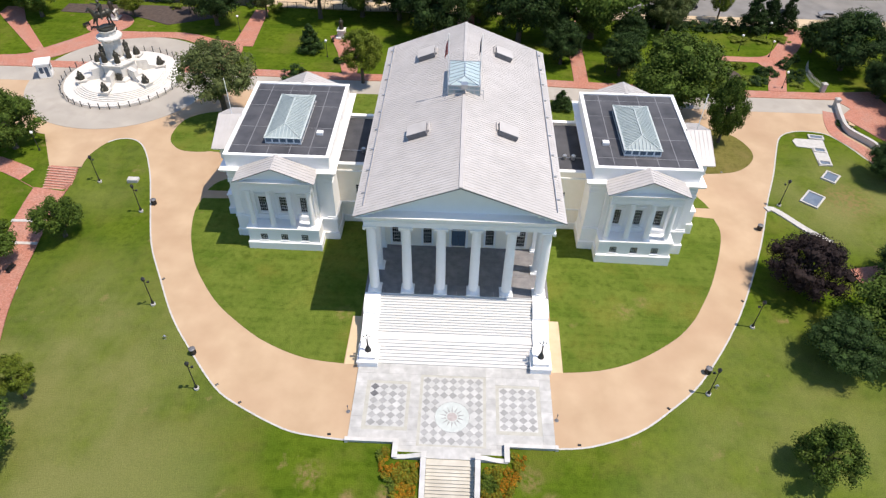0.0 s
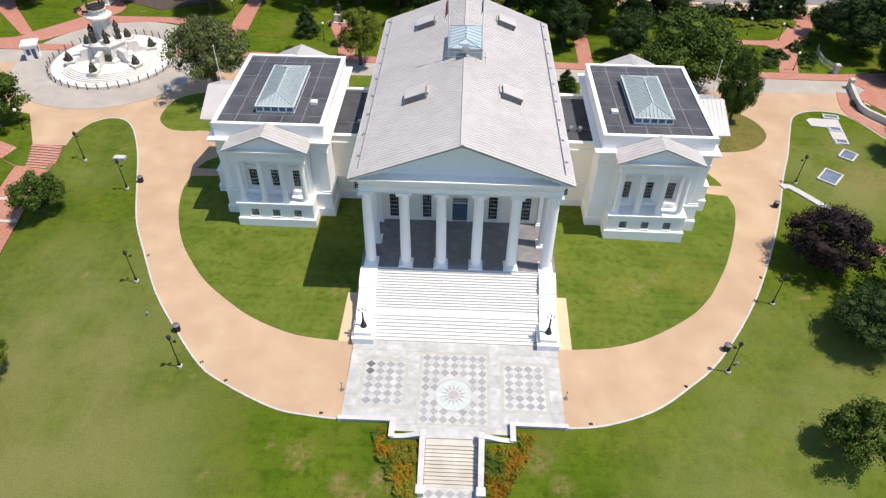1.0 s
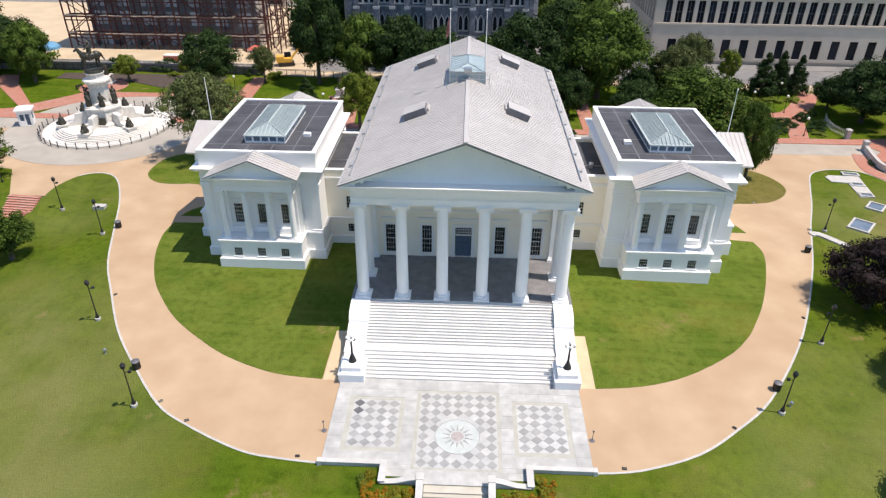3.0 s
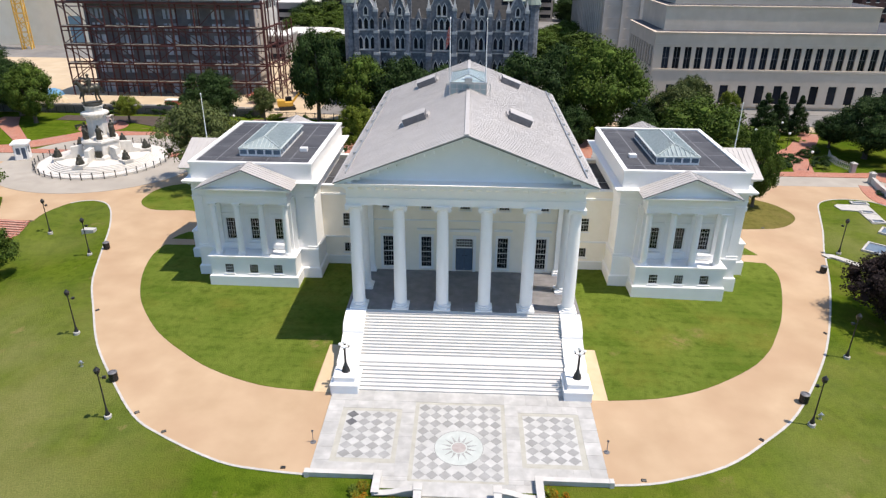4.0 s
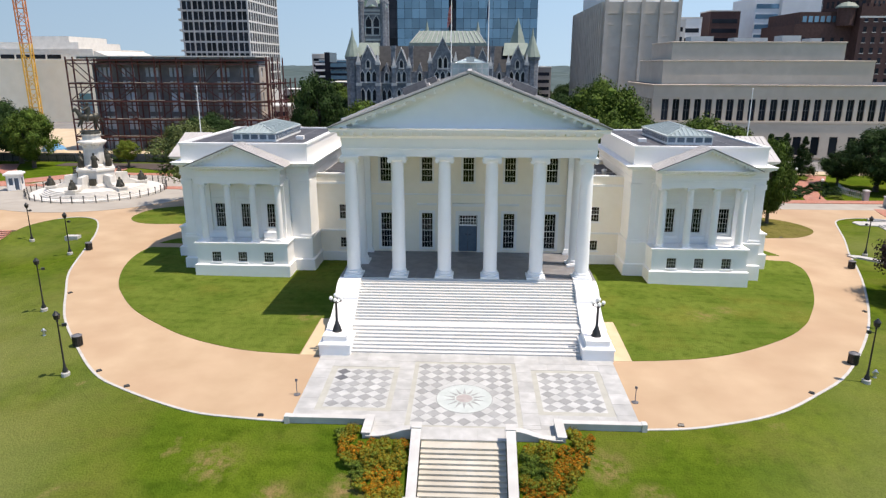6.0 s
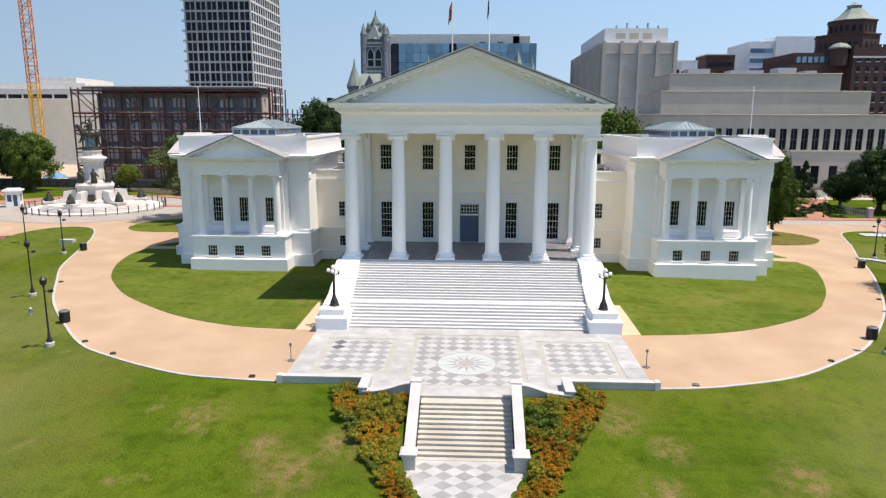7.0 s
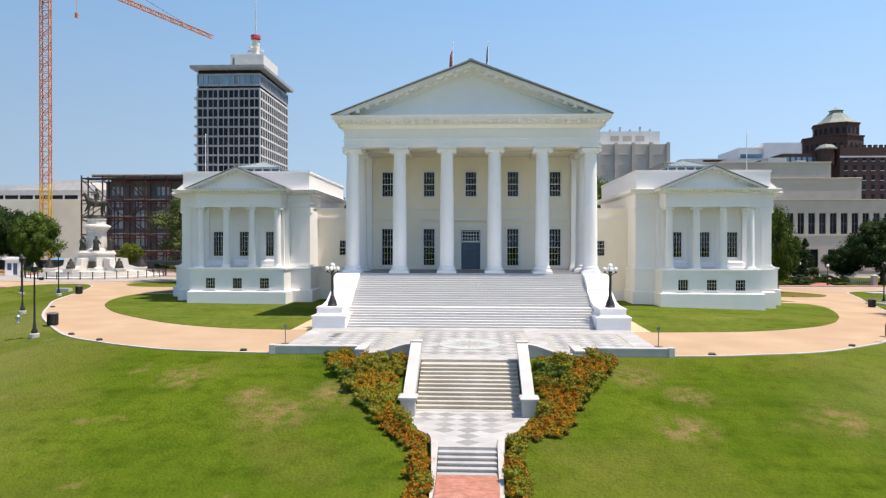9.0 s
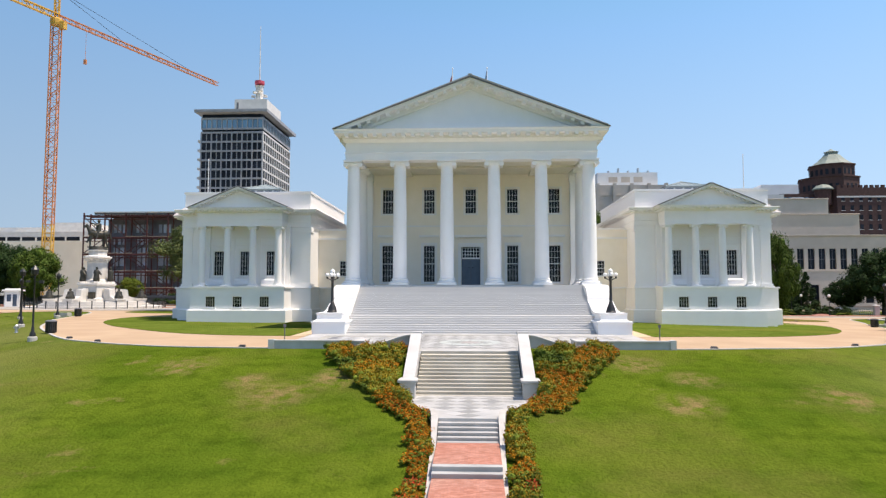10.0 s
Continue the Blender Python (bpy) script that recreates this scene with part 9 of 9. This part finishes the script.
BUSH = [
    bush("shrub", "low dark green shrub in the flower bed", LEAF, LEAFY, 420, 260, 21),
    bush("shrub", "low gold and olive flowering shrub", LEAFY, GOLDLEAF, 260, 460, 22),
    bush("shrub", "low orange and bronze flowering shrub", LEAFY, FLOWER, 260, 480, 23),
    bush("shrub", "low red-flowering shrub in the bed", LEAFY, REDFLOWER, 300, 300, 24),
]
placed = [0, 0, 0, 0]
rng = random.Random(9)
for s in (-1, 1):
    pts = []
    tries = 0
    while tries < 16000 and len(pts) < 330:
        tries += 1
        x, y = rng.uniform(1.6, 8.8), rng.uniform(-46, -23)
        if polydist(np.array([x]), np.array([y]), BEDS[s])[0] > 0 or any((x - a) ** 2 + (y - b) ** 2 < 0.15 for a, b in pts):
            continue
        pts.append((x, y))
    for x, y in pts:
        tone = noise.noise((x * 0.5 + 5 * s, y * 0.35, 0.0)) 
        kind = 0 if tone < -0.24 else (1 if tone < -0.02 else 2)
        if y < -40 and rng.random() < 0.5:
            kind = 3
        k = rng.uniform(0.85, 1.2)
        m = RZ(rng.uniform(0, 360), (s * x, y, float(ground_z(s * x, y)) - 0.05)) @ Matrix.Diagonal((k, k, k * rng.uniform(0.85, 1.2), 1))
        if placed[kind] == 0:
            BUSH[kind].matrix_basis = m
        else:
            copy_thing(BUSH[kind], m)
        placed[kind] += 1


# ---- building site below the steel frame ----
slab("site_ground", [(-128, 99.5), (-38, 99.5), (-38, 119), (-128, 119)], -0.1, 0.17, DIRT, "bare tan earth of the building site", "ground")
for k in range(17):
    bar = thing("concrete_barrier", "pale concrete barrier along the building site", "barrier", (-113 + 3.7 * k, 99.9, 0.17), "site barriers")
    me = shared(("barrier",), lambda bm: loft(bm, [[(x, -0.3, 0), (x, 0.3, 0), (x, 0.28, 0.1), (x, 0.12, 0.4), (x, 0.09, 0.9), (x, -0.09, 0.9), (x, -0.12, 0.4), (x, -0.28, 0.1)] for x in (-1.75, 1.75)]), KERB)
    piece("body", me, bar, Matrix.Translation((-113 + 3.7 * k, 99.9, 0.17)))
    settle(bar)
REDPAINT = mat("faded_red_cloth", (0.45, 0.08, 0.06), (0.55, 0.14, 0.11), 1.5, 0.8, 0.05, 6)
TARP = mat("blue_tarpaulin", (0.05, 0.20, 0.38), (0.12, 0.32, 0.50), 1.2, 0.6, 0.2, 4, c3=(0.5, 0.52, 0.5), scale3=0.5)
ex = thing("excavator", "yellow tracked excavator parked on the site", "excavator", (-46, 103, 0.17))
em = RZ(20, (-46, 103, 0.17))
for s in (-1, 1):
    bm = bmesh.new()
    loft(bm, [[(-2.0, y, 0.25), (-1.7, y, 0), (1.7, y, 0), (2.0, y, 0.25), (2.0, y, 0.6), (1.7, y, 0.85), (-1.7, y, 0.85), (-2.0, y, 0.6)] for y in (s * 1.3 - 0.3, s * 1.3 + 0.3)], em)
    bmesh.ops.recalc_face_normals(bm, faces=bm.faces[:])
    part("track", bm, IRON, ex)
bm = bmesh.new()
box(bm, -2.4, 1.4, -1.3, 1.3, 1.0, 1.9, em)
box(bm, -2.4, -0.6, -1.3, 1.3, 1.9, 2.4, em)
lathe(bm, [(0.8, 0.6), (0.8, 1.0)], (0, 0), 12, em)
part("house", bm, CRANEY, ex)
bm = bmesh.new()
band(bm, -0.3, 1.3, 0.3, 1.3, [(1.903, 0), (2.9, 0), (3.0, -0.15)], em)
part("cab", bm, DARKGLASS, ex, "dark glazed cab")
bm = bmesh.new()
tube(bm, (1.2, -0.3, 1.6), (3.2, -0.3, 4.0), 0.28, 0.26, 8, em)
tube(bm, (3.2, -0.3, 4.0), (5.4, -0.3, 3.5), 0.26, 0.2, 8, em)
part("boom", bm, CRANEY, ex)
bm = bmesh.new()
tube(bm, (5.4, -0.3, 3.6), (5.9, -0.3, 1.4), 0.2, 0.16, 8, em)
box(bm, 5.3, 6.3, -0.8, 0.2, 0.5, 1.4, em)
part("bucket_arm", bm, CRANEY, ex)
settle(ex)
hut = thing("site_canopy", "faded red canopy on four posts at the site", "canopy", (-55.5, 109, 0.17))
for x in (-57, -54):
    for y in (107.5, 110.5):
        bm = bmesh.new()
        tube(bm, (x, y, 0.17), (x, y, 2.5), 0.05, seg=6)
        part("post", bm, METAL, hut)
bm = bmesh.new()
loft(bm, [[(-57.2, 107.3, 2.45), (-53.8, 107.3, 2.45), (-53.8, 110.7, 2.45), (-57.2, 110.7, 2.45)], [(-55.6, 108.9, 3.4), (-55.4, 108.9, 3.4), (-55.4, 109.1, 3.4), (-55.6, 109.1, 3.4)]])
part("canopy", bm, REDPAINT, hut)
settle(hut)
vn = thing("site_container", "low red and white site container", "container", (-75.7, 104.3, 0.17))
bm = bmesh.new()
box(bm, -77.6, -73.8, 103.4, 105.4, 0.17, 1.3)
part("body", bm, REDPAINT, vn)
bm = bmesh.new()
box(bm, -77.7, -73.7, 103.3, 105.5, 1.303, 1.5)
part("lid", bm, CONCRETE, vn, "pale flat lid")
settle(vn)
hp = thing("tarp_heap", "heap of material under a crumpled blue tarpaulin", "heap", (-113, 113, 0.17))
bm = bmesh.new()
lathe(bm, [(3.2, 0.1), (2.9, 0.8), (2.1, 1.5), (0.9, 1.9), (0.1, 2.0)], (-113, 113), 18)
for v in bm.verts:
    v.co += Vector((noise.noise(v.co * 0.8), noise.noise(v.co * 0.8 + Vector((9, 0, 0))), 0.5 * abs(noise.noise(v.co * 0.7)))) * 0.6
part("sheet", bm, TARP, hp)
settle(hp)
for x, y, r in ((-108, 108, 2.2), (-60, 112.0, 1.6), (-105, 104, 1.6), (-50, 108, 1.4)):
    hp = thing("earth_heap", "low heap of tan earth on the site", "heap", (x, y, 0.17), "earth heaps")
    bm = bmesh.new()
    lathe(bm, [(r, 0.1), (r * 0.8, 0.5), (r * 0.45, 0.95), (0.1, 1.1)], (x, y), 14)
    for v in bm.verts:
        if v.co.z > 0.3:
            v.co += Vector((noise.noise(v.co), noise.noise(v.co + Vector((9, 0, 0))), noise.noise(v.co * 0.7))) * 0.4
    part("earth", bm, DIRT, hp)
    settle(hp)


# ---- parked cars beyond the park ----
def car(label, paint):
    t = thing("car", label, "car", group="parked cars")
    bm = bmesh.new()
    prof = [(-2.2, 0.35), (2.2, 0.35), (2.25, 0.75), (1.3, 0.92), (0.75, 1.42), (-1.15, 1.45), (-1.9, 0.98), (-2.25, 0.9)]
    loft(bm, [[(x, y * (0.9 if z > 1.2 else 1.0), z) for x, z in prof] for y in (-0.88, 0.88)])
    bmesh.ops.recalc_face_normals(bm, faces=bm.faces[:])
    bmesh.ops.bevel(bm, geom=bm.edges[:], offset=0.06, segments=2, affect="EDGES")
    part("body", bm, paint, t, smooth=True)
    for s in (-1, 1):
        bm = bmesh.new()
        loft(bm, [[(-1.55, y, 0.98), (1.1, y, 0.95), (0.66, y, 1.36), (-1.1, y, 1.38)] for y in (s * 0.85, s * 0.9)])
        bmesh.ops.recalc_face_normals(bm, faces=bm.faces[:])
        part("side_window", bm, DARKGLASS, t)
    for x in (-1.35, 1.4):
        for s in (-1, 1):
            bm = bmesh.new()
            tube(bm, (x, s * 0.72, 0.34), (x, s * 0.92, 0.34), 0.34, seg=16)
            w = part("wheel", bm, IRON, t)
            bm = bmesh.new()
            tube(bm, (x, s * 0.921, 0.34), (x, s * 0.935, 0.34), 0.2, seg=12)
            part("rim", bm, METAL, w)
    for s in (-1, 1):
        bm = bmesh.new()
        box(bm, 2.2, 2.27, s * 0.5, s * 0.8, 0.62, 0.76)
        part("headlight", bm, GLOBE, t)
    return t


scatter(car("dark blue parked car on the street", mat("dark_car_paint", (0.01, 0.014, 0.025), (0.016, 0.02, 0.032), 1, 0.2, 0, spec=0.7)), [(80, 101.0, 5), (-140, 105, 0), (56, 103.5, 180)], 0.04)
scatter(car("silver parked car on the street", mat("silver_car_paint", (0.45, 0.46, 0.48), (0.5, 0.51, 0.53), 1, 0.25, 0, metal=0.5)), [(90, 100.8, 0), (30, 103.5, 180), (100, 101, 185)], 0.04)
